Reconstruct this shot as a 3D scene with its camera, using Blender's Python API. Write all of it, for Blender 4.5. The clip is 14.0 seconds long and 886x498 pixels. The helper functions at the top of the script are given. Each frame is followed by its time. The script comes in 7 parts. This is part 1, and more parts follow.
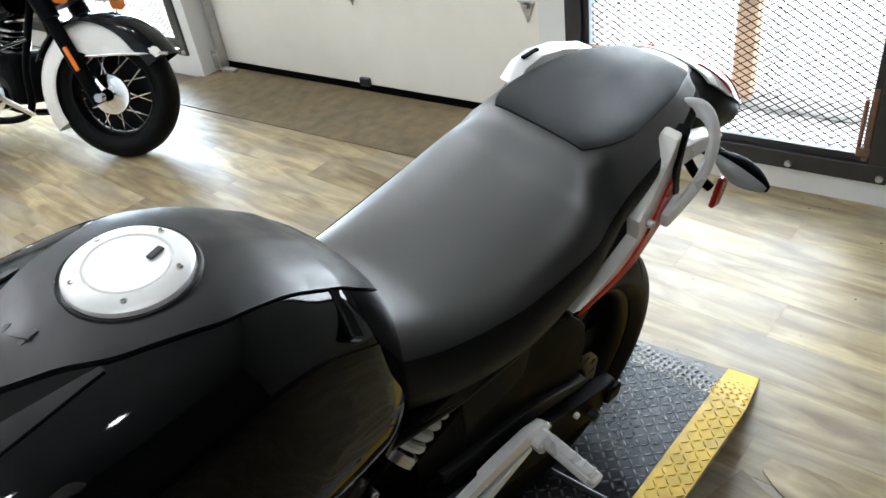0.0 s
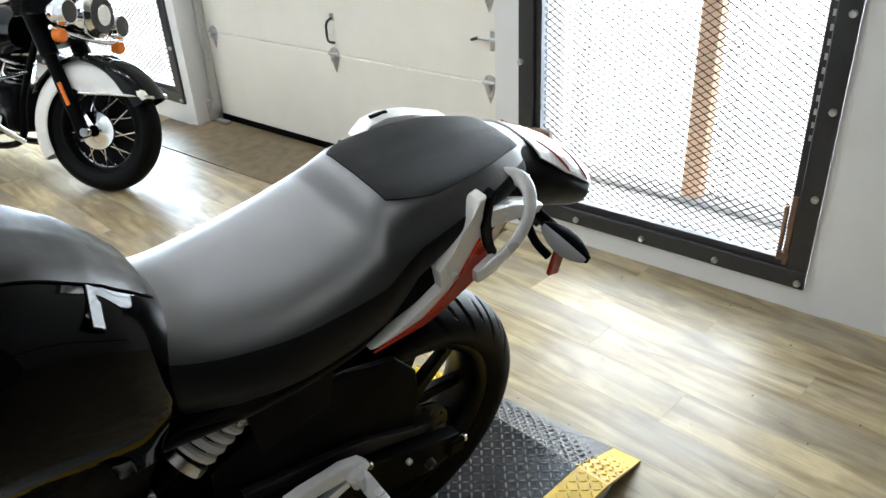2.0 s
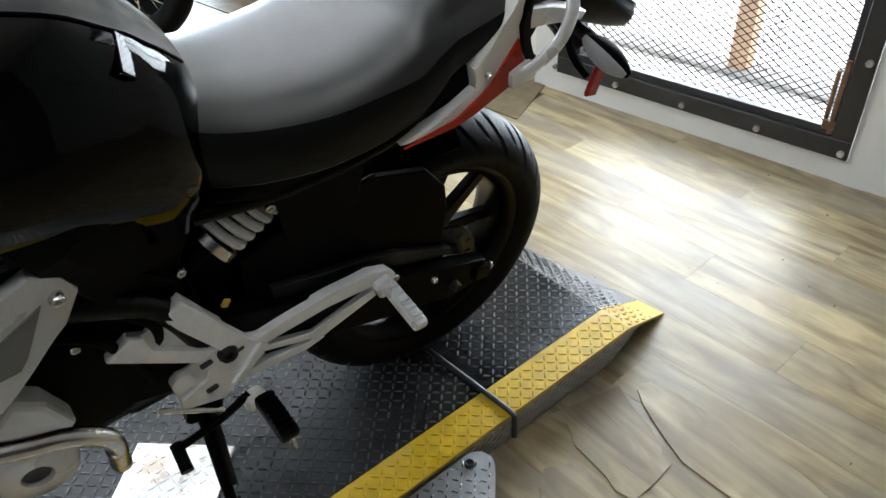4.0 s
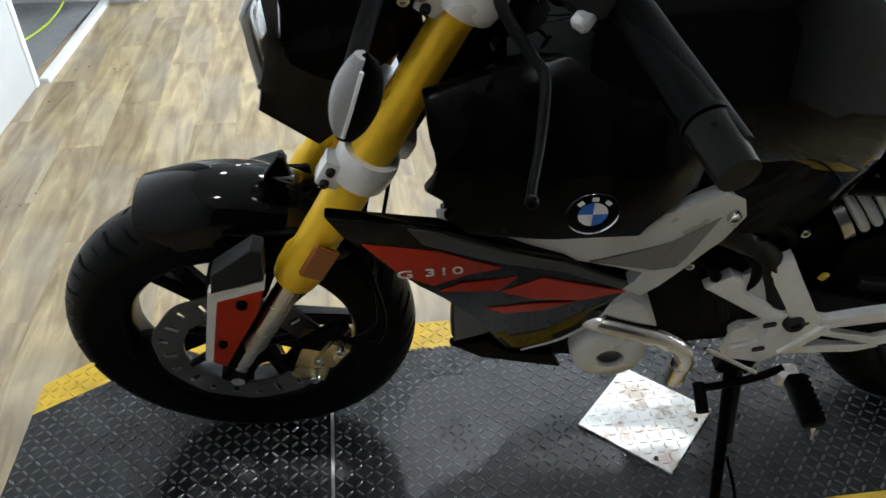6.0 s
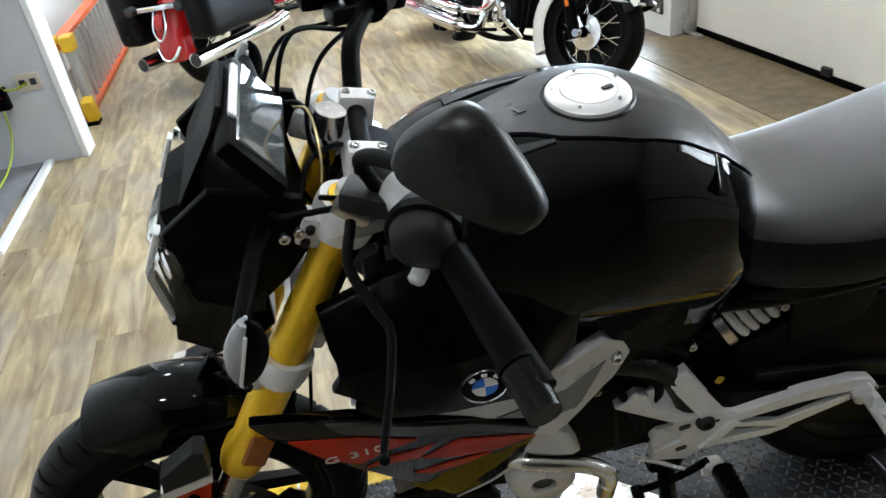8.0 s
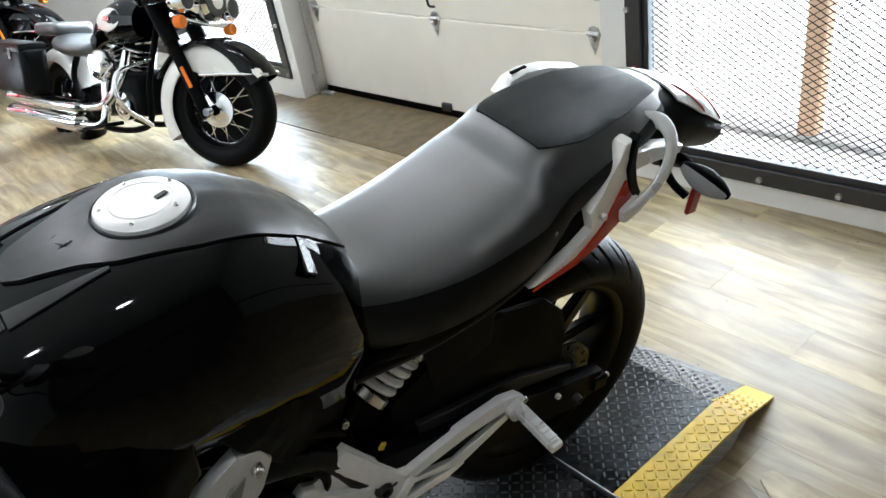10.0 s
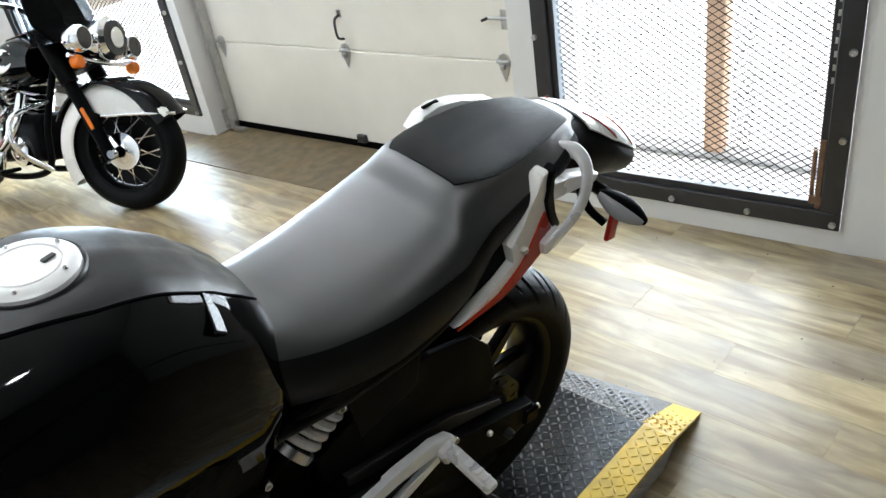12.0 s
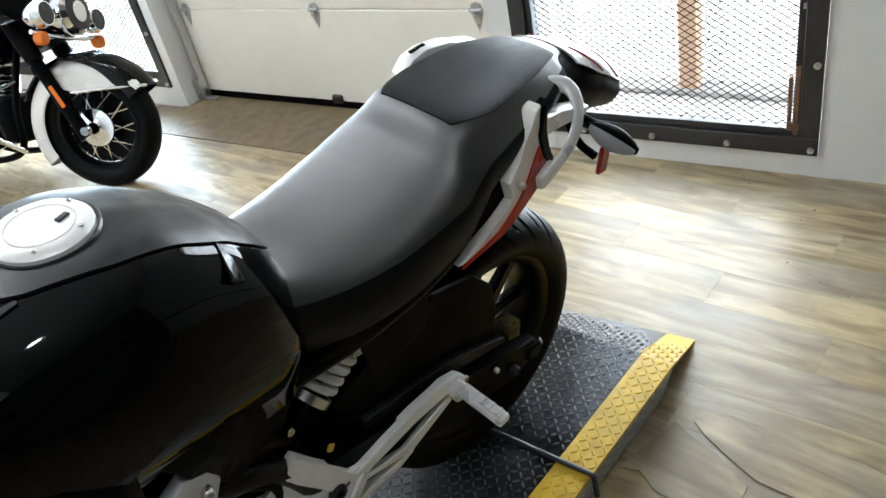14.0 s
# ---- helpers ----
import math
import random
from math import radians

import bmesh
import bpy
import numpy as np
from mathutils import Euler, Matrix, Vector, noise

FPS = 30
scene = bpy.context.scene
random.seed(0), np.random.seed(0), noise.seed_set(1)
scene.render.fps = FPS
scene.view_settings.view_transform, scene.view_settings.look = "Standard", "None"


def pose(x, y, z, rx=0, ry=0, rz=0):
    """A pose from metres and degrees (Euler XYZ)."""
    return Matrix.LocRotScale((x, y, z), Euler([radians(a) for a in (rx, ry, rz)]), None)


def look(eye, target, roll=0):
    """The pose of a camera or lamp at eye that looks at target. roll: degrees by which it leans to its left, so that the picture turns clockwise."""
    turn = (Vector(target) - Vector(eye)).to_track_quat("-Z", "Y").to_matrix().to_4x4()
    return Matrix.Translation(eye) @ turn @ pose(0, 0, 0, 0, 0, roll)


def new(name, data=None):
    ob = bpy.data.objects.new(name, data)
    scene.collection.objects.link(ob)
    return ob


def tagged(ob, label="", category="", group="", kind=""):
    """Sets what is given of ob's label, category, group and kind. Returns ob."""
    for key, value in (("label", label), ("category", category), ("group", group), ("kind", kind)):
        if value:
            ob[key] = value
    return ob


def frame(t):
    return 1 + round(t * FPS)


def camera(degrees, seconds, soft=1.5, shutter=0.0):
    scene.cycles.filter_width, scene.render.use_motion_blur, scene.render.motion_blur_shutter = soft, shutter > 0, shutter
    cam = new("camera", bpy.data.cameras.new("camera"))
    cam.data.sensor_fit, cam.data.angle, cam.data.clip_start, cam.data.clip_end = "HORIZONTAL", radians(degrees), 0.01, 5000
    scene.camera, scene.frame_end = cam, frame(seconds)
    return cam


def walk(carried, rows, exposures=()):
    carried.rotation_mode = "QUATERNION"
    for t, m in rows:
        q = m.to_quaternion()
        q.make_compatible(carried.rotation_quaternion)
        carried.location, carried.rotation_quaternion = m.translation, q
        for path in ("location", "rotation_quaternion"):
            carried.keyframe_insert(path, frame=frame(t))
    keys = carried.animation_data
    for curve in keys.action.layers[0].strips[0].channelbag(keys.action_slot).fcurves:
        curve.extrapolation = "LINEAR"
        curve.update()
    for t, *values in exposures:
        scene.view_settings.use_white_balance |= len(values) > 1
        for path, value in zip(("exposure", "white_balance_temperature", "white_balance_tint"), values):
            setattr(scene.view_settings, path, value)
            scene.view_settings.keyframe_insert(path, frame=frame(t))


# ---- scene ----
cam = camera(60.0, 14.0, shutter=0.08)
PATH = [
    (0, (0.571, -0.689, 1.457), (1.610, 0.581, 0.313), -8.9),
    (0.5, (0.669, -0.736, 1.427), (1.797, 0.499, 0.329), -10.8),
    (1, (0.626, -0.863, 1.464), (1.850, 0.401, 0.513), -6.7),
    (1.5, (0.650, -0.938, 1.472), (1.777, 0.419, 0.529), -4.6),
    (2, (0.712, -0.954, 1.437), (1.800, 0.415, 0.466), -3.1),
    (2.2, (0.725, -0.962, 1.435), (1.784, 0.386, 0.407), -3.2),
    (4.3, (0.637, -0.999, 1.301), (1.509, 0.315, 0.071), -1.9),
    (4.5, (0.599, -0.977, 1.298), (1.39, 0.361, 0.039), -1.9),
    (5, (0.496, -0.963, 1.289), (1.045, 0.483, 0.021), -0.9),
    (5.5, (0.421, -0.96, 1.3), (0.776, 0.573, 0.065), -0.3),
    (6, (0.322, -0.966, 1.305), (0.392, 0.634, 0.108), -0.6),
    (6.5, (0.278, -0.985, 1.312), (0.198, 0.632, 0.137), -0.7),
    (7, (0.261, -1.0, 1.321), (0.062, 0.616, 0.161), -1.6),
    (7.5, (0.333, -0.991, 1.389), (0.276, 0.683, 0.296), -4.0),
    (7.7, (0.369, -1.02, 1.41), (0.397, 0.68, 0.357), -6.0),
    (8, (0.428, -0.983, 1.477), (0.573, 0.708, 0.418), -8.5),
    (8.5, (0.496, -0.99, 1.488), (0.835, 0.676, 0.435), -11.6),
    (9, (0.549, -0.986, 1.479), (1.15, 0.606, 0.428), -10.2),
    (9.2, (0.559, -0.98, 1.466), (1.227, 0.583, 0.412), -9.9),
    (11.3, (0.617, -0.952, 1.473), (1.640, 0.447, 0.474), -10.5),
    (11.5, (0.620, -0.948, 1.470), (1.647, 0.450, 0.473), -10.1),
    (12, (0.618, -0.935, 1.466), (1.665, 0.442, 0.462), -9.9),
    (12.5, (0.616, -0.923, 1.460), (1.678, 0.431, 0.442), -9.0),
    (13, (0.610, -0.915, 1.458), (1.689, 0.416, 0.426), -8.7),
    (13.5, (0.600, -0.915, 1.456), (1.708, 0.392, 0.424), -8.4),
    (14, (0.570, -0.932, 1.456), (1.608, 0.378, 0.357), -13.4),
]
walk(cam, [(t, look(eye, target, roll)) for t, eye, target, roll in PATH])

# ---------- light ----------
world = bpy.data.worlds.new("daylight")
scene.world = world
world.use_nodes = True
sky = world.node_tree.nodes.new("ShaderNodeTexSky")
sky.sky_type = "NISHITA"
sky.sun_disc = False
sky.sun_elevation, sky.sun_rotation = radians(48), radians(120)
wbg = world.node_tree.nodes["Background"]
world.node_tree.links.new(sky.outputs[0], wbg.inputs[0])
wbg.inputs[1].default_value = 0.15


def area(name, m, sx, sy, watts, colour):
    data = bpy.data.lights.new(name, "AREA")
    data.shape, data.size, data.size_y, data.energy, data.color = "RECTANGLE", sx, sy, watts, colour
    ob = new(name, data)
    ob.matrix_world = m
    return ob


LAMP_W, LAMP_C = 14.0, (0.90, 0.935, 1.0)
GATE_W, WIN_W, DAY = 52.0, 380.0, 12.0


# ---------- materials ----------
def mat(name, base, rough=0.5, metal=0.0, grain=0.0, scale=40.0, bump=0.0, bump_scale=200.0, coat=0.0, wear=0.0, emit=None, spec=0.5):
    """A surface with fine grain, broad stains and relief of its own; sizes in 1/m of the thing's own space."""
    m = bpy.data.materials.new(name)
    m.use_nodes = True
    nt = m.node_tree
    bsdf = nt.nodes["Principled BSDF"]
    bsdf.inputs["Base Color"].default_value = (*base, 1)
    bsdf.inputs["Roughness"].default_value = rough
    bsdf.inputs["Metallic"].default_value = metal
    bsdf.inputs["Coat Weight"].default_value = coat
    bsdf.inputs["Specular IOR Level"].default_value = spec
    bsdf.inputs["Coat Roughness"].default_value = 0.04
    tc = nt.nodes.new("ShaderNodeTexCoord")
    if grain or wear:
        fine = nt.nodes.new("ShaderNodeTexNoise")
        fine.inputs["Scale"].default_value, fine.inputs["Detail"].default_value = scale, 6
        broad = nt.nodes.new("ShaderNodeTexNoise")
        broad.inputs["Scale"].default_value, broad.inputs["Detail"].default_value = scale / 9, 3
        for n in (fine, broad):
            nt.links.new(tc.outputs["Object"], n.inputs["Vector"])
        add = nt.nodes.new("ShaderNodeMath")
        add.operation = "ADD"
        nt.links.new(fine.outputs["Fac"], add.inputs[0])
        nt.links.new(broad.outputs["Fac"], add.inputs[1])
        span = nt.nodes.new("ShaderNodeMapRange")
        span.inputs["From Min"].default_value, span.inputs["From Max"].default_value = 0.65, 1.35
        span.inputs["To Min"].default_value, span.inputs["To Max"].default_value = 1 - grain, 1 + grain
        nt.links.new(add.outputs[0], span.inputs["Value"])
        mul = nt.nodes.new("ShaderNodeMix")
        mul.data_type, mul.blend_type = "RGBA", "MULTIPLY"
        mul.inputs["Factor"].default_value = 1
        mul.inputs["A"].default_value = (*base, 1)
        nt.links.new(span.outputs[0], mul.inputs["B"])
        nt.links.new(mul.outputs["Result"], bsdf.inputs["Base Color"])
        rr = nt.nodes.new("ShaderNodeMapRange")
        rr.inputs["From Min"].default_value, rr.inputs["From Max"].default_value = 0.35, 0.65
        rr.inputs["To Min"].default_value, rr.inputs["To Max"].default_value = max(0.02, rough * (1 - 0.25 - wear)), min(1, rough * (1.2 + wear))
        nt.links.new(broad.outputs["Fac"], rr.inputs["Value"])
        nt.links.new(rr.outputs[0], bsdf.inputs["Roughness"])
    if bump:
        bn = nt.nodes.new("ShaderNodeTexNoise")
        bn.inputs["Scale"].default_value, bn.inputs["Detail"].default_value = bump_scale, 4
        nt.links.new(tc.outputs["Object"], bn.inputs["Vector"])
        b = nt.nodes.new("ShaderNodeBump")
        b.inputs["Strength"].default_value, b.inputs["Distance"].default_value = bump, 0.002
        nt.links.new(bn.outputs["Fac"], b.inputs["Height"])
        nt.links.new(b.outputs["Normal"], bsdf.inputs["Normal"])
    if emit:
        bsdf.inputs["Emission Color"].default_value = (*emit[0], 1)
        bsdf.inputs["Emission Strength"].default_value = emit[1]
    return m


def plank_material():
    m = bpy.data.materials.new("vinyl_plank")
    m.use_nodes = True
    nt = m.node_tree
    bsdf = nt.nodes["Principled BSDF"]
    link = nt.links.new
    tc = nt.nodes.new("ShaderNodeTexCoord")
    info = nt.nodes.new("ShaderNodeObjectInfo")
    shift = nt.nodes.new("ShaderNodeVectorMath")
    shift.operation = "SCALE"
    shift.inputs[0].default_value = (37.0, 19.0, 11.0)
    link(info.outputs["Random"], shift.inputs["Scale"])
    add = nt.nodes.new("ShaderNodeVectorMath")
    link(tc.outputs["Object"], add.inputs[0])
    link(shift.outputs[0], add.inputs[1])
    flow = nt.nodes.new("ShaderNodeMapping")
    flow.inputs["Scale"].default_value = (13.0, 2.0, 1.0)
    link(add.outputs[0], flow.inputs["Vector"])
    streak = nt.nodes.new("ShaderNodeTexNoise")
    streak.inputs["Scale"].default_value, streak.inputs["Detail"].default_value, streak.inputs["Distortion"].default_value = 1.5, 6, 0.9
    link(flow.outputs[0], streak.inputs["Vector"])
    ramp = nt.nodes.new("ShaderNodeValToRGB")
    ramp.color_ramp.elements[0].position, ramp.color_ramp.elements[1].position = 0.34, 0.68
    ramp.color_ramp.elements[0].color = (0.235, 0.170, 0.090, 1)
    ramp.color_ramp.elements[1].color = (0.53, 0.425, 0.245, 1)
    mid = ramp.color_ramp.elements.new(0.47)
    mid.color = (0.345, 0.262, 0.146, 1)
    mid2 = ramp.color_ramp.elements.new(0.57)
    mid2.color = (0.435, 0.342, 0.192, 1)
    link(streak.outputs["Fac"], ramp.inputs[0])
    grey = nt.nodes.new("ShaderNodeTexNoise")
    grey.inputs["Scale"].default_value, grey.inputs["Detail"].default_value = 2.2, 3
    link(tc.outputs["Object"], grey.inputs["Vector"])
    fine = nt.nodes.new("ShaderNodeMapping")
    fine.inputs["Scale"].default_value = (160.0, 9.0, 1.0)
    link(add.outputs[0], fine.inputs["Vector"])
    fib = nt.nodes.new("ShaderNodeTexNoise")
    fib.inputs["Scale"].default_value, fib.inputs["Detail"].default_value = 1.0, 3
    link(fine.outputs[0], fib.inputs["Vector"])
    tone = nt.nodes.new("ShaderNodeMapRange")
    tone.inputs["To Min"].default_value, tone.inputs["To Max"].default_value = 0.80, 1.12
    link(info.outputs["Random"], tone.inputs["Value"])
    fr = nt.nodes.new("ShaderNodeMapRange")
    fr.inputs["From Min"].default_value, fr.inputs["From Max"].default_value = 0.3, 0.7
    fr.inputs["To Min"].default_value, fr.inputs["To Max"].default_value = 0.93, 1.05
    link(fib.outputs["Fac"], fr.inputs["Value"])
    both = nt.nodes.new("ShaderNodeMath")
    both.operation = "MULTIPLY"
    link(tone.outputs[0], both.inputs[0])
    link(fr.outputs[0], both.inputs[1])
    mul = nt.nodes.new("ShaderNodeMix")
    mul.data_type, mul.blend_type = "RGBA", "MULTIPLY"
    mul.inputs["Factor"].default_value = 1
    link(ramp.outputs[0], mul.inputs["A"])
    scuff = nt.nodes.new("ShaderNodeTexNoise")
    scuff.inputs["Scale"].default_value, scuff.inputs["Detail"].default_value, scuff.inputs["Distortion"].default_value = 8.0, 5, 0.6
    link(add.outputs[0], scuff.inputs["Vector"])
    sr = nt.nodes.new("ShaderNodeMapRange")
    sr.inputs["From Min"].default_value, sr.inputs["From Max"].default_value = 0.35, 0.65
    sr.inputs["To Min"].default_value, sr.inputs["To Max"].default_value = 0.88, 1.08
    link(scuff.outputs["Fac"], sr.inputs["Value"])
    worn = nt.nodes.new("ShaderNodeMath")
    worn.operation = "MULTIPLY"
    link(both.outputs[0], worn.inputs[0])
    link(sr.outputs[0], worn.inputs[1])
    link(worn.outputs[0], mul.inputs["B"])
    wash = nt.nodes.new("ShaderNodeMix")
    wash.data_type = "RGBA"
    wash.inputs["B"].default_value = (0.33, 0.305, 0.275, 1)
    gr = nt.nodes.new("ShaderNodeMapRange")
    gr.inputs["From Min"].default_value, gr.inputs["From Max"].default_value = 0.45, 0.75
    gr.inputs["To Max"].default_value = 0.5
    link(grey.outputs["Fac"], gr.inputs["Value"])
    link(gr.outputs[0], wash.inputs["Factor"])
    link(mul.outputs["Result"], wash.inputs["A"])
    link(wash.outputs["Result"], bsdf.inputs["Base Color"])
    rough = nt.nodes.new("ShaderNodeMapRange")
    rough.inputs["To Min"].default_value, rough.inputs["To Max"].default_value = 0.33, 0.48
    link(grey.outputs["Fac"], rough.inputs["Value"])
    link(rough.outputs[0], bsdf.inputs["Roughness"])
    b = nt.nodes.new("ShaderNodeBump")
    b.inputs["Strength"].default_value, b.inputs["Distance"].default_value = 0.10, 0.001
    link(fib.outputs["Fac"], b.inputs["Height"])
    link(b.outputs["Normal"], bsdf.inputs["Normal"])
    return m


M = {
    "plank": plank_material(),
    "side_floor": mat("grey_floor_paint", (0.20, 0.20, 0.205), 0.6, grain=0.25, scale=12, bump=0.2),
    "subfloor": mat("worn_subfloor", (0.17, 0.13, 0.09), 0.6, grain=0.3, scale=30, bump=0.3),
    "concrete": mat("brown_concrete", (0.165, 0.122, 0.066), 0.45, grain=0.5, scale=16, bump=0.25, bump_scale=90),
    "wall": mat("white_wall_paint", (0.74, 0.735, 0.715), 0.55, grain=0.03, scale=9, bump=0.12, bump_scale=120),
    "panel_white": mat("white_wall_panel", (0.52, 0.52, 0.51), 0.4, grain=0.04, scale=5, bump=0.06, bump_scale=60),
    "dark_wall": mat("unseen_wall_dark", (0.035, 0.035, 0.038), 0.7, grain=0.05, scale=9),
    "grey_wall": mat("grey_wall_paint", (0.55, 0.56, 0.58), 0.6, grain=0.05, scale=9, bump=0.12, bump_scale=120),
    "door_white": mat("cream_door_enamel", (0.83, 0.79, 0.70), 0.42, grain=0.04, scale=7, bump=0.15, bump_scale=260),
    "trim": mat("white_trim", (0.78, 0.78, 0.77), 0.4, grain=0.06, scale=14),
    "black_steel": mat("black_painted_steel", (0.022, 0.022, 0.024), 0.4, grain=0.25, scale=30, bump=0.15),
    "mesh_black": mat("matt_black_mesh", (0.006, 0.006, 0.0062), 0.8, spec=0.1),
    "rust_steel": mat("rusty_brown_steel", (0.16, 0.085, 0.045), 0.6, grain=0.4, scale=45, bump=0.4),
    "zinc": mat("galvanised_steel", (0.55, 0.55, 0.54), 0.38, 1.0, grain=0.15, scale=60),
    "lift_black": mat("black_tread_paint", (0.033, 0.033, 0.034), 0.27, 0.55, grain=0.4, scale=26, bump=0.25, bump_scale=160, wear=0.3),
    "lift_front": mat("worn_black_tread", (0.031, 0.031, 0.032), 0.25, 0.6, grain=0.5, scale=20, bump=0.25, bump_scale=160, wear=0.3),
    "lift_grey": mat("worn_tread_plate", (0.085, 0.085, 0.09), 0.26, 0.55, grain=0.3, scale=26, bump=0.2, wear=0.2),
    "lug": mat("bare_lug_metal", (0.145, 0.145, 0.148), 0.30, 0.8, grain=0.3, scale=60),
    "yellow": mat("safety_yellow_paint", (0.62, 0.40, 0.02), 0.45, grain=0.3, scale=28, bump=0.25, wear=0.2),
    "silver_plate": mat("bright_tread_aluminium", (0.80, 0.79, 0.77), 0.24, 1.0, grain=0.12, scale=30, bump=0.2),
    "flap_plate": mat("dull_tread_aluminium", (0.42, 0.42, 0.42), 0.38, 0.8, grain=0.2, scale=30, bump=0.2),
    "tyre": mat("tyre_rubber", (0.0022, 0.0022, 0.0023), 0.5, spec=0.10, grain=0.3, scale=50, bump=0.3, bump_scale=400),
    "rim": mat("black_wheel_enamel", (0.002, 0.002, 0.0022), 0.35, spec=0.12, grain=0.2, scale=30),
    "gloss": mat("black_metallic_lacquer", (0.0016, 0.0016, 0.0018), 0.05, 0.0, grain=0.3, scale=300, spec=0.22),
    "shroud": mat("black_shroud_plastic", (0.001, 0.001, 0.0011), 0.24, spec=0.07, grain=0.2, scale=120),
    "cowl_shade": mat("shaded_cowl_grey", (0.17, 0.17, 0.168), 0.40, 0.2, grain=0.06, scale=200),
    "band_grey": mat("dark_grey_wing_band", (0.035, 0.035, 0.036), 0.42, spec=0.4, grain=0.1, scale=200),
    "pan_grey": mat("grey_pan_plastic", (0.10, 0.10, 0.105), 0.5, grain=0.1, scale=120),
    "silver_cast": mat("cast_silver_alloy", (0.82, 0.815, 0.80), 0.40, 0.12, grain=0.08, scale=60, bump=0.12, bump_scale=400),
    "satin": mat("dark_grey_satin_lacquer", (0.012, 0.012, 0.0125), 0.40, 0.0, spec=0.35, grain=0.12, scale=300, bump=0.05, bump_scale=900),
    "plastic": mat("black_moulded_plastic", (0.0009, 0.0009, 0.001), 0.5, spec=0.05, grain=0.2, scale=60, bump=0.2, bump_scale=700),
    "plastic_grey": mat("dark_grey_plastic", (0.010, 0.010, 0.0105), 0.45, spec=0.25, grain=0.15, scale=60, bump=0.2, bump_scale=700),
    "seat": mat("black_grained_vinyl", (0.005, 0.005, 0.0052), 0.40, spec=1.0, grain=0.12, scale=60, bump=0.2, bump_scale=900),
    # shaded copy of the seat vinyl for the flanks turned from the windows
    "seat_side": mat("shaded_black_vinyl", (0.003, 0.003, 0.0031), 0.55, spec=0.16, grain=0.12, scale=60, bump=0.3, bump_scale=900),
    # coarser grain, and a darker base for the pad's missing window sheen
    "pillion_shade": mat("shaded_pillion_vinyl", (0.0035, 0.0035, 0.0036), 0.50, spec=0.14, grain=0.12, scale=60, bump=0.5, bump_scale=700),
    "silver": mat("silver_painted_alloy", (0.80, 0.795, 0.78), 0.34, 0.25, grain=0.08, scale=60),
    "silver_grey": mat("grey_metallic_plastic", (0.56, 0.56, 0.55), 0.35, 0.2, grain=0.06, scale=200),
    "chrome": mat("chrome", (0.82, 0.82, 0.83), 0.07, 1.0),
    "steel": mat("brushed_steel", (0.62, 0.60, 0.57), 0.26, 1.0, grain=0.12, scale=80),
    "disc_steel": mat("dark_brushed_steel", (0.17, 0.17, 0.17), 0.38, 0.9, grain=0.15, scale=80),
    "gold": mat("gold_anodised", (0.88, 0.53, 0.02), 0.32, 0.45, grain=0.06, scale=90),
    "brass": mat("gold_caliper", (0.62, 0.48, 0.24), 0.30, 0.9, grain=0.2, scale=60),
    "red": mat("red_lacquer", (0.39, 0.021, 0.004), 0.34, grain=0.06, scale=60, coat=0.05, spec=0.18),
    "red_bike": mat("candy_red_lacquer", (0.48, 0.010, 0.012), 0.16, grain=0.05, scale=60, coat=1.0),
    "white_p": mat("white_lacquer", (0.76, 0.74, 0.69), 0.26, grain=0.03, scale=60, coat=0.6),
    "red_lens": mat("red_reflector", (0.40, 0.012, 0.010), 0.15, bump=0.6, bump_scale=500),
    "amber": mat("amber_reflector", (0.75, 0.17, 0.01), 0.2, bump=0.5, bump_scale=500),
    "bronze_refl": mat("brown_amber_reflector", (0.28, 0.085, 0.01), 0.25, bump=0.5, bump_scale=500),
    "lcd": mat("grey_display", (0.06, 0.065, 0.063), 0.08, grain=0.5, scale=25, coat=1.0),
    "signal_lens": mat("clear_signal_lens", (0.32, 0.32, 0.325), 0.12, bump=0.5, bump_scale=300),
    "cap_alloy": mat("bright_cap_alloy", (0.88, 0.87, 0.85), 0.42, 0.25, grain=0.03, scale=60),
    "grip": mat("black_rubber_grip", (0.001, 0.001, 0.0011), 0.36, spec=0.05, grain=0.2, scale=60, bump=0.12, bump_scale=500),
    "bar_end": mat("black_enamelled_bar_end", (0.002, 0.002, 0.002), 0.24, spec=0.16, grain=0.1, scale=80),
    "mirror_shell": mat("dark_grey_mirror_plastic", (0.009, 0.009, 0.009), 0.36, spec=0.28, grain=0.1, scale=200),
    "dark_chain": mat("oily_chain_steel", (0.015, 0.0145, 0.014), 0.4, 0.5, grain=0.3, scale=80),
    "spring_white": mat("greyed_white_spring", (0.66, 0.66, 0.64), 0.35, grain=0.15, scale=60),
    "smoke": mat("smoked_lens", (0.03, 0.03, 0.032), 0.12, grain=0.1, scale=40),
    "blue": mat("badge_blue", (0.02, 0.16, 0.62), 0.25),
    "white": mat("badge_white", (0.78, 0.78, 0.78), 0.3),
    "ink": mat("dark_print", (0.03, 0.03, 0.032), 0.5),
    "silver_print": mat("silver_print", (0.55, 0.52, 0.49), 0.3, 0.4),
    "wood": mat("weathered_post_wood", (0.42, 0.27, 0.18), 0.7, grain=0.2, scale=22, bump=0.4),
    "kerb": mat("grey_kerb_concrete", (0.30, 0.30, 0.30), 0.8, grain=0.25, scale=14, bump=0.3),
    "outside": mat("outside_concrete", (0.62, 0.62, 0.61), 0.8, grain=0.15, scale=8, bump=0.2),
    "glass": None,
    "orange": mat("orange_fibreglass", (0.68, 0.12, 0.03), 0.45, grain=0.1, scale=40),
    "ladder_yellow": mat("yellow_ladder_plastic", (0.75, 0.46, 0.02), 0.45, grain=0.1, scale=40),
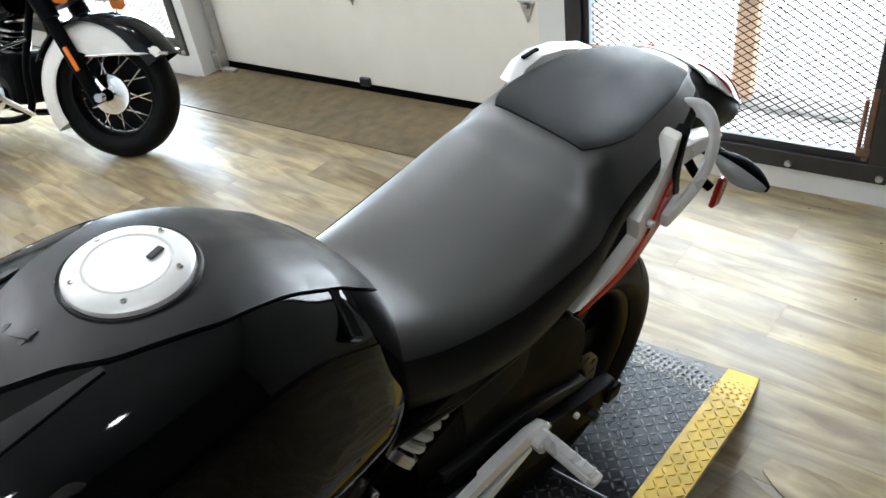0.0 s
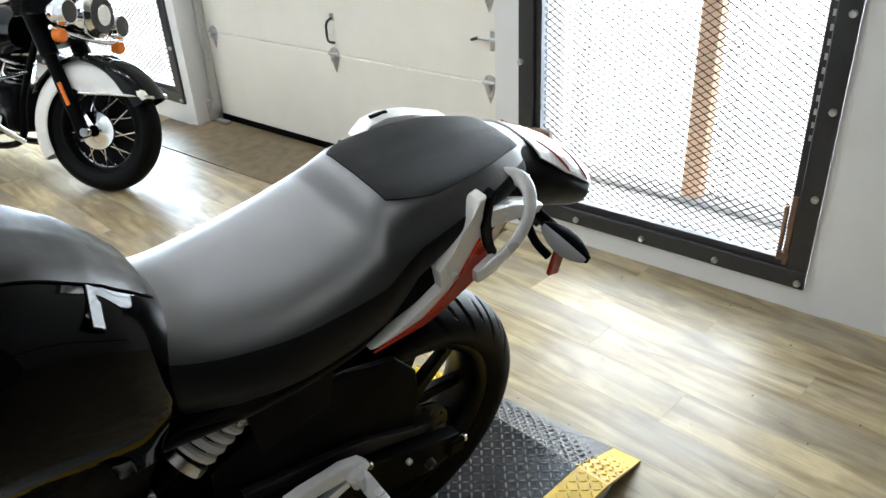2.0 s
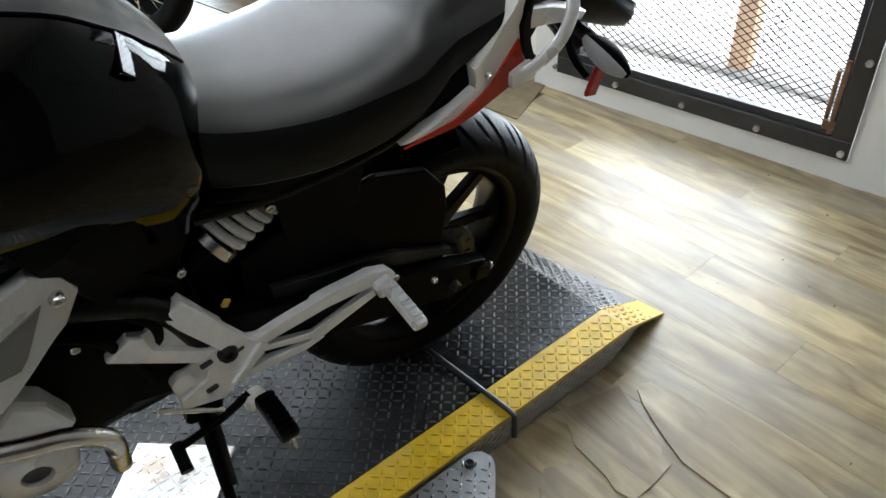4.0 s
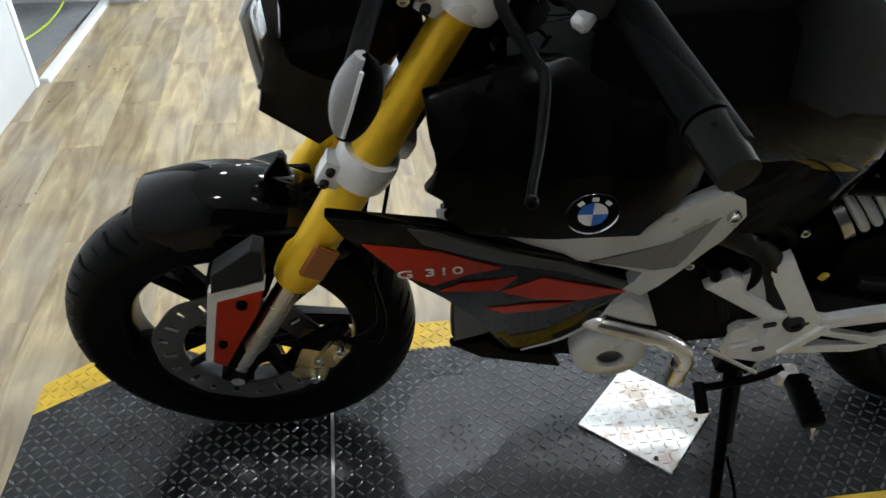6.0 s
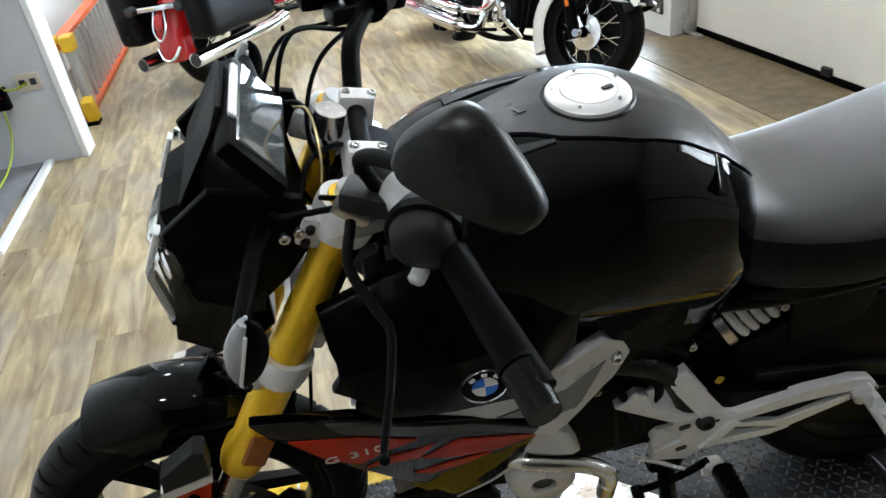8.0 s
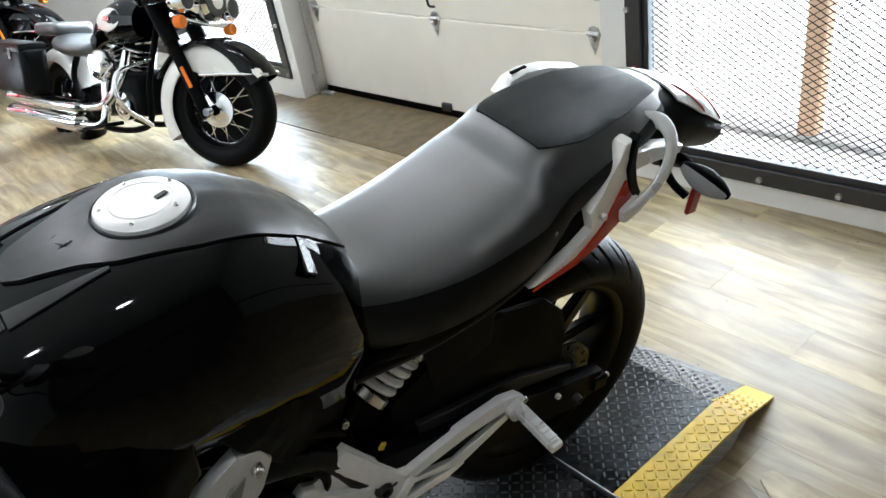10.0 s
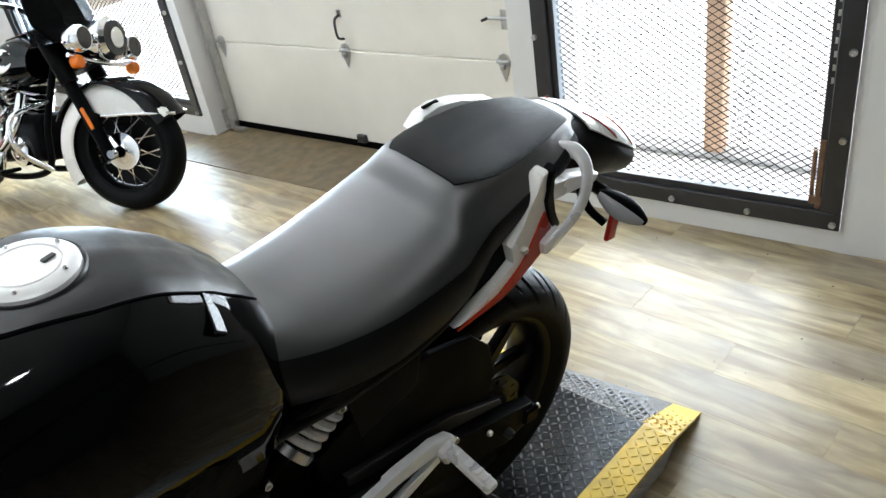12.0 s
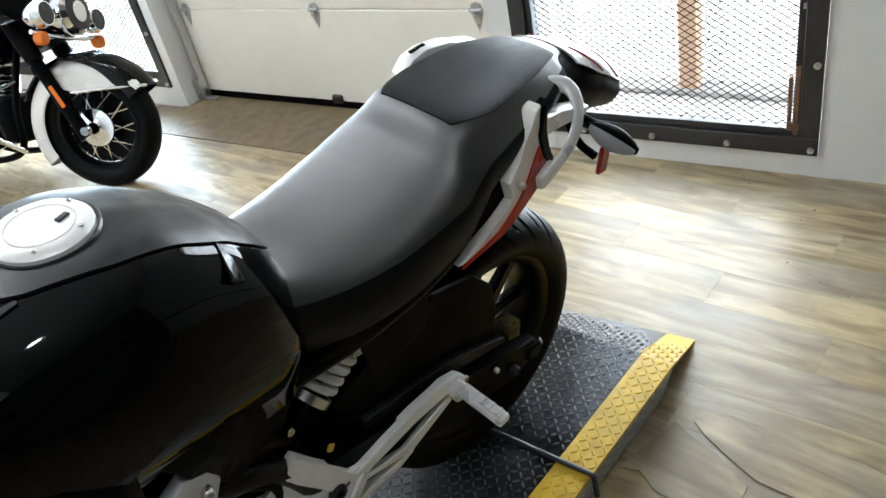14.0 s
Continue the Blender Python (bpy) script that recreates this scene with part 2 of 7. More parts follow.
    "alloy": mat("ladder_aluminium", (0.55, 0.54, 0.52), 0.4, 0.8, grain=0.15, scale=50),
    "cable": mat("green_cable", (0.36, 0.45, 0.03), 0.45),
    "beige": mat("beige_outlet_plate", (0.62, 0.55, 0.44), 0.45),
    "leather": mat("black_saddlebag", (0.005, 0.005, 0.0053), 0.36, spec=0.12, grain=0.2, scale=40, bump=0.3, bump_scale=300),
    "led": mat("lamp_diffuser", (0.9, 0.9, 0.9), 0.5, emit=((1.0, 0.96, 0.9), 14.0)),
    "ceiling": mat("ceiling_paint", (0.72, 0.72, 0.70), 0.7, grain=0.03, scale=6),
}


def glass_material(name, tint, rough):
    m = bpy.data.materials.new(name)
    m.use_nodes = True
    b = m.node_tree.nodes["Principled BSDF"]
    b.inputs["Base Color"].default_value = (*tint, 1)
    b.inputs["Transmission Weight"].default_value = 1
    b.inputs["Roughness"].default_value = rough
    b.inputs["IOR"].default_value = 1.35
    return m


seat_skin = M["seat"].node_tree.nodes["Principled BSDF"]
seat_skin.inputs["Coat Weight"].default_value, seat_skin.inputs["Coat Roughness"].default_value = 0.9, 0.42
def stained_plate():
    """Bright aluminium with patches of brown grime."""
    m = mat("grimy_bright_aluminium", (0.84, 0.83, 0.81), 0.30, 1.0, bump=0.2)
    nt = m.node_tree
    bsdf = nt.nodes["Principled BSDF"]
    tc = nt.nodes.new("ShaderNodeTexCoord")
    n = nt.nodes.new("ShaderNodeTexNoise")
    n.inputs["Scale"].default_value, n.inputs["Detail"].default_value, n.inputs["Roughness"].default_value = 14.0, 6, 0.65
    nt.links.new(tc.outputs["Object"], n.inputs["Vector"])
    step = nt.nodes.new("ShaderNodeMapRange")
    step.inputs["From Min"].default_value, step.inputs["From Max"].default_value = 0.50, 0.58
    step.inputs["To Max"].default_value = 0.75
    nt.links.new(n.outputs["Fac"], step.inputs["Value"])
    mix = nt.nodes.new("ShaderNodeMix")
    mix.data_type = "RGBA"
    mix.inputs["A"].default_value, mix.inputs["B"].default_value = (0.84, 0.83, 0.81, 1), (0.34, 0.25, 0.17, 1)
    nt.links.new(step.outputs[0], mix.inputs["Factor"])
    nt.links.new(mix.outputs["Result"], bsdf.inputs["Base Color"])
    gloss = nt.nodes.new("ShaderNodeMapRange")
    gloss.inputs["To Min"].default_value, gloss.inputs["To Max"].default_value = 0.28, 0.5
    nt.links.new(step.outputs[0], gloss.inputs["Value"])
    nt.links.new(gloss.outputs[0], bsdf.inputs["Roughness"])
    return m


M["stained_plate"] = stained_plate()
M["glass"] = glass_material("clear_lens", (0.95, 0.96, 0.97), 0.03)
M["screen_glass"] = glass_material("smoked_screen", (0.25, 0.26, 0.28), 0.03)


# ---------- building helpers ----------
def part(name, bm, material, parent=None, label="", smooth=False, m=None):
    """Links a bmesh as one mesh object under a thing or under a part."""
    if m is not None:
        bm.transform(m)
    bmesh.ops.recalc_face_normals(bm, faces=bm.faces)
    me = bpy.data.meshes.new(name)
    if smooth:
        for f in bm.faces:
            f.smooth = True
    bm.to_mesh(me)
    bm.free()
    if smooth:
        me.set_sharp_from_angle(angle=radians(40))
    me.materials.append(M[material])
    ob = new(name, me)
    if parent is not None:
        ob.parent = parent
    if label:
        tagged(ob, label)
    return ob


def thing(name, label, category, m=Matrix(), group="", kind=""):
    ob = new(name)
    ob.empty_display_size = 0.1
    ob.matrix_world = m
    return tagged(ob, label, category, group, kind)


def box(bm, centre, size, rot=(0, 0, 0), bevel=0.0, seg=1):
    out = bmesh.ops.create_cube(bm, size=1)
    v = out["verts"]
    if bevel:
        bmesh.ops.scale(bm, vec=size, verts=v)
        e = list({e for x in v for e in x.link_edges})
        res = bmesh.ops.bevel(bm, geom=e, offset=bevel, segments=seg, profile=0.6, affect="EDGES")
        v = list({x for f in res["faces"] for x in f.verts} | {x for x in v if x.is_valid})
    else:
        bmesh.ops.scale(bm, vec=size, verts=v)
    bmesh.ops.transform(bm, matrix=pose(*centre, *rot), verts=v)
    return bm


def B(*args, **kw):
    return box(bmesh.new(), *args, **kw)


def spline(pts, n):
    """n points along a Catmull-Rom curve through pts."""
    pts = [Vector(p) for p in pts]
    if len(pts) == 2:
        return [pts[0].lerp(pts[1], i / (n - 1)) for i in range(n)]
    ext = [2 * pts[0] - pts[1], *pts, 2 * pts[-1] - pts[-2]]
    out = []
    for i in range(n):
        u = i / (n - 1) * (len(pts) - 1)
        k = min(int(u), len(pts) - 2)
        f = u - k
        a, b, c, d = ext[k : k + 4]
        out.append(0.5 * (2 * b + (c - a) * f + (2 * a - 5 * b + 4 * c - d) * f * f + (3 * b - a - 3 * c + d) * f ** 3))
    return out


def skin(bm, rings, closed=True, caps=True):
    """Faces between rings of equal length."""
    rows = [[bm.verts.new(p) for p in r] for r in rings]
    n = len(rows[0])
    for a, b in zip(rows, rows[1:]):
        for i in range(n if closed else n - 1):
            j = (i + 1) % n
            bm.faces.new((a[i], a[j], b[j], b[i]))
    if caps and closed:
        bm.faces.new(rows[0][::-1])
        bm.faces.new(rows[-1])
    return bm


def tube(bm, pts, radius, seg=12, n=0, taper=None):
    """A round bar along a curve; radius may be a list along it."""
    path = spline(pts, n) if n else [Vector(p) for p in pts]
    rings, side = [], None
    for i, p in enumerate(path):
        t = (path[min(i + 1, len(path) - 1)] - path[max(i - 1, 0)]).normalized()
        if side is None:
            side = t.orthogonal().normalized()
        side = (side - t * side.dot(t)).normalized()
        up = t.cross(side)
        r = radius if not isinstance(radius, (list, tuple)) else radius[0] + (radius[-1] - radius[0]) * i / (len(path) - 1)
        rings.append([p + r * (math.cos(a) * side + math.sin(a) * up) for a in (2 * math.pi * k / seg for k in range(seg))])
    return skin(bm, rings)


def T(*args, **kw):
    return tube(bmesh.new(), *args, **kw)


def lathe(bm, profile, seg=64, axis="y", closed=False):
    """Turns (radius, along) pairs round an axis through the origin."""
    rings = []
    for k in range(seg):
        a = 2 * math.pi * k / seg
        ring = []
        for r, h in profile:
            if axis == "y":
                ring.append((r * math.cos(a), h, r * math.sin(a)))
            elif axis == "z":
                ring.append((r * math.cos(a), r * math.sin(a), h))
            else:
                ring.append((h, r * math.cos(a), r * math.sin(a)))
        rings.append(ring)
    rows = [[bm.verts.new(p) for p in r] for r in rings]
    m = len(profile)
    for k in range(seg):
        a, b = rows[k], rows[(k + 1) % seg]
        for i in range(m if closed else m - 1):
            j = (i + 1) % m
            bm.faces.new((a[i], a[j], b[j], b[i]))
    bmesh.ops.remove_doubles(bm, verts=bm.verts, dist=1e-6)
    return bm


def L(*args, **kw):
    return lathe(bmesh.new(), *args, **kw)


def slab(bm, outline, y0, y1, bevel=0.0, bend=None, cuts=2):
    """A plate with an outline in x, z and thickness from y0 to y1; bend(x, z) curves it sideways."""
    a = [bm.verts.new((x, y0, z)) for x, z in outline]
    b = [bm.verts.new((x, y1, z)) for x, z in outline]
    n = len(a)
    fa, fb = bm.faces.new(a), bm.faces.new(b[::-1])
    for i in range(n):
        j = (i + 1) % n
        bm.faces.new((a[j], a[i], b[i], b[j]))
    if bevel:
        e = [e for f in (fa, fb) for e in f.edges]
        bmesh.ops.bevel(bm, geom=e, offset=bevel, segments=2, profile=0.6, affect="EDGES")
    if bend:
        flat = [f for f in bm.faces if len(f.verts) > 4]
        edges = bmesh.ops.triangulate(bm, faces=flat)["edges"]
        for _ in range(cuts):
            long = [e for e in bm.edges if e.calc_length() > 0.035]
            bmesh.ops.subdivide_edges(bm, edges=long, cuts=1)
            bmesh.ops.triangulate(bm, faces=[f for f in bm.faces if len(f.verts) > 4])
        for v in bm.verts:
            v.co.y += bend(v.co.x, v.co.z)
    return bm


def SL(*args, **kw):
    return slab(bmesh.new(), *args, **kw)


def rod(bm, a, b, r, seg=12):
    return tube(bm, [a, b], r, seg)


def aim(p, axis):
    """A pose at p whose z looks along axis."""
    return Matrix.Translation(p) @ Vector(axis).to_track_quat("Z", "Y").to_matrix().to_4x4()


def bolt(name, p, axis, r, parent, material="steel", label=""):
    bm = L([(0.0, 0.55 * r), (0.45 * r, 0.55 * r), (0.5 * r, 0.9 * r), (0.8 * r, 0.95 * r), (r, 0.6 * r), (r, -0.5 * r)], 14, "z")
    return part(name, bm, material, parent, label, smooth=True, m=aim(p, axis))

# ---------- room ----------
WALL = pose(2.87, -0.033, 0, 0, 0, 101.03)  # x runs along the daylight wall, y into the room
H_ROOM = 3.05


def wall_piece(bm, s0, s1, z0, z1, depth=0.30):
    return box(bm, ((s0 + s1) / 2, -depth / 2, (z0 + z1) / 2), (s1 - s0, depth, z1 - z0))


GATE0, GATE1, GATE_TOP = -0.032, 1.053, 2.12
DOOR0, DOOR1, DOOR_TOP = 1.165, 3.232, 2.45
WIN0, WIN1, WIN_Z0, WIN_Z1 = 3.302, 5.2, 0.12, 2.5
bm = bmesh.new()
wall_piece(bm, -4.5, GATE0, 0, H_ROOM)
wall_piece(bm, GATE0, GATE1, 0, 0.085)
wall_piece(bm, GATE0, GATE1, GATE_TOP, H_ROOM)
wall_piece(bm, GATE1, DOOR0, 0, H_ROOM)
wall_piece(bm, DOOR0, DOOR1, DOOR_TOP, H_ROOM)
wall_piece(bm, DOOR1, WIN0, 0, H_ROOM)
wall_piece(bm, WIN0, WIN1, 0, WIN_Z0)
wall_piece(bm, WIN0, WIN1, WIN_Z1, H_ROOM)
wall_piece(bm, WIN1, 9.5, 0, H_ROOM)
tagged(part("wall_east", bm, "wall", m=WALL), "white painted wall with gate, garage door and window openings", "wall", kind="structure")

bm = bmesh.new()
box(bm, (-1.131, -0.75, H_ROOM / 2), (0.2, 5.44, H_ROOM), (0, 0, 2.9))
tagged(part("wall_west", bm, "panel_white"), "smooth white painted wall panel beside the aisle", "wall", kind="structure")
bm = bmesh.new()
box(bm, (-2.0, 3.00, H_ROOM / 2), (1.96, 0.12, H_ROOM))
tagged(part("wall_stub", bm, "grey_wall"), "grey painted wall beyond the doorway", "wall", kind="structure")
bm = bmesh.new()
box(bm, (-1.62, 6.3, H_ROOM / 2), (0.2, 6.4, H_ROOM))
tagged(part("wall_west_far", bm, "wall"), "white painted wall behind the ladder", "wall", kind="structure")
bm = bmesh.new()
box(bm, (0.8, 9.5, H_ROOM / 2), (7, 0.2, H_ROOM))
tagged(part("wall_north", bm, "wall"), "white painted far wall", "wall", kind="structure")
# out of view; assumed dark so that the bike's near side reflects little
bm = bmesh.new()
box(bm, (0.8, -3.7, H_ROOM / 2), (7.5, 0.2, H_ROOM))
tagged(part("wall_south", bm, "dark_wall"), "unseen wall behind the aisle, dark to darken reflections", "wall", kind="structure")
bm = bmesh.new()
box(bm, (-3.0, 0.0, H_ROOM / 2), (0.1, 6, H_ROOM))
tagged(part("wall_closet", bm, "grey_wall"), "grey wall of the side room", "wall", kind="structure")
bm = bmesh.new()
box(bm, (0.6, 2.9, H_ROOM + 0.06), (8.6, 13.6, 0.12))
tagged(part("ceiling", bm, "ceiling"), "plain white ceiling", "ceiling", kind="structure")
bm = bmesh.new()
box(bm, (0.6, 2.9, -0.06), (8.6, 13.6, 0.112))
tagged(part("floor", bm, "subfloor"), "vinyl plank floor in worn tan and grey wood tones", "floor", kind="structure")
floor_ob = bpy.data.objects["floor"]

# ---------- openings of the daylight wall ----------
def in_wall(bm):
    bm.transform(WALL)
    return bm


# garage door
door = thing("garage_door", "closed cream sectional garage door with steel hinges", "door", kind="structure")
DOOR_Y = -0.15
joints = [0.042, 0.510, 0.875, 1.23, 1.585, 1.94, 2.30, 2.46]
for z0, z1 in zip(joints, joints[1:]):
    part("panel", in_wall(B(((DOOR0 + DOOR1) / 2, DOOR_Y - 0.020, (z0 + z1) / 2), (DOOR1 - DOOR0 + 0.04, 0.04, z1 - z0 - 0.004), (0, 0, 0), 0.004, 1)), "door_white", door)
part("bottom_seal", in_wall(B(((DOOR0 + DOOR1) / 2, DOOR_Y - 0.02, 0.021), (DOOR1 - DOOR0, 0.036, 0.042), (0, 0, 0), 0.004, 1)), "plastic", door, "black rubber bottom seal")


def hinge(s, z, flip):
    bm = bmesh.new()
    slab(bm, [(-0.032, 0.0), (-0.022, 0.028), (0.0, 0.036), (0.022, 0.028), (0.032, 0.0), (0.012, -0.055), (0.0, -0.085), (-0.012, -0.055)], 0.0, 0.004, 0.001)
    tube(bm, [(-0.030, 0.010, 0.004), (0.030, 0.010, 0.004)], 0.008, 10)
    box(bm, (0, 0.014, -0.018), (0.020, 0.022, 0.020), (0, 0, 0), 0.003, 1)
    bm.transform(WALL @ pose(s, DOOR_Y + 0.001, z))
    h = part("hinge", bm, "zinc", door, "galvanised steel hinge", False)
    for dx, dz in ((-0.018, 0.018), (0.018, 0.018), (0, -0.06)):
        bolt("screw", WALL @ Vector((s + dx, DOOR_Y + 0.005, z + dz)), WALL.to_3x3() @ Vector((0, 1, 0)), 0.005, h, "zinc")


for z in joints[1:4]:
    for s in (DOOR0 + 0.132, 2.195, DOOR1 - 0.10):
        hinge(s, z, 1)
pull = part("pull_handle", in_wall(T([(2.190, DOOR_Y, 0.565), (2.190, DOOR_Y + 0.035, 0.580), (2.190, DOOR_Y + 0.042, 0.620), (2.190, DOOR_Y + 0.035, 0.665), (2.190, DOOR_Y, 0.680)], 0.006, 8, 20)), "black_steel", door, "steel pull handle", True)
part("handle_plate", in_wall(B((2.190, DOOR_Y + 0.003, 0.685), (0.026, 0.004, 0.034), (0, 0, 0), 0.002, 1)), "zinc", pull)
lock = part("slide_bolt", in_wall(B((1.262, DOOR_Y + 0.006, 0.685), (0.055, 0.010, 0.080), (0, 0, 0), 0.003, 1)), "zinc", door, "steel slide bolt lock")
part("bolt_bar", in_wall(T([(1.20, DOOR_Y + 0.016, 0.690), (1.355, DOOR_Y + 0.016, 0.690)], 0.007, 10)), "zinc", lock, "", True)
part("bolt_knob", in_wall(T([(1.345, DOOR_Y + 0.016, 0.690), (1.350, DOOR_Y + 0.05, 0.690)], 0.006, 8)), "black_steel", lock, "", True)
part("door_sensor", in_wall(B((2.20, DOOR_Y + 0.012, 0.062), (0.060, 0.022, 0.040), (0, 0, 0), 0.004, 1)), "black_steel", door, "small black sensor box")
for s, e in ((DOOR1 - 0.035, 1), (DOOR0 + 0.004, -1)):
    tr = part("door_track", in_wall(B((s, DOOR_Y + 0.030, 1.22), (0.024, 0.05, 2.40), (0, 0, 0), 0.003, 1)), "zinc", door, "galvanised vertical track")
    part("track_bracket", in_wall(B((s + e * 0.012, DOOR_Y + 0.055, 0.075), (0.055, 0.030, 0.110), (0, 0, 0), 0.004, 1)), "zinc", tr)
    part("track_foot", in_wall(B((s - e * 0.055, DOOR_Y + 0.045, 0.016), (0.10, 0.034, 0.022), (0, 0, 0), 0.003, 1)), "zinc", tr)
    for z in (0.05, 0.10):
        bolt("bracket_bolt", WALL @ Vector((s + e * 0.012, DOOR_Y + 0.071, z)), WALL.to_3x3() @ Vector((0, 1, 0)), 0.008, tr, "zinc")

# brown concrete threshold in front of the garage door
bm = bmesh.new()
a = [WALL @ Vector(p) for p in ((1.165, -0.17, 0.0), (3.232, -0.17, 0.0), (3.35, 0.30, 0.0), (1.02, 0.30, 0.0))]
lo = [bm.verts.new((p.x, p.y, -0.05)) for p in a]
hi = [bm.verts.new((p.x, p.y, 0.0075)) for p in a]
bm.faces.new(lo[::-1]); bm.faces.new(hi)
for i in range(4):
    bm.faces.new((lo[i], lo[(i + 1) % 4], hi[(i + 1) % 4], hi[i]))
tagged(part("threshold_slab", bm, "concrete"), "stained brown concrete strip before the garage door", "threshold", kind="structure")


def expanded_mesh(bm, s0, s1, z0, z1, y, cw=0.040, ch=0.0125, t=0.0015):
    """Expanded steel: zigzag strands that meet into flat diamonds."""
    rows = int((z1 - z0) / ch)
    cols = int((s1 - s0) / (cw / 2))
    for r in range(rows):
        prev = None
        for c in range(cols + 1):
            up = ((c + r) % 2) * ch
            p = Vector((s0 + c * cw / 2, y, z0 + r * ch + up))
            ring = [bm.verts.new(p + Vector(o)) for o in ((0, -t, -t), (0, t, -t), (0, t, t), (0, -t, t))]
            if prev:
                for i in range(4):
                    j = (i + 1) % 4
                    bm.faces.new((prev[i], prev[j], ring[j], ring[i]))
            prev = ring
    return bm


def security_gate(name, s0, s1, z0, z1, label, lock_z):
    g = thing(name, label, "gate", kind="structure")
    w = 0.062
    bars = [((s0 + s1) / 2, z0 + w / 2, s1 - s0, w), ((s0 + s1) / 2, z1 - w / 2, s1 - s0, w), (s0 + w / 2, (z0 + z1) / 2, w, z1 - z0 - 2 * w), (s1 - w / 2, (z0 + z1) / 2, w, z1 - z0 - 2 * w)]
    for s, z, ds, dz in bars:
        part("frame_bar", in_wall(B((s, 0.006, z), (ds - 0.001, 0.016, dz - 0.001), (0, 0, 0), 0.002, 1)), "black_steel", g)
    inner = [((s0 + s1) / 2, z0 + w + 0.002, s1 - s0 - 2 * w, 0.044), (s0 + w + 0.002, (z0 + z1) / 2, 0.044, z1 - z0 - 2 * w - 0.05), (s1 - w - 0.002, (z0 + z1) / 2, 0.044, z1 - z0 - 2 * w - 0.05)]
    for s, z, ds, dz in inner:
        part("inner_bar", in_wall(B((s, -0.0245, z), (ds, 0.043, dz), (0, 0, 0), 0.002, 1)), "black_steel", g)
    tagged(part("steel_mesh", in_wall(expanded_mesh(bmesh.new(), s0 + w, s1 - w, z0 + w, z1 - w, -0.030)), "mesh_black", g, "black expanded steel mesh"), kind="stuff")
    n = WALL.to_3x3() @ Vector((0, 1, 0))
    for k in range(int((s1 - s0) / 0.267) + 1):
        bolt("frame_bolt", WALL @ Vector((s0 + 0.021 + k * 0.267, 0.015, z0 + 0.022)), n, 0.011, g, "zinc")
    for k in range(1, 7):
        for s in (s0 + 0.019, s1 - 0.012):
            bolt("frame_bolt", WALL @ Vector((s, 0.015, z0 + 0.044 + k * 0.272)), n, 0.011, g, "zinc")
    part("lock_box", in_wall(B((s1 - w - 0.045, -0.012, lock_z), (0.095, 0.05, 0.15), (0, 0, 0), 0.004, 1)), "black_steel", g, "black steel lock box")
    return g


gate = security_gate("gate_1", GATE0, GATE1, 0.085, GATE_TOP, "black steel security gate with expanded mesh in daylight", 1.08)
part("rust_bar", in_wall(B((GATE0 + 0.075, -0.008, 0.27), (0.016, 0.02, 0.24), (0, 0, 0), 0.002, 1)), "rust_steel", gate, "rusty brown flat bar")
part("rust_bar", in_wall(B((GATE0 + 0.098, -0.012, 0.25), (0.012, 0.016, 0.20), (0, 0, 0), 0.002, 1)), "rust_steel", gate, "rusty brown flat bar")
part("rust_patch", in_wall(B((GATE0 + 0.082, -0.006, 0.18), (0.042, 0.018, 0.030), (0, 0, 0), 0.003, 1)), "rust_steel", gate)
# daylight through the row of holes, drawn as solid pale dashes
bm = bmesh.new()
for k in range(34):
    box(bm, (GATE0 + 0.070, -0.004, 0.58 + k * 0.040), (0.008, 0.004, 0.018))
tagged(part("slot_strip", in_wall(bm), "zinc", gate, "pale dashes standing for daylight through a row of holes"), kind="stuff")
part("gate_latch", in_wall(B((GATE1 - 0.085, 0.012, 0.405), (0.12, 0.030, 0.055), (0, 0, 0), 0.004, 1)), "rust_steel", gate, "dark rusty latch plate")
window_gate = security_gate("gate_2", WIN0, WIN1, WIN_Z0, WIN_Z1, "black steel framed opening with expanded mesh", 0.98)

# outside: slab, posts, pale daylight
bm = bmesh.new()
box(bm, (2.2, -2.6, -0.03), (12, 4.7, 0.06))
tagged(part("ground", in_wall(bm), "outside"), "pale outdoor concrete in bright daylight", "ground", kind="structure")
bm = bmesh.new()
box(bm, (0.2, -0.60, 0.012), (4.4, 0.12, 0.024), (0, 0, 0), 0.006, 1)
tagged(part("kerb", in_wall(bm), "kerb"), "low grey concrete kerb under the outdoor fence", "kerb", kind="structure")
post = thing("fence_post", "weathered reddish wooden fence post outside the gate", "post")
part("post_shaft", in_wall(B((0.59, -0.61, 1.25), (0.075, 0.085, 2.5), (0, 0, 0), 0.006, 1)), "wood", post)
fence = thing("wire_fence", "thin steel wire fence beside the outdoor post", "fence")
tagged(part("wire_mesh", in_wall(expanded_mesh(bmesh.new(), 0.44, 0.54, 0.02, 2.2, -0.61, 0.03, 0.018, 0.0012)), "mesh_black", fence), kind="stuff")
fence2 = thing("wire_fence", "thin steel wire fence beside the outdoor post", "fence")
tagged(part("wire_mesh", in_wall(expanded_mesh(bmesh.new(), 1.16, 1.26, 0.02, 2.2, -0.72, 0.03, 0.018, 0.0012)), "mesh_black", fence2), kind="stuff")
M["daylight"] = mat("overcast_daylight", (0.9, 0.92, 0.95), 1.0, emit=((0.93, 0.97, 1.0), DAY))
bm = bmesh.new()
box(bm, (2.2, -5.0, 2.4), (13, 0.05, 5.6))
tagged(part("backdrop", in_wall(bm), "daylight"), "blank bright overcast sky", "sky", kind="structure")

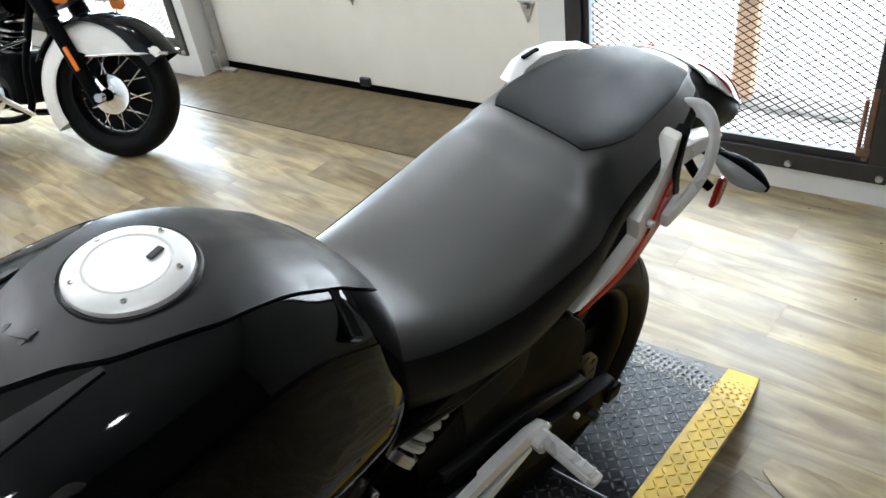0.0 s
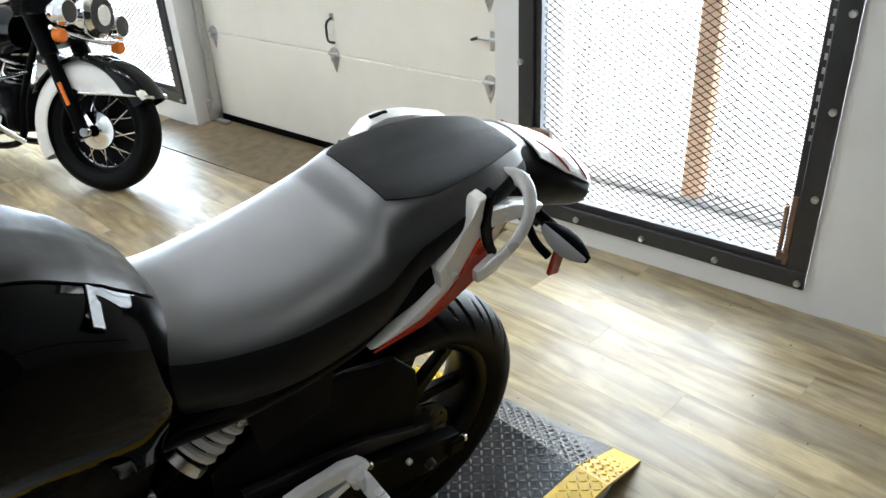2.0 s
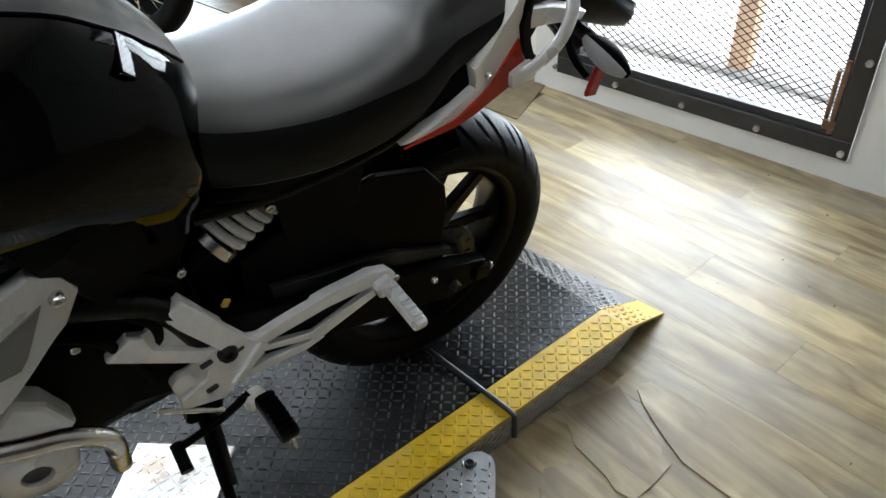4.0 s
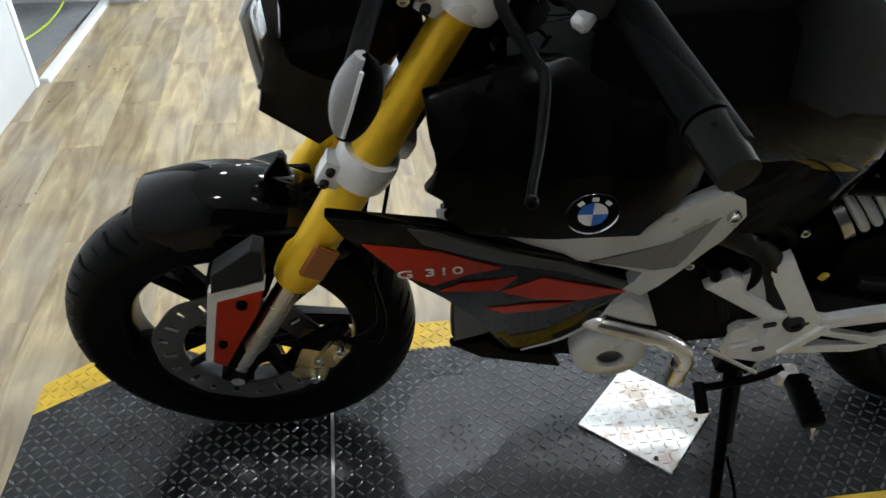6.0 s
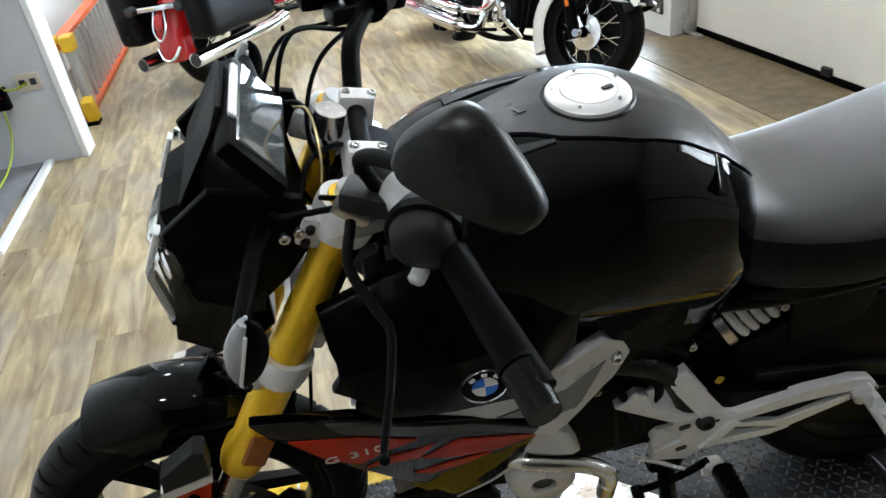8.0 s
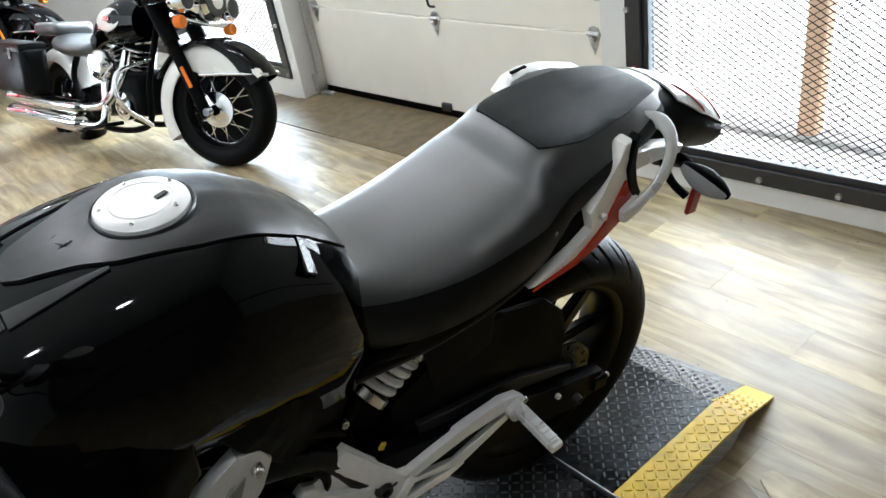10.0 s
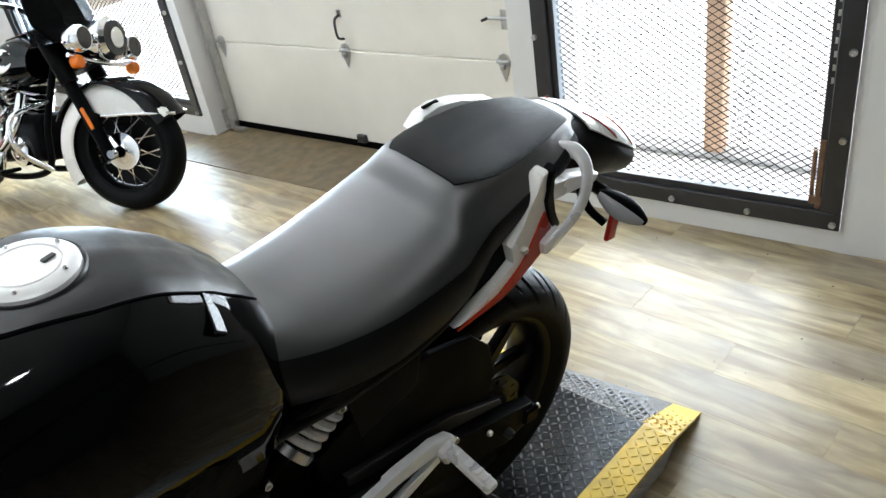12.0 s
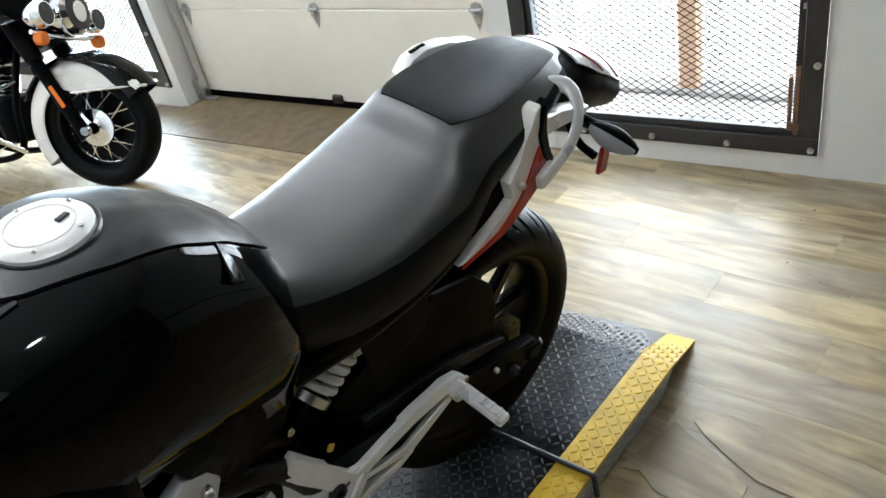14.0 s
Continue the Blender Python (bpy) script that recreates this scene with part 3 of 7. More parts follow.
# ---------- west side: doorway, outlet, cable ----------
bm = bmesh.new()
box(bm, (-1.166, 2.46, 0.012), (0.040, 0.95, 0.024), (0, 0, 2.5), 0.003, 1)
tagged(part("trim", bm, "trim"), "white painted threshold strip in the doorway", "trim", kind="structure")
bm = bmesh.new()
box(bm, (-1.196, 1.962, H_ROOM / 2), (0.070, 0.035, H_ROOM), (0, 0, 2.9), 0.004, 1)
tagged(part("corner_trim", bm, "trim"), "white corner trim at the wall end", "trim", kind="structure")
bm = bmesh.new()
box(bm, (-2.1, 1.4, 0.006), (1.75, 3.1, 0.010))
tagged(part("mat_floor", bm, "side_floor"), "grey painted floor of the side room", "floor", kind="structure")
bm = bmesh.new()
box(bm, (-1.003, 3.00, H_ROOM / 2), (0.035, 0.14, H_ROOM), (0, 0, 0), 0.004, 1)
tagged(part("stub_trim", bm, "trim"), "white end cap of the grey wall", "trim", kind="structure")
outlet = tagged(part("outlet_plate", B((-1.13, 2.936, 0.43), (0.115, 0.008, 0.085), (0, 0, 0), 0.002, 1), "beige"), "beige wall outlet plate on the grey wall", "outlet")
for dx in (-0.025, 0.025):
    part("socket", B((-1.13 + dx, 2.930, 0.43), (0.030, 0.006, 0.032), (0, 0, 0), 0.002, 1), "ink", outlet)
charger = tagged(part("charger", B((-1.285, 2.915, 0.375), (0.085, 0.045, 0.110), (0, 0, 0), 0.006, 2), "plastic"), "small black charger hung on the grey wall", "charger")
part("pilot_light", B((-1.262, 2.892, 0.385), (0.008, 0.004, 0.008)), "red_lens", charger, "red pilot light")
tagged(part("cable", T([(-1.13, 2.927, 0.43), (-1.20, 2.915, 0.41), (-1.255, 2.905, 0.44), (-1.262, 2.905, 0.60), (-1.27, 2.908, 1.2)], 0.0055, 8, 40), "cable", smooth=True), "thin yellow-green cable plugged into the outlet", "cable")
tagged(part("cable", T([(-1.285, 2.905, 0.33), (-1.295, 2.90, 0.20), (-1.32, 2.80, 0.08), (-1.36, 2.60, 0.018), (-1.42, 2.30, 0.018)], 0.0055, 8, 40), "cable", smooth=True), "thin yellow-green cable hanging to the floor", "cable")

# ladder lying on its side
ladder = thing("ladder", "orange and aluminium ladder lying on its side with yellow feet", "ladder")
LX, LY0, LY1, LW = -1.17, 3.46, 5.55, 0.44
for z in (0.02, LW):
    part("rail", B((LX - 0.02 * (z > 0.1), (LY0 + LY1) / 2, z + 0.002), (0.075, LY1 - LY0, 0.032), (0, 0, 2.2), 0.004, 1), "orange", ladder, "orange fibreglass rail")
for k in range(16):
    y = LY0 + 0.16 + k * 0.125
    part("rung", B((LX + 0.008 - 0.0385 * (y - 4.5), y, LW / 2 + 0.01), (0.030, 0.028, LW - 0.03), (0, 0, 0), 0.006, 1), "alloy", ladder, "aluminium rung")
for dx in (-0.04, 0.045):
    part("foot", B((LX + 0.06 + dx, LY0 - 0.02, 0.075), (0.060, 0.085, 0.150), (10, 0, 0), 0.010, 2), "ladder_yellow", ladder, "yellow plastic foot")
    part("foot_pad", B((LX + 0.06 + dx, LY0 - 0.035, 0.012), (0.066, 0.080, 0.022), (0, 0, 0), 0.004, 1), "plastic", ladder)
    part("leg_rail", B((LX + 0.06 + dx, LY0 + 0.05, 0.26), (0.032, 0.045, 0.36), (-6, 0, 0), 0.004, 1), "alloy", ladder)
    part("end_cap", B((LX + 0.06 + dx, LY0 + 0.03, 0.455), (0.066, 0.10, 0.085), (0, 0, 0), 0.010, 2), "ladder_yellow", ladder, "yellow end cap")
part("end_cap", B((LX - 0.03, LY1 - 0.03, 0.24), (0.07, 0.06, 0.46), (0, 0, 0), 0.010, 2), "ladder_yellow", ladder, "yellow end cap")

for s0, s1, z0, z1, watts in ((GATE0 + 0.1, GATE1 - 0.1, 0.2, GATE_TOP - 0.1, GATE_W), (WIN0 + 0.1, WIN1 - 0.1, 0.3, WIN_Z1 - 0.1, WIN_W)):
    eye = WALL @ Vector(((s0 + s1) / 2, -0.20, (z0 + z1) / 2))
    area("window_light", look(eye, WALL @ Vector(((s0 + s1) / 2, 2.0, (z0 + z1) / 2))), s1 - s0, z1 - z0, watts, (0.67, 0.845, 1.0))

# ceiling lamps
for x, y, dim in ((-0.42, 1.6, 0.7), (0.60, 1.6, 1.35), (1.62, 1.6, 0.8), (-0.42, 4.2, 1), (0.60, 4.2, 1), (1.62, 4.2, 1), (-0.42, 6.8, 1), (0.60, 6.8, 1), (-0.45, -1.15, 0.55), (0.70, -1.15, 0.55)):
    lamp = thing("ceiling_lamp", "round white recessed ceiling lamp, lit", "lamp", pose(x, y, H_ROOM), "ceiling lamps")
    part("trim_ring", L([(0.085, -0.004), (0.110, -0.012), (0.115, -0.004), (0.112, -0.0005)], 32, "z"), "trim", lamp, "", True)
    part("diffuser", L([(0, -0.004), (0.084, -0.004), (0.084, -0.001), (0, -0.001)], 32, "z"), "led", lamp, "glowing diffuser", True)
    data = bpy.data.lights.new("ceiling_light", "AREA")
    data.shape, data.size, data.energy, data.color = "DISK", 0.16, LAMP_W * dim, LAMP_C
    li = new("ceiling_light", data)
    li.matrix_world = pose(x, y, H_ROOM - 0.016)

# ---------- lift ----------
LIFT_H = 0.137
lift = thing("motorcycle_lift", "low black tread-plate motorcycle lift with yellow edges and a rear ramp", "lift", pose(0, 0, 0, 0, 0, 4.4))
FLOOR_Y0, FLOOR_Y1 = -0.338, 0.295
YEL = 0.082
X_FRONT, X_BREAK, X_TIP = -0.441, 1.715, 1.905


def deck(bm, pts, z0, z1):
    a = [bm.verts.new((x, y, z0)) for x, y in pts]
    b = [bm.verts.new((x, y, z1)) for x, y in pts]
    bm.faces.new(a[::-1])
    bm.faces.new(b)
    for i in range(len(a)):
        j = (i + 1) % len(a)
        bm.faces.new((a[i], a[j], b[j], b[i]))
    return bm


def lugs(bm, x0, x1, y0, y1, z_at, pitch=0.0182, keep=None):
    """Raised tread lugs, crosswise by turns."""
    i = 0
    x = x0 + pitch / 2
    while x < x1:
        j = 0
        y = y0 + pitch / 2
        while y < y1:
            if keep is None or keep(x, y):
                a = radians(45 if (i + j) % 2 else -45)
                c, sn = math.cos(a), math.sin(a)
                l, w, h = 0.0102, 0.0025, 0.0021
                z = z_at(x)
                base = [(-l, 0), (-l * 0.5, -w), (l * 0.5, -w), (l, 0), (l * 0.5, w), (-l * 0.5, w)]
                ring = [bm.verts.new((x + u * c - v * sn, y + u * sn + v * c, z_at(x + u * c - v * sn) - 0.0004)) for u, v in base]
                top = [bm.verts.new((x + (u * c - v * sn) * 0.55, y + (u * sn + v * c) * 0.55, z + h)) for u, v in base]
                bm.faces.new(top)
                for k in range(6):
                    m = (k + 1) % 6
                    bm.faces.new((ring[k], ring[m], top[m], top[k]))
            y += pitch
            j += 1
        x += pitch
        i += 1
    return bm


flat = lambda x: LIFT_H


def warp(bm):
    """The ramp draws in on its near side and ends square to the daylight wall."""
    for v in bm.verts:
        f = max(0.0, (v.co.x - X_BREAK) / (X_TIP - X_BREAK))
        near = (FLOOR_Y1 - v.co.y) / (FLOOR_Y1 - FLOOR_Y0)
        v.co.x += f * (0.070 * near - 0.030)
        v.co.y += f * 0.053 * near
    return bm


far_edge = lambda x: FLOOR_Y1 if x > -0.315 else FLOOR_Y1 - (-0.315 - x) * 0.66
inner = [(X_FRONT, FLOOR_Y0 + 0.002), (0.147, FLOOR_Y0 + 0.002), (0.147, FLOOR_Y1 - YEL), (-0.29, FLOOR_Y1 - YEL), (X_FRONT, far_edge(X_FRONT) - YEL)]
front_deck = part("deck_plate", deck(bmesh.new(), inner, 0.03, LIFT_H), "lift_front", lift, "worn black tread plate")
mid_deck = part("deck_plate", deck(bmesh.new(), [(0.151, FLOOR_Y0 + YEL), (X_BREAK, FLOOR_Y0 + YEL), (X_BREAK, FLOOR_Y1 - YEL), (0.151, FLOOR_Y1 - YEL)], 0.03, LIFT_H), "lift_black", lift, "black painted tread plate")
keep = lambda x, y: y < far_edge(x) - YEL - 0.014
tagged(part("tread", lugs(bmesh.new(), X_FRONT, 0.147, FLOOR_Y0 + 0.006, FLOOR_Y1 - YEL, flat, keep=keep), "lug", front_deck), kind="stuff")
tagged(part("tread", lugs(bmesh.new(), 0.151, X_BREAK, FLOOR_Y0 + YEL, FLOOR_Y1 - YEL, flat, keep=lambda x, y: abs(x - 1.355) > 0.016), "lug", mid_deck), kind="stuff")
for y0, y1, nm in ((FLOOR_Y0, FLOOR_Y0 + YEL, "near"), (FLOOR_Y1 - YEL, FLOOR_Y1, "far")):
    if nm == "near":
        pts = [(0.151, y0), (X_BREAK, y0), (X_BREAK, y1), (0.151, y1)]
    else:
        pts = [(-0.29, y0), (X_BREAK, y0), (X_BREAK, y1), (-0.315, y1), (X_FRONT, far_edge(X_FRONT)), (X_FRONT, far_edge(X_FRONT) - YEL)]
    edge = part("edge_stripe", deck(bmesh.new(), pts, LIFT_H - 0.008, LIFT_H), "yellow", lift, "worn yellow painted edge")
    k2 = (lambda x, y: FLOOR_Y0 + 0.008 < y < FLOOR_Y0 + YEL - 0.006) if nm == "near" else (lambda x, y: y < far_edge(x) - 0.006 and y > far_edge(x) - YEL)
    tagged(part("tread", lugs(bmesh.new(), 0.151 if nm == "near" else X_FRONT, X_BREAK, y0 - (0.1 if nm == "far" else 0), y1, flat, keep=k2), "yellow", edge), kind="stuff")
    slope = lambda x: LIFT_H * (X_TIP - x) / (X_TIP - X_BREAK) + 0.004
    bm = bmesh.new()
    rp = [(X_BREAK, y0, LIFT_H - 0.008), (X_TIP, y0, 0.004), (X_TIP, y1, 0.004), (X_BREAK, y1, LIFT_H - 0.008)]
    a = [bm.verts.new(p) for p in rp]
    b = [bm.verts.new((x, y, LIFT_H if x < X_TIP else 0.010)) for x, y, z in rp]
    bm.faces.new(a[::-1]); bm.faces.new(b)
    for i in range(4):
        bm.faces.new((a[i], a[(i + 1) % 4], b[(i + 1) % 4], b[i]))
    rs = part("ramp_stripe", warp(bm), "yellow", lift, "yellow painted ramp edge")
    tagged(part("tread", warp(lugs(bmesh.new(), X_BREAK, X_TIP - 0.01, y0, y1, slope)), "yellow", rs), kind="stuff")
bm = bmesh.new()
rp = [(X_BREAK, FLOOR_Y0 + YEL), (X_TIP, FLOOR_Y0 + YEL), (X_TIP, FLOOR_Y1 - YEL), (X_BREAK, FLOOR_Y1 - YEL)]
a = [bm.verts.new((x, y, 0.004)) for x, y in rp]
b = [bm.verts.new((x, y, LIFT_H if x < X_TIP else 0.010)) for x, y in rp]
bm.faces.new(a[::-1]); bm.faces.new(b)
for i in range(4):
    bm.faces.new((a[i], a[(i + 1) % 4], b[(i + 1) % 4], b[i]))
ramp = part("ramp_plate", warp(bm), "lift_grey", lift, "grey tread-plate ramp sloping to the floor")
tagged(part("tread", warp(lugs(bmesh.new(), X_BREAK, X_TIP - 0.008, FLOOR_Y0 + YEL, FLOOR_Y1 - YEL, slope)), "lug", ramp), kind="stuff")


def side_skirt(y, s):
    """Tread plate on the flank, its foot following the floor."""
    bm = bmesh.new()
    x0 = X_FRONT if s < 0 else -0.31
    slab(bm, [(x0, 0.004), (X_BREAK, 0.004), (X_TIP - 0.012, 0.004), (X_BREAK, LIFT_H - 0.009), (x0, LIFT_H - 0.009)], y, y - s * 0.004)
    for v in bm.verts:
        v.co.y -= s * 0.036 * (1 - v.co.z / LIFT_H)
    ob = part("side_skirt", warp(bm), "flap_plate", lift, "bare tread-plate side skirt")
    lb = lugs(bmesh.new(), x0, X_TIP - 0.06, 0.01, LIFT_H - 0.006, lambda x: 0.0, keep=lambda x, z: z < LIFT_H * min(1, (X_TIP - 0.05 - x) / (X_TIP - X_BREAK)) - 0.012)
    for v in lb.verts:
        v.co = Vector((v.co.x, y + s * (v.co.z - 0.036 * (1 - v.co.y / LIFT_H)), v.co.y))
    tagged(part("tread", warp(lb), "flap_plate", ob), kind="stuff")


side_skirt(FLOOR_Y0, -1)
side_skirt(FLOOR_Y1, 1)
part("seam_strip", B((0.149, (FLOOR_Y0 + FLOOR_Y1) / 2, LIFT_H + 0.0005), (0.006, FLOOR_Y1 - FLOOR_Y0 - 0.005, 0.004)), "zinc", lift, "bright steel seam")
part("hinge_rod", T([(1.325, 0.20, LIFT_H + 0.007), (1.343, -0.332, LIFT_H + 0.007), (1.344, -0.345, LIFT_H + 0.002), (1.342, -0.349, LIFT_H - 0.055)], 0.006, 10), "black_steel", lift, "black rod across the deck bent down over the edge", True)

# square cover plate screwed to the deck
pm = pose(0.758, 0.0185, LIFT_H + 0.0035, 0, 0, 49.8)
bm = B((0, 0, 0), (0.192, 0.192, 0.004), (0, 0, 0), 0.001, 1)
patch_plate = tagged(part("cover_plate", bm, "stained_plate", m=pm), "bright aluminium square with brown stains screwed to the deck", "plate")
bm = lugs(bmesh.new(), -0.088, 0.088, -0.088, 0.088, lambda x: 0.0012)
bm.transform(pm)
tagged(part("tread", bm, "stained_plate", patch_plate), kind="stuff")
for x, y in ((-0.082, -0.06), (0.05, -0.082)):
    bolt("screw", pm @ Vector((x, y, 0.002)), (0, 0, 1), 0.0042, patch_plate, "plastic_grey")

# side extension panel
flap = thing("side_extension", "rounded bare tread-plate side extension panel lying beside the lift", "panel", pose(0, 0, 0, 0, 0, 4.4))
outline = []
for k in range(9):
    a = radians(90 - 16 * k)
    outline.append((1.215 + 0.034 * math.cos(a), -0.377 + 0.034 * math.sin(a)))
outline += [(1.167, -0.472), (1.123, -0.516), (1.02, -0.64), (0.96, -0.70), (0.30, -0.70), (0.25, -0.60), (0.25, -0.343)]
part("panel_plate", deck(bmesh.new(), outline, 0.096, 0.124), "flap_plate", flap, "dull grey tread plate")
bm = lugs(bmesh.new(), 0.26, 1.30, -0.69, -0.345, lambda x: 0.124, keep=lambda x, y: x < 1.236 - 0.95 * max(0, -0.392 - y) and x + y < 0.86)
tagged(part("tread", bm, "silver_plate", flap), kind="stuff")
for x, y in ((0.4, -0.50), (1.05, -0.45)):
    part("panel_leg", T([(x, y, 0.004), (x, y, 0.098)], 0.015, 12), "black_steel", flap, "", True)
bolt("panel_bolt", (1.205, -0.365, 0.124), (0, 0, 1), 0.010, flap, "plastic_grey")

# ---------- the motorcycle on the lift ----------
BIKE = pose(0, 0.07, 0.137, 10.7)
bike = thing("motorcycle", "black motorcycle with gold forks leaning on its side stand", "motorcycle", BIKE)
RAKE = Vector((0.55, 0, 1)).normalized()
RAKE_DEG = math.degrees(math.atan(0.55))


def fork_at(z, y=0.0, ahead=0.0):
    return Vector((0.03 + (z - 0.30) * 0.55 - ahead, y, z))


def tyre_mesh(R, w, hole, grooves, seed):
    """A tyre with its tread cut in: (R) outer radius, (w) width, (hole) bead radius."""
    n, m = grooves * 20, 30
    prof = []
    for i in range(m + 1):
        u = -1 + 2 * i / m
        a = u * math.pi * 0.62
        y = 0.5 * w * math.sin(a) / math.sin(math.pi * 0.5)
        r = R - (1 - math.cos(a)) * w * 0.36
        prof.append((max(r, hole), max(-0.5 * w, min(0.5 * w, y))))
    prof[0], prof[-1] = (hole, -0.40 * w), (hole, 0.40 * w)
    rows = []
    for k in range(n):
        ring = []
        for i, (r, y) in enumerate(prof):
            u = -1 + 2 * i / m
            v = abs(u)
            side = 1 if u > 0 else -1
            a = 2 * math.pi * (k / n - 1.1 * v * v / grooves)
            step = (k + (10 if side > 0 else 0)) % 20
            cut = 0.0
            if 0.08 < v < 0.78 and step in (0, 1):
                cut = 0.006
            if 0.22 < v < 0.50 and step == 9:
                cut = 0.004
            rr = r - cut
            ring.append((rr * math.cos(a), y, rr * math.sin(a)))
        ring.append(((hole + 0.004) * math.cos(a), 0.30 * w, (hole + 0.004) * math.sin(a)))
        ring.append(((hole + 0.004) * math.cos(a), -0.30 * w, (hole + 0.004) * math.sin(a)))
        rows.append(ring)
    bm = bmesh.new()
    vs = [[bm.verts.new(p) for p in r] for r in rows]
    c = len(rows[0])
    for k in range(n):
        a, b = vs[k], vs[(k + 1) % n]
        for i in range(c):
            bm.faces.new((a[i], a[(i + 1) % c], b[(i + 1) % c], b[i]))
    return bm


def hoop_mesh(hole, w):
    t = 0.5 * w
    return L([(hole + 0.008, -t), (hole - 0.004, -t), (hole - 0.018, -t * 0.86), (hole - 0.026, -t * 0.5), (hole - 0.026, t * 0.5), (hole - 0.018, t * 0.86), (hole - 0.004, t), (hole + 0.008, t), (hole + 0.004, 0)], 96, closed=True)


def spoke_mesh(hole, hub, a, s, twist):
    """One tapered cast spoke from the hub to the hoop."""
    bm = bmesh.new()
    p0 = Vector((math.cos(a + 0.22 * s) * hub * 0.9, 0.012 * s, math.sin(a + 0.22 * s) * hub * 0.9))
    b = a + s * twist
    p1 = Vector((math.cos(b) * (hole - 0.016), 0.012 * s, math.sin(b) * (hole - 0.016)))
    axis, length = (p1 - p0).normalized(), (p1 - p0).length
    out = bmesh.ops.create_cube(bm, size=1)["verts"]
    for v in out:
        f = 1.0 if v.co.z > 0 else 1.35
        v.co = Vector((v.co.x * 0.020 * f, v.co.y * 0.026 * f, v.co.z * length))
    bmesh.ops.bevel(bm, geom=list(bm.edges), offset=0.004, segments=2, affect="EDGES")
    bm.transform(Matrix.Translation((p0 + p1) / 2) @ axis.to_track_quat("Z", "Y").to_matrix().to_4x4())
    return bm


def disc_mesh(r0, r1, t, holes):
    """A drilled brake disc: two rims and a web with slots between."""
    bm = bmesh.new()
    seg = holes * 4
    for k in range(seg):
        a0, a1 = 2 * math.pi * k / seg, 2 * math.pi * (k + 1) / seg
        wave = lambda a: r1 - 0.003 * (0.5 + 0.5 * math.cos(a * 10))
        spans = [(r0, r0 + (r1 - r0) * 0.28), (r0 + (r1 - r0) * 0.72, None)]
        if k % 4:
            spans = [(r0, None)]
        elif (k // 4) % 2:
            spans = [(r0, r0 + (r1 - r0) * 0.5), (r0 + (r1 - r0) * 0.8, None)]
        for lo, hi in spans:
            ring = []
            for y in (-t / 2, t / 2):
                for a, r in ((a0, lo), (a1, lo), (a1, hi or wave(a1)), (a0, hi or wave(a0))):
                    ring.append(bm.verts.new((r * math.cos(a), y, r * math.sin(a))))
            b, c = ring[:4], ring[4:]
            bm.faces.new(b)
            bm.faces.new(c[::-1])
            for i in range(4):
                j = (i + 1) % 4
                bm.faces.new((b[j], b[i], c[i], c[j]))
    bmesh.ops.remove_doubles(bm, verts=bm.verts, dist=1e-5)
    return bm


def wheel(name, centre, R, w, hole, rim_w, disc, label):
    at = pose(*centre)
    holder = part(name, hoop_mesh(hole, rim_w), "rim", bike, label, True, at)
    part("hub", L([(0.0, -0.05), (0.040, -0.05), (0.046, -0.02), (0.046, 0.02), (0.040, 0.05), (0.0, 0.05)], 40), "rim", holder, "", True, at)
    for k in range(5):
        for s in (-1, 1):
            part("spoke", spoke_mesh(hole, 0.040, 2 * math.pi * k / 5, s, 0.20), "rim", holder, "", True, at @ pose(0, 0, 0, 0, 17, 0))
    part("tyre", tyre_mesh(R, w, hole, 26 if w < 0.13 else 22, 1), "tyre", holder, "black road tyre with curved tread grooves", True, at)
    r0, r1, y = disc
    part("brake_disc", disc_mesh(r0, r1, 0.005, 20), "disc_steel", holder, "drilled steel brake disc", False, at @ pose(0, y, 0))
    for k in range(6):
        a = 2 * math.pi * k / 6
        part("carrier_arm", T([(0.03 * math.cos(a), y * 0.8, 0.03 * math.sin(a)), (r0 * 1.03 * math.cos(a + 0.35), y, r0 * 1.03 * math.sin(a + 0.35))], 0.007, 8), "rim", holder, "", True, at)
    bm = bmesh.new()
    tube(bm, [(0, -0.125, 0), (0, 0.125, 0)], 0.011, 14)
    for s in (-1, 1):
        lathe_bm = L([(0.0, 0), (0.017, 0), (0.019, 0.004), (0.019, 0.012), (0.0, 0.012)], 6)
        lathe_bm.transform(pose(0, s * 0.118 - (0.012 if s > 0 else 0), 0))
        me = bpy.data.meshes.new("tmp")
        lathe_bm.to_mesh(me)
        lathe_bm.free()
        bm.from_mesh(me)
        bpy.data.meshes.remove(me)
    part("axle", bm, "steel", holder, "steel axle with hex nuts", False, at)
    return holder


wheel("front_wheel", (0.03, 0.012, 0.292), 0.287, 0.108, 0.206, 0.082, (0.094, 0.144, -0.062), "black cast front wheel")
wheel("rear_wheel", (1.328, 0.012, 0.297), 0.296, 0.150, 0.212, 0.115, (0.080, 0.120, 0.075), "black cast rear wheel")

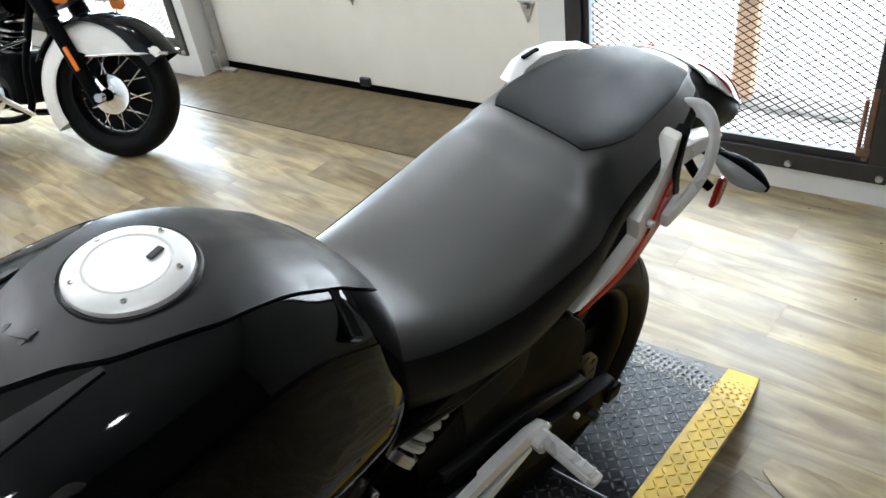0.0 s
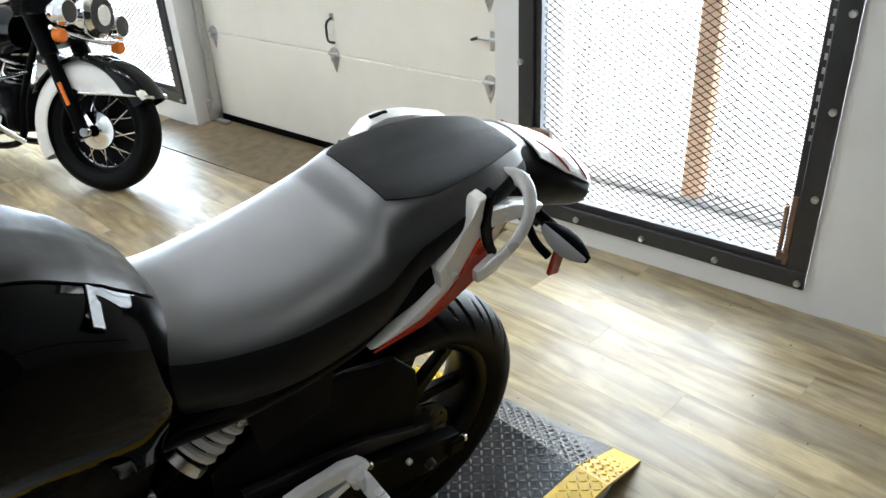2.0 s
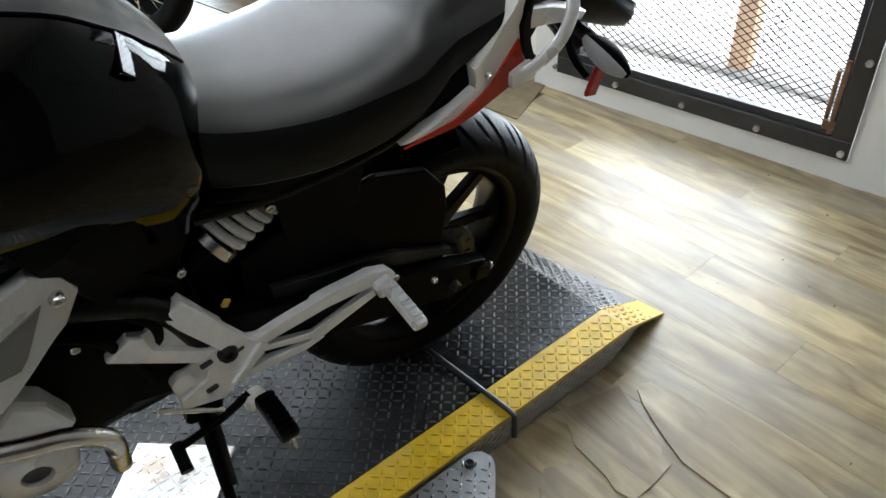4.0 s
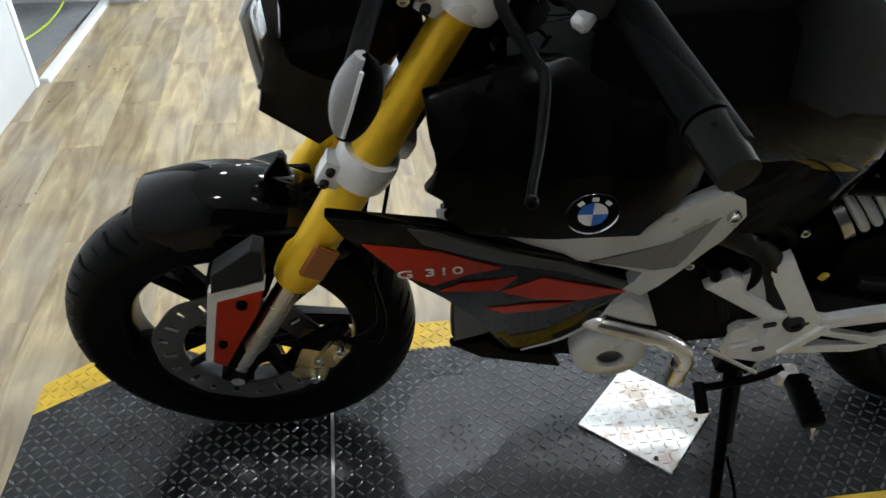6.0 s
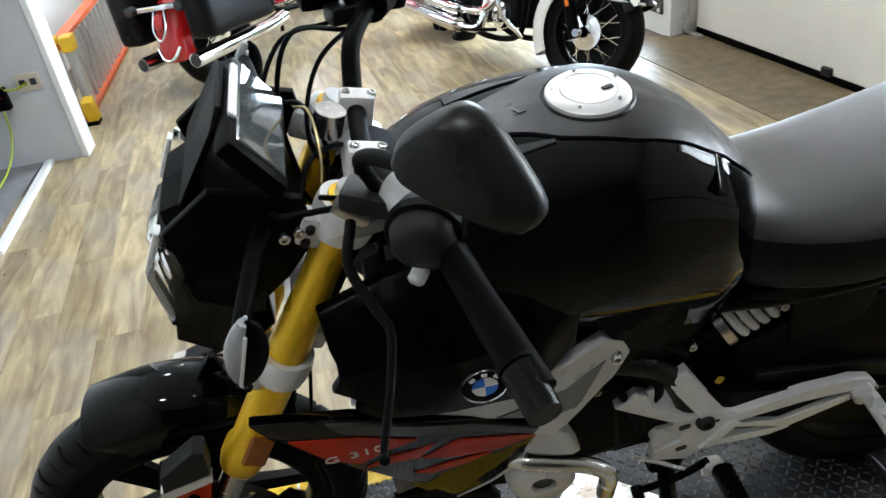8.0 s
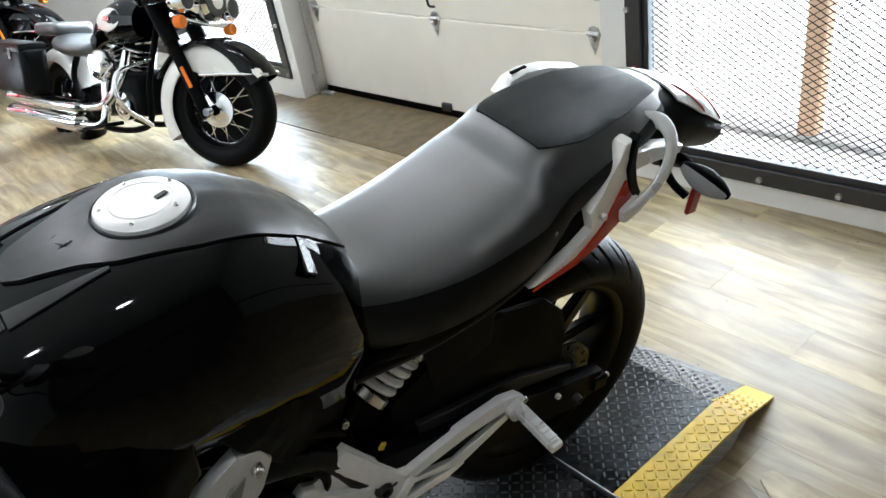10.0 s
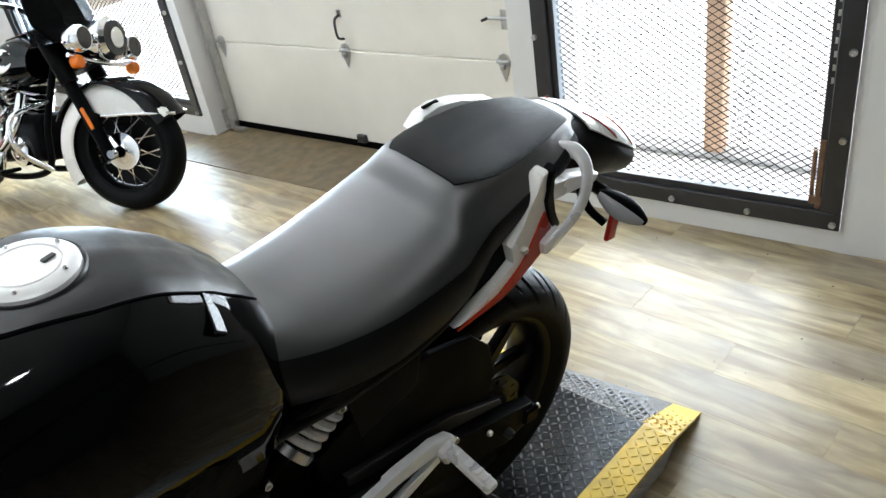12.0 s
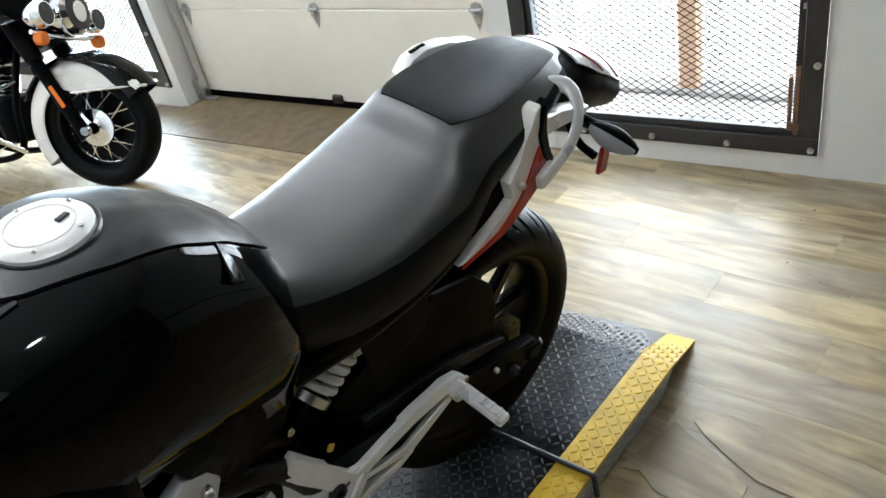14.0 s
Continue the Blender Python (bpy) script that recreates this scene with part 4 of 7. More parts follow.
# forks, clamps, guards
for s in (-1, 1):
    y = 0.012 + s * 0.102
    bm = bmesh.new()
    prof = [(0.0, 0.52, 0.0315), (0.0, 0.535, 0.034), (0.0, 0.56, 0.034), (0.0, 0.572, 0.0285), (0.0, 0.765, 0.0282), (0.0, 0.790, 0.0262), (0.0, 0.86, 0.0232), (0.0, 0.915, 0.0222), (0.0, 0.932, 0.0222), (0.0, 0.936, 0.0275), (0.0, 0.975, 0.0275)]
    rings = []
    for _, z, r in prof:
        p = fork_at(z, y)
        side = Vector((0, 1, 0))
        up = RAKE.cross(side)
        rings.append([p + r * (math.cos(a) * side + math.sin(a) * up) for a in (2 * math.pi * k / 28 for k in range(28))])
    skin(bm, rings)
    leg = part("fork_leg", bm, "gold", bike, "gold anodised upside-down fork leg", True)
    part("slider", T([fork_at(0.56, y), fork_at(0.315, y)], 0.0205, 20), "steel", leg, "polished steel fork slider", True)
    foot = B((0, 0, 0), (0.045, 0.036, 0.10), (0, RAKE_DEG, 0), 0.008, 2)
    part("fork_foot", foot, "plastic", leg, "black cast fork foot", True, Matrix.Translation(fork_at(0.325, y)))
    part("fork_cap", T([fork_at(0.975, y), fork_at(0.986, y)], 0.021, 20), "silver", leg, "silver fork cap", True)
    part("reflector", B((0, 0, 0), (0.034, 0.010, 0.062), (0, RAKE_DEG, 0), 0.003, 1), "bronze_refl", leg, "brown amber side reflector", False, Matrix.Translation(fork_at(0.583, y + s * 0.035, -0.008)))
    o = s * 0.012
    side_y = 0.012 + s * 0.125
    red = [(0.044, 0.510), (0.008, 0.366), (0.026, 0.352), (0.096, 0.480), (0.112, 0.530)]
    guard = part("fork_guard", SL(red, side_y, side_y + o, 0.003), "red", leg, "red and white fork guard with grey upper cover", False)
    part("stripe", SL([(0.036, 0.530), (-0.002, 0.372), (0.010, 0.362), (0.046, 0.510), (0.113, 0.530), (0.117, 0.548), (0.060, 0.534)], side_y - o * 0.4, side_y + o * 0.9, 0.002), "white_p", guard, "white stripe", False)
    low = 0.0 if s < 0 else -0.045
    part("guard_cover", SL([(0.040, 0.528), (0.048, 0.566 + low), (0.108, 0.612 + low * 1.5), (0.122, 0.606 + low * 1.5), (0.116, 0.552)], side_y - o * 1.6, side_y + o * 1.1, 0.004), "plastic_grey", guard, "grey plastic cover", False)
    part("guard_back", SL([(0.030, 0.53), (0.005, 0.38), (0.035, 0.365), (0.09, 0.54)], side_y - o * 4.0, side_y - o * 0.3, 0.004), "plastic", guard, "", False)
    bolt("guard_bolt", (0.078, side_y + o, 0.505), (0, s, 0), 0.008, guard, "plastic")
    bolt("guard_bolt", (0.034, side_y + o, 0.415), (0, s, 0), 0.007, guard, "plastic")


def clamp(name, z, h, ahead, label):
    bm = bmesh.new()
    for s in (-1, 1):
        p = fork_at(z, 0.012 + s * 0.102)
        ring = L([(0.028, -h / 2), (0.037, -h / 2), (0.039, -h / 4), (0.039, h / 4), (0.037, h / 2), (0.028, h / 2)], 30, "z", closed=True)
        ring.transform(Matrix.Translation(p) @ pose(0, 0, 0, 0, RAKE_DEG, 0))
        me = bpy.data.meshes.new("tmp")
        ring.to_mesh(me)
        ring.free()
        bm.from_mesh(me)
        bpy.data.meshes.remove(me)
        box(bm, fork_at(z, 0.012 + s * 0.112, 0.040), (0.030, 0.030, h * 0.92), (0, RAKE_DEG, 0), 0.006, 2)
    box(bm, fork_at(z, 0.012, -0.035), (0.055, 0.15, h * 0.8), (0, RAKE_DEG, 0), 0.010, 2)
    ob = part(name, bm, "silver", bike, label, True)
    for s in (-1, 1):
        for k in (-1, 1):
            q = fork_at(z + k * h * 0.2, 0.012 + s * 0.128, 0.044)
            bolt("pinch_bolt", q, (-0.2, s, 0), 0.0058, ob, "plastic_grey", "dark socket bolt")
    return ob


lower_clamp = clamp("lower_fork_clamp", 0.725, 0.044, 0, "silver cast lower fork clamp")
upper_clamp = clamp("upper_fork_clamp", 0.952, 0.044, 0, "silver cast upper fork clamp")

# mudguard
bm = bmesh.new()
rings = []
for k in range(41):
    f = k / 40
    a = radians(108.5 - 61 * f)
    end = min(1.0, 4.0 * f + 0.45) * min(1.0, 5.0 * (1 - f) + 0.5)
    r0 = 0.316 + 0.012 * math.sin(math.pi * f)
    hw = 0.070 * (0.72 + 0.28 * end)
    drop = 0.078 * end
    sect = []
    for j in range(25):
        b = math.pi * j / 24
        y = hw * math.cos(b)
        h = r0 - drop * (1 - math.sin(b) ** 0.72)
        sect.append((h, y))
    inner = [(h - 0.004, y * 0.95) for h, y in reversed(sect)]
    rings.append([(0.03 + h * math.cos(a), 0.012 + y, 0.301 + h * math.sin(a)) for h, y in sect + inner])
skin(bm, rings)
fender = part("front_mudguard", bm, "gloss", bike, "gloss black front mudguard", True)
part("mudguard_fin", SL([(0.112, 0.618), (0.150, 0.620), (0.146, 0.652), (0.138, 0.656)], 0.006, 0.018, 0.002), "plastic", fender)
for s in (-1, 1):
    part("mudguard_stay", SL([(0.055, 0.575), (0.165, 0.575), (0.178, 0.515), (0.140, 0.500)], 0.012 + s * 0.074, 0.012 + s * 0.064, 0.002), "plastic", fender, "black mudguard stay")

# caliper and hoses
cal = part("brake_caliper", B((0.150, -0.072, 0.300), (0.060, 0.046, 0.085), (0, 20, 0), 0.010, 2), "brass", bike, "gold brake caliper with steel pistons", True)
part("caliper_bridge", B((0.185, -0.078, 0.335), (0.036, 0.050, 0.060), (0, 35, 0), 0.008, 2), "brass", cal, "", True)
part("caliper_bracket", SL([(0.10, 0.31), (0.135, 0.36), (0.20, 0.41), (0.215, 0.39), (0.17, 0.32), (0.12, 0.27)], -0.092, -0.080, 0.003), "plastic", cal)
for p in ((0.150, -0.098, 0.275), (0.163, -0.098, 0.322), (0.198, -0.102, 0.352)):
    bolt("caliper_bolt", p, (0, -1, 0), 0.009, cal, "steel")
part("brake_pipe", T([(0.190, -0.085, 0.375), (0.225, -0.10, 0.365), (0.262, -0.12, 0.40), (0.272, -0.12, 0.47), (0.250, -0.09, 0.58), (0.275, -0.06, 0.70), (0.33, -0.03, 0.80)], 0.0038, 8, 40), "plastic", cal, "black brake hose", True)
part("sensor_wire", T([(0.06, -0.075, 0.29), (0.13, -0.09, 0.335), (0.21, -0.085, 0.355), (0.255, -0.105, 0.42), (0.262, -0.10, 0.52), (0.30, -0.05, 0.72)], 0.0028, 6, 40), "plastic", cal, "", True)

# headlight, nose and screen
def nose_ring(x, w, zt, zb, zm):
    return [(x, 0, zt), (x, w * 0.55, zt - 0.004), (x + 0.012, w, zm), (x + 0.02, w * 0.82, zb + (zm - zb) * 0.35), (x + 0.01, w * 0.35, zb), (x, 0, zb - 0.006), (x + 0.01, -w * 0.35, zb), (x + 0.02, -w * 0.82, zb + (zm - zb) * 0.35), (x + 0.012, -w, zm), (x, -w * 0.55, zt - 0.004)]


bm = bmesh.new()
skin(bm, [nose_ring(0.150, 0.085, 0.955, 0.800, 0.880), nose_ring(0.165, 0.108, 0.985, 0.785, 0.890), nose_ring(0.215, 0.122, 1.005, 0.800, 0.905), nose_ring(0.270, 0.112, 0.995, 0.850, 0.925), nose_ring(0.300, 0.085, 0.980, 0.880, 0.930)])
head = part("headlight", bm, "plastic", bike, "angular black headlight housing with clear lens")
bm = bmesh.new()
skin(bm, [nose_ring(0.128, 0.060, 0.930, 0.825, 0.875), nose_ring(0.140, 0.088, 0.948, 0.812, 0.880), nose_ring(0.156, 0.094, 0.955, 0.806, 0.882)])
part("lens", bm, "glass", head, "clear headlight lens", True)
part("reflector_bowl", L([(0.0, 0.0), (0.030, 0.004), (0.045, 0.014), (0.050, 0.022)], 32, "x"), "chrome", head, "chrome reflector bowl", True, pose(0.141, 0, 0.878))
for s in (-1, 1):
    part("side_lens", SL([(0.137, 0.930), (0.166, 0.975), (0.180, 0.960), (0.172, 0.900), (0.158, 0.840), (0.140, 0.850)], 0.012 + s * 0.090, 0.012 + s * 0.124, 0.006), "glass", head, "clear wraparound lens edge")
    part("light_strip", SL([(0.132, 0.925), (0.160, 0.978), (0.166, 0.975), (0.140, 0.922), (0.150, 0.845), (0.143, 0.842)], 0.012 + s * 0.086, 0.012 + s * 0.106, 0.003), "silver", head, "silver headlight edge trim")
    part("nose_side", SL([(0.172, 0.985), (0.235, 1.030), (0.330, 1.000), (0.335, 0.955), (0.250, 0.905), (0.180, 0.925)], 0.012 + s * 0.108, 0.012 + s * 0.122, 0.004), "plastic", head, "black nose side panel")
    part("chin", SL([(0.134, 0.816), (0.158, 0.905), (0.262, 0.890), (0.256, 0.810), (0.196, 0.764)], 0.012 + s * 0.060, 0.012 + s * 0.116, 0.006), "gloss", head, "gloss black chin panel")
    for q in ((0.300, 0.952), (0.318, 0.956)):
        bolt("bracket_bolt", (q[0], 0.012 + s * 0.122, q[1]), (0, s, 0), 0.0075, head, "steel")
screen = part("fly_screen", SL([(-0.085, 0.0), (0.085, 0.0), (0.080, 0.105), (0.05, 0.120), (-0.05, 0.120), (-0.080, 0.105)], -0.004, 0.004, 0.002), "plastic", bike, "small dark fly screen", False, pose(0.212, 0.012, 0.990, 35, 0, 90))
for ob in [head, *head.children]:
    ob.data.transform(Matrix.Translation((0.018, 0, 0)))
DASH = pose(0.306, -0.016, 1.046, -32, 0, 90)
dash = part("instrument", B((0, 0, 0), (0.190, 0.026, 0.088), (0, 0, 0), 0.010, 2), "plastic", bike, "rectangular digital instrument with grey display", True, DASH)
part("display", B((0, -0.0140, 0.0), (0.165, 0.004, 0.070), (0, 0, 0), 0.002, 1), "lcd", dash, "grey display glass", False, DASH)
part("bezel", B((0.01, -0.0135, 0.041), (0.110, 0.007, 0.010), (0, 0, 0), 0.002, 1), "silver", dash, "silver edge trim", False, DASH)

# turn signals
def signal(at, s, back, parent_label):
    """A leaf-shaped turn signal on a short arm; back is 1 for the rear pair."""
    bm = bmesh.new()
    rings = []
    for k in range(13):
        f = k / 12
        wv = math.sin(math.pi * min(1, 0.06 + 0.94 * f)) ** (0.7 if back else 0.5)
        rings.append([((0.022 if back else 0.026) * wv * math.cos(a) * (1.1 if math.cos(a) > 0 else 0.8), 0.017 * wv * math.sin(a), (0.098 if back else 0.115) * (f - 0.5)) for a in (2 * math.pi * j / 16 for j in range(16))])
    skin(bm, rings)
    at = at if back else at @ Matrix.Scale(0.78, 4)
    ob = part("turn_signal", bm, "plastic", bike, parent_label, True, at)
    bm = bmesh.new()
    rings = []
    for k in range(11):
        f = k / 10
        wv = math.sin(math.pi * (0.08 + 0.84 * f)) ** (0.7 if back else 0.5)
        rings.append([((-0.012 if back else -0.004) * wv - (0.014 if back else 0.023) * wv * max(0, math.cos(a)), (0.0155 if back else 0.0190) * wv * math.sin(a), (0.088 if back else 0.105) * (f - 0.5)) for a in (2 * math.pi * j / 14 for j in range(14))])
    skin(bm, rings)
    part("signal_lens", bm, "signal_lens", ob, "grey signal lens", True, at)
    if not back:
        for k in (-1, 1):
            part("lens_edge", T([(-0.003, k * 0.0175, -0.044), (-0.003, k * 0.0205, 0.0), (-0.003, k * 0.0175, 0.044)], 0.0024, 8, 12), "silver", ob, "pale lens edge", True, at)
    return ob


for s in (-1, 1):
    sg = signal(pose(0.276, 0.012 + s * 0.285, 0.955, 0, 18, 0), s, 0, "black leaf-shaped front turn signal")
    part("signal_arm", T([(0.276, 0.012 + s * 0.27, 0.975), (0.292, 0.012 + s * 0.18, 0.985), (0.300, 0.012 + s * 0.10, 0.965)], 0.009, 10, 12), "plastic", sg, "", True)

# handlebar and controls
bar_pts = [(0.525, 0.44, 1.028), (0.500, 0.35, 1.042), (0.470, 0.255, 1.057), (0.430, 0.145, 1.050), (0.422, 0.095, 1.012), (0.424, 0.05, 0.998)]
full = bar_pts + [(x, -y, z) for x, y, z in reversed(bar_pts)]
bar = part("handlebar", T([(x, y + 0.0, z) for x, y, z in full], 0.0125, 14, 90), "plastic", bike, "black tubular handlebar", True)
for s in (-1, 1):
    e0, e1 = Vector((0.484, s * 0.285, 1.044)), Vector((0.511, s * 0.412, 1.030))
    ax = (e1 - e0).normalized()
    grip = part("grip", T([e0, e1], 0.0158, 20), "grip", bar, "dark rubber grip", True)
    part("grip_ring", T([e1, e1 + ax * 0.005], 0.0178, 20), "plastic", grip, "", True)
    part("bar_end", T([e1 + ax * 0.007, e1 + ax * 0.014, e1 + ax * 0.042, e1 + ax * 0.050], [0.0165, 0.0145], 18), "bar_end", bar, "black bar-end weight", True)
    sw = part("switch_housing", B((0.478, s * 0.262, 1.056), (0.052, 0.052, 0.050), (0, 10, s * 18), 0.012, 2), "plastic", bar, "black switch cluster", True)
    part("switch", B((0.500, s * 0.262, 1.066), (0.014, 0.020, 0.012), (0, 10, s * 18), 0.003, 1), "plastic_grey", sw)
    part("housing_clamp", T([(0.470, s * 0.240, 1.060), (0.455, s * 0.205, 1.063)], 0.027, 18), "silver_grey" if s < 0 else "plastic", sw, "", True)
    if s < 0:
        cap_at = pose(0.466, -0.268, 1.060, 0, 10, -18)
        part("switch_cap", L([(0.0, -0.032), (0.018, -0.031), (0.029, -0.022), (0.034, -0.004), (0.034, 0.010), (0.029, 0.024), (0.016, 0.031), (0.0, 0.032)], 28), "plastic_grey", sw, "dark switch cap", True, cap_at)
        part("switch_ring", L([(0.0345, -0.010), (0.037, -0.008), (0.037, 0.002), (0.0345, 0.004)], 28, closed=True), "plastic", sw, "", True, cap_at)
        part("switch_lever", B((0.452, -0.298, 1.036), (0.016, 0.022, 0.012), (0, 20, -30), 0.004, 1), "silver_grey", sw, "pale switch tab", True)
        part("cable_adjuster", T([(0.388, -0.196, 1.052), (0.412, -0.200, 1.030), (0.420, -0.201, 1.022)], 0.0095, 12), "steel", bar, "steel cable adjuster", True)
        part("perch_arm", T([(0.400, -0.200, 1.020), (0.440, -0.205, 1.030), (0.470, -0.212, 1.045)], 0.010, 10, 12), "disc_steel", bar, "dark cast lever arm", True)
    part("lever_perch", B((0.425, s * 0.205, 1.058), (0.060, 0.034, 0.024), (0, 8, s * 25), 0.006, 2), "plastic_grey", bar, "dark grey lever perch", True)
    lv = [(0.400, s * 0.225, 1.050), (0.392, s * 0.275, 1.040), (0.410, s * 0.320, 1.024), (0.418, s * 0.345, 1.020), (0.410, s * 0.395, 1.012), (0.398, s * 0.442, 1.005), (0.396, s * 0.452, 1.004)]
    lever = part("lever", T(lv, [0.0056, 0.0030], 10, 30), "plastic", bar, "black hand lever", True)
    part("lever_ball", L([(0.0048 * math.sin(a), 0.0048 * math.cos(a)) for a in (math.pi * k / 10 for k in range(11))], 16), "plastic", lever, "", True, pose(0.396, s * 0.455, 1.003))
    hold = part("bar_clamp", B((0.422, s * 0.060, 0.990), (0.046, 0.028, 0.060), (0, RAKE_DEG * 0.5, 0), 0.007, 2), "silver", bar, "silver handlebar clamp", True)
    for k in (-1, 1):
        bolt("clamp_bolt", Vector((0.430 + k * 0.015, s * 0.060, 1.016 - k * 0.004)), RAKE, 0.0062, hold, "steel", "steel socket bolt")
    # mirrors
    st = part("mirror_stalk", T([(0.430, s * 0.205, 1.070), (0.420, s * 0.215, 1.110), (0.440, s * 0.290, 1.160), (0.480, s * 0.375, 1.190)], 0.0075, 10, 24), "plastic", bar, "black mirror stalk", True)
    rim = spline([(-0.070, -0.004), (-0.060, 0.022), (-0.020, 0.051), (0.004, 0.052), (0.034, 0.029), (0.072, -0.022), (0.062, -0.048), (0.034, -0.054), (-0.050, -0.028), (-0.070, -0.004)], 46)[:-1]
    levels = ((0.94, 0.0, 0, 0), (1.0, 0.004, 0, 0), (1.0, 0.014, 0, 0), (0.95, 0.024, -0.002, 0.0), (0.72, 0.036, -0.012, -0.001), (0.66, 0.038, -0.014, -0.001), (0.30, 0.0405, -0.016, -0.002), (0.02, 0.041, -0.016, -0.002))
    shell_bm = skin(bmesh.new(), [[(0.78 * (p.x * k + dx), 0.78 * (p.y * k + dy), 0.8 * d) for p in rim] for k, d, dx, dy in levels])
    along, out = Vector((0.84, s * 0.54, 0.0)).normalized(), Vector((-0.50, s * 0.80, 0.33)).normalized()
    out = (out - along * out.dot(along)).normalized()
    rise = out.cross(along) if s < 0 else along.cross(out)
    at = Matrix((along, rise, out)).transposed().to_4x4()
    at.translation = Vector((0.492, s * 0.372, 1.200)) - out * 0.012
    shell = part("mirror", shell_bm, "mirror_shell", bar, "dark grey angular mirror shell", True, at)
    part("mirror_glass", skin(bmesh.new(), [[(0.78 * p.x * k, 0.78 * p.y * k, d) for p in rim] for k, d in ((0.90, 0.001), (0.90, -0.001))]), "chrome", shell, "mirror glass", False, at)
part("brake_reservoir", B((0.385, 0.235, 1.085), (0.055, 0.060, 0.042), (0, 6, 15), 0.008, 2), "plastic", bar, "black brake fluid reservoir", True)
part("reservoir_lid", B((0.383, 0.235, 1.110), (0.050, 0.054, 0.008), (0, 6, 15), 0.003, 1), "plastic_grey", bar, "", True)
for i, (a, b, c, d) in enumerate((
    ((0.40, -0.20, 1.05), (0.33, -0.16, 1.02), (0.31, -0.06, 0.95), (0.36, -0.02, 0.86)),
    ((0.40, 0.20, 1.05), (0.33, 0.16, 1.05), (0.30, 0.07, 0.98), (0.35, 0.03, 0.87)),
    ((0.46, -0.22, 1.05), (0.38, -0.13, 1.01), (0.37, -0.06, 0.95), (0.42, -0.04, 0.87)),
    ((0.46, 0.22, 1.05), (0.38, 0.13, 1.03), (0.36, 0.05, 0.96), (0.42, 0.03, 0.88)),
    ((0.35, 0.05, 1.02), (0.37, 0.0, 1.04), (0.375, -0.05, 1.01), (0.36, -0.08, 0.95)),
    ((0.34, -0.12, 0.99), (0.36, -0.06, 1.01), (0.385, -0.02, 1.00), (0.40, 0.04, 0.96)),
    ((0.33, 0.10, 1.00), (0.36, 0.05, 1.02), (0.38, 0.01, 0.99), (0.37, -0.04, 0.93)),
    ((0.42, 0.17, 1.05), (0.36, 0.10, 1.09), (0.33, 0.06, 1.02), (0.34, 0.02, 0.92)))):
    part("control_cable", T([a, b, c, d], 0.0034 if i != 4 else 0.0018, 8, 24), "plastic" if i != 4 else "brass", bar, "", True)
for ob in (bar, *bar.children_recursive):
    for v in ob.data.vertices:
        v.co.x += 0.09 * max(0.0, v.co.y - 0.05)
part("ignition_lock", T([(0.385, 0.012, 1.0), (0.395, 0.012, 1.03)], 0.019, 18), "steel", bike, "ignition lock with steel rim", True)
part("steering_stem", T([fork_at(0.69, 0.012, -0.045), fork_at(0.975, 0.012, -0.045)], 0.032, 20), "plastic", bike, "", True)

# ---- tank ----
TANK = [
    (0.425, [(0, 0.922), (0.050, 0.919), (0.090, 0.904), (0.112, 0.870), (0.120, 0.800), (0.090, 0.740)]),
    (0.460, [(0, 0.948), (0.060, 0.945), (0.106, 0.928), (0.130, 0.888), (0.142, 0.802), (0.102, 0.732)]),
    (0.510, [(0, 0.972), (0.070, 0.968), (0.118, 0.949), (0.146, 0.906), (0.164, 0.812), (0.122, 0.725)]),
    (0.580, [(0, 0.986), (0.078, 0.981), (0.126, 0.961), (0.157, 0.914), (0.180, 0.815), (0.145, 0.720)]),
    (0.650, [(0, 0.992), (0.080, 0.986), (0.128, 0.965), (0.160, 0.916), (0.184, 0.818), (0.145, 0.715)]),
    (0.730, [(0, 0.990), (0.080, 0.983), (0.126, 0.959), (0.156, 0.906), (0.180, 0.805), (0.140, 0.702)]),
    (0.800, [(0, 0.968), (0.072, 0.960), (0.114, 0.934), (0.141, 0.879), (0.161, 0.780), (0.132, 0.680)]),
    (0.862, [(0, 0.930), (0.064, 0.921), (0.103, 0.895), (0.127, 0.840), (0.141, 0.752), (0.118, 0.660)]),
    (0.895, [(0, 0.898), (0.058, 0.890), (0.092, 0.866), (0.113, 0.816), (0.125, 0.740), (0.104, 0.660)]),
    (0.915, [(0, 0.874), (0.050, 0.867), (0.080, 0.846), (0.098, 0.800), (0.108, 0.732), (0.090, 0.660)]),
    (0.928, [(0, 0.852), (0.038, 0.847), (0.062, 0.830), (0.076, 0.790), (0.084, 0.728), (0.070, 0.660)]),
    (0.934, [(0, 0.838), (0.022, 0.834), (0.036, 0.822), (0.044, 0.788), (0.048, 0.728), (0.040, 0.660)]),
]


def half_section(stations, x):
    xs = [s[0] for s in stations]
    k = max(0, min(len(xs) - 2, sum(1 for v in xs if v <= x) - 1))
    f = (x - xs[k]) / (xs[k + 1] - xs[k])
    get = lambda i: stations[max(0, min(len(xs) - 1, i))][1]
    out = []
    for a, b, c, d in zip(get(k - 1), get(k), get(k + 1), get(k + 2)):
        p = []
        for i in (0, 1):
            a0, b0, c0, d0 = a[i], b[i], c[i], d[i]
            p.append(0.5 * (2 * b0 + (c0 - a0) * f + (2 * a0 - 5 * b0 + 4 * c0 - d0) * f * f + (3 * b0 - a0 - 3 * c0 + d0) * f ** 3))
        out.append(Vector((x, p[0], p[1])))
    return out


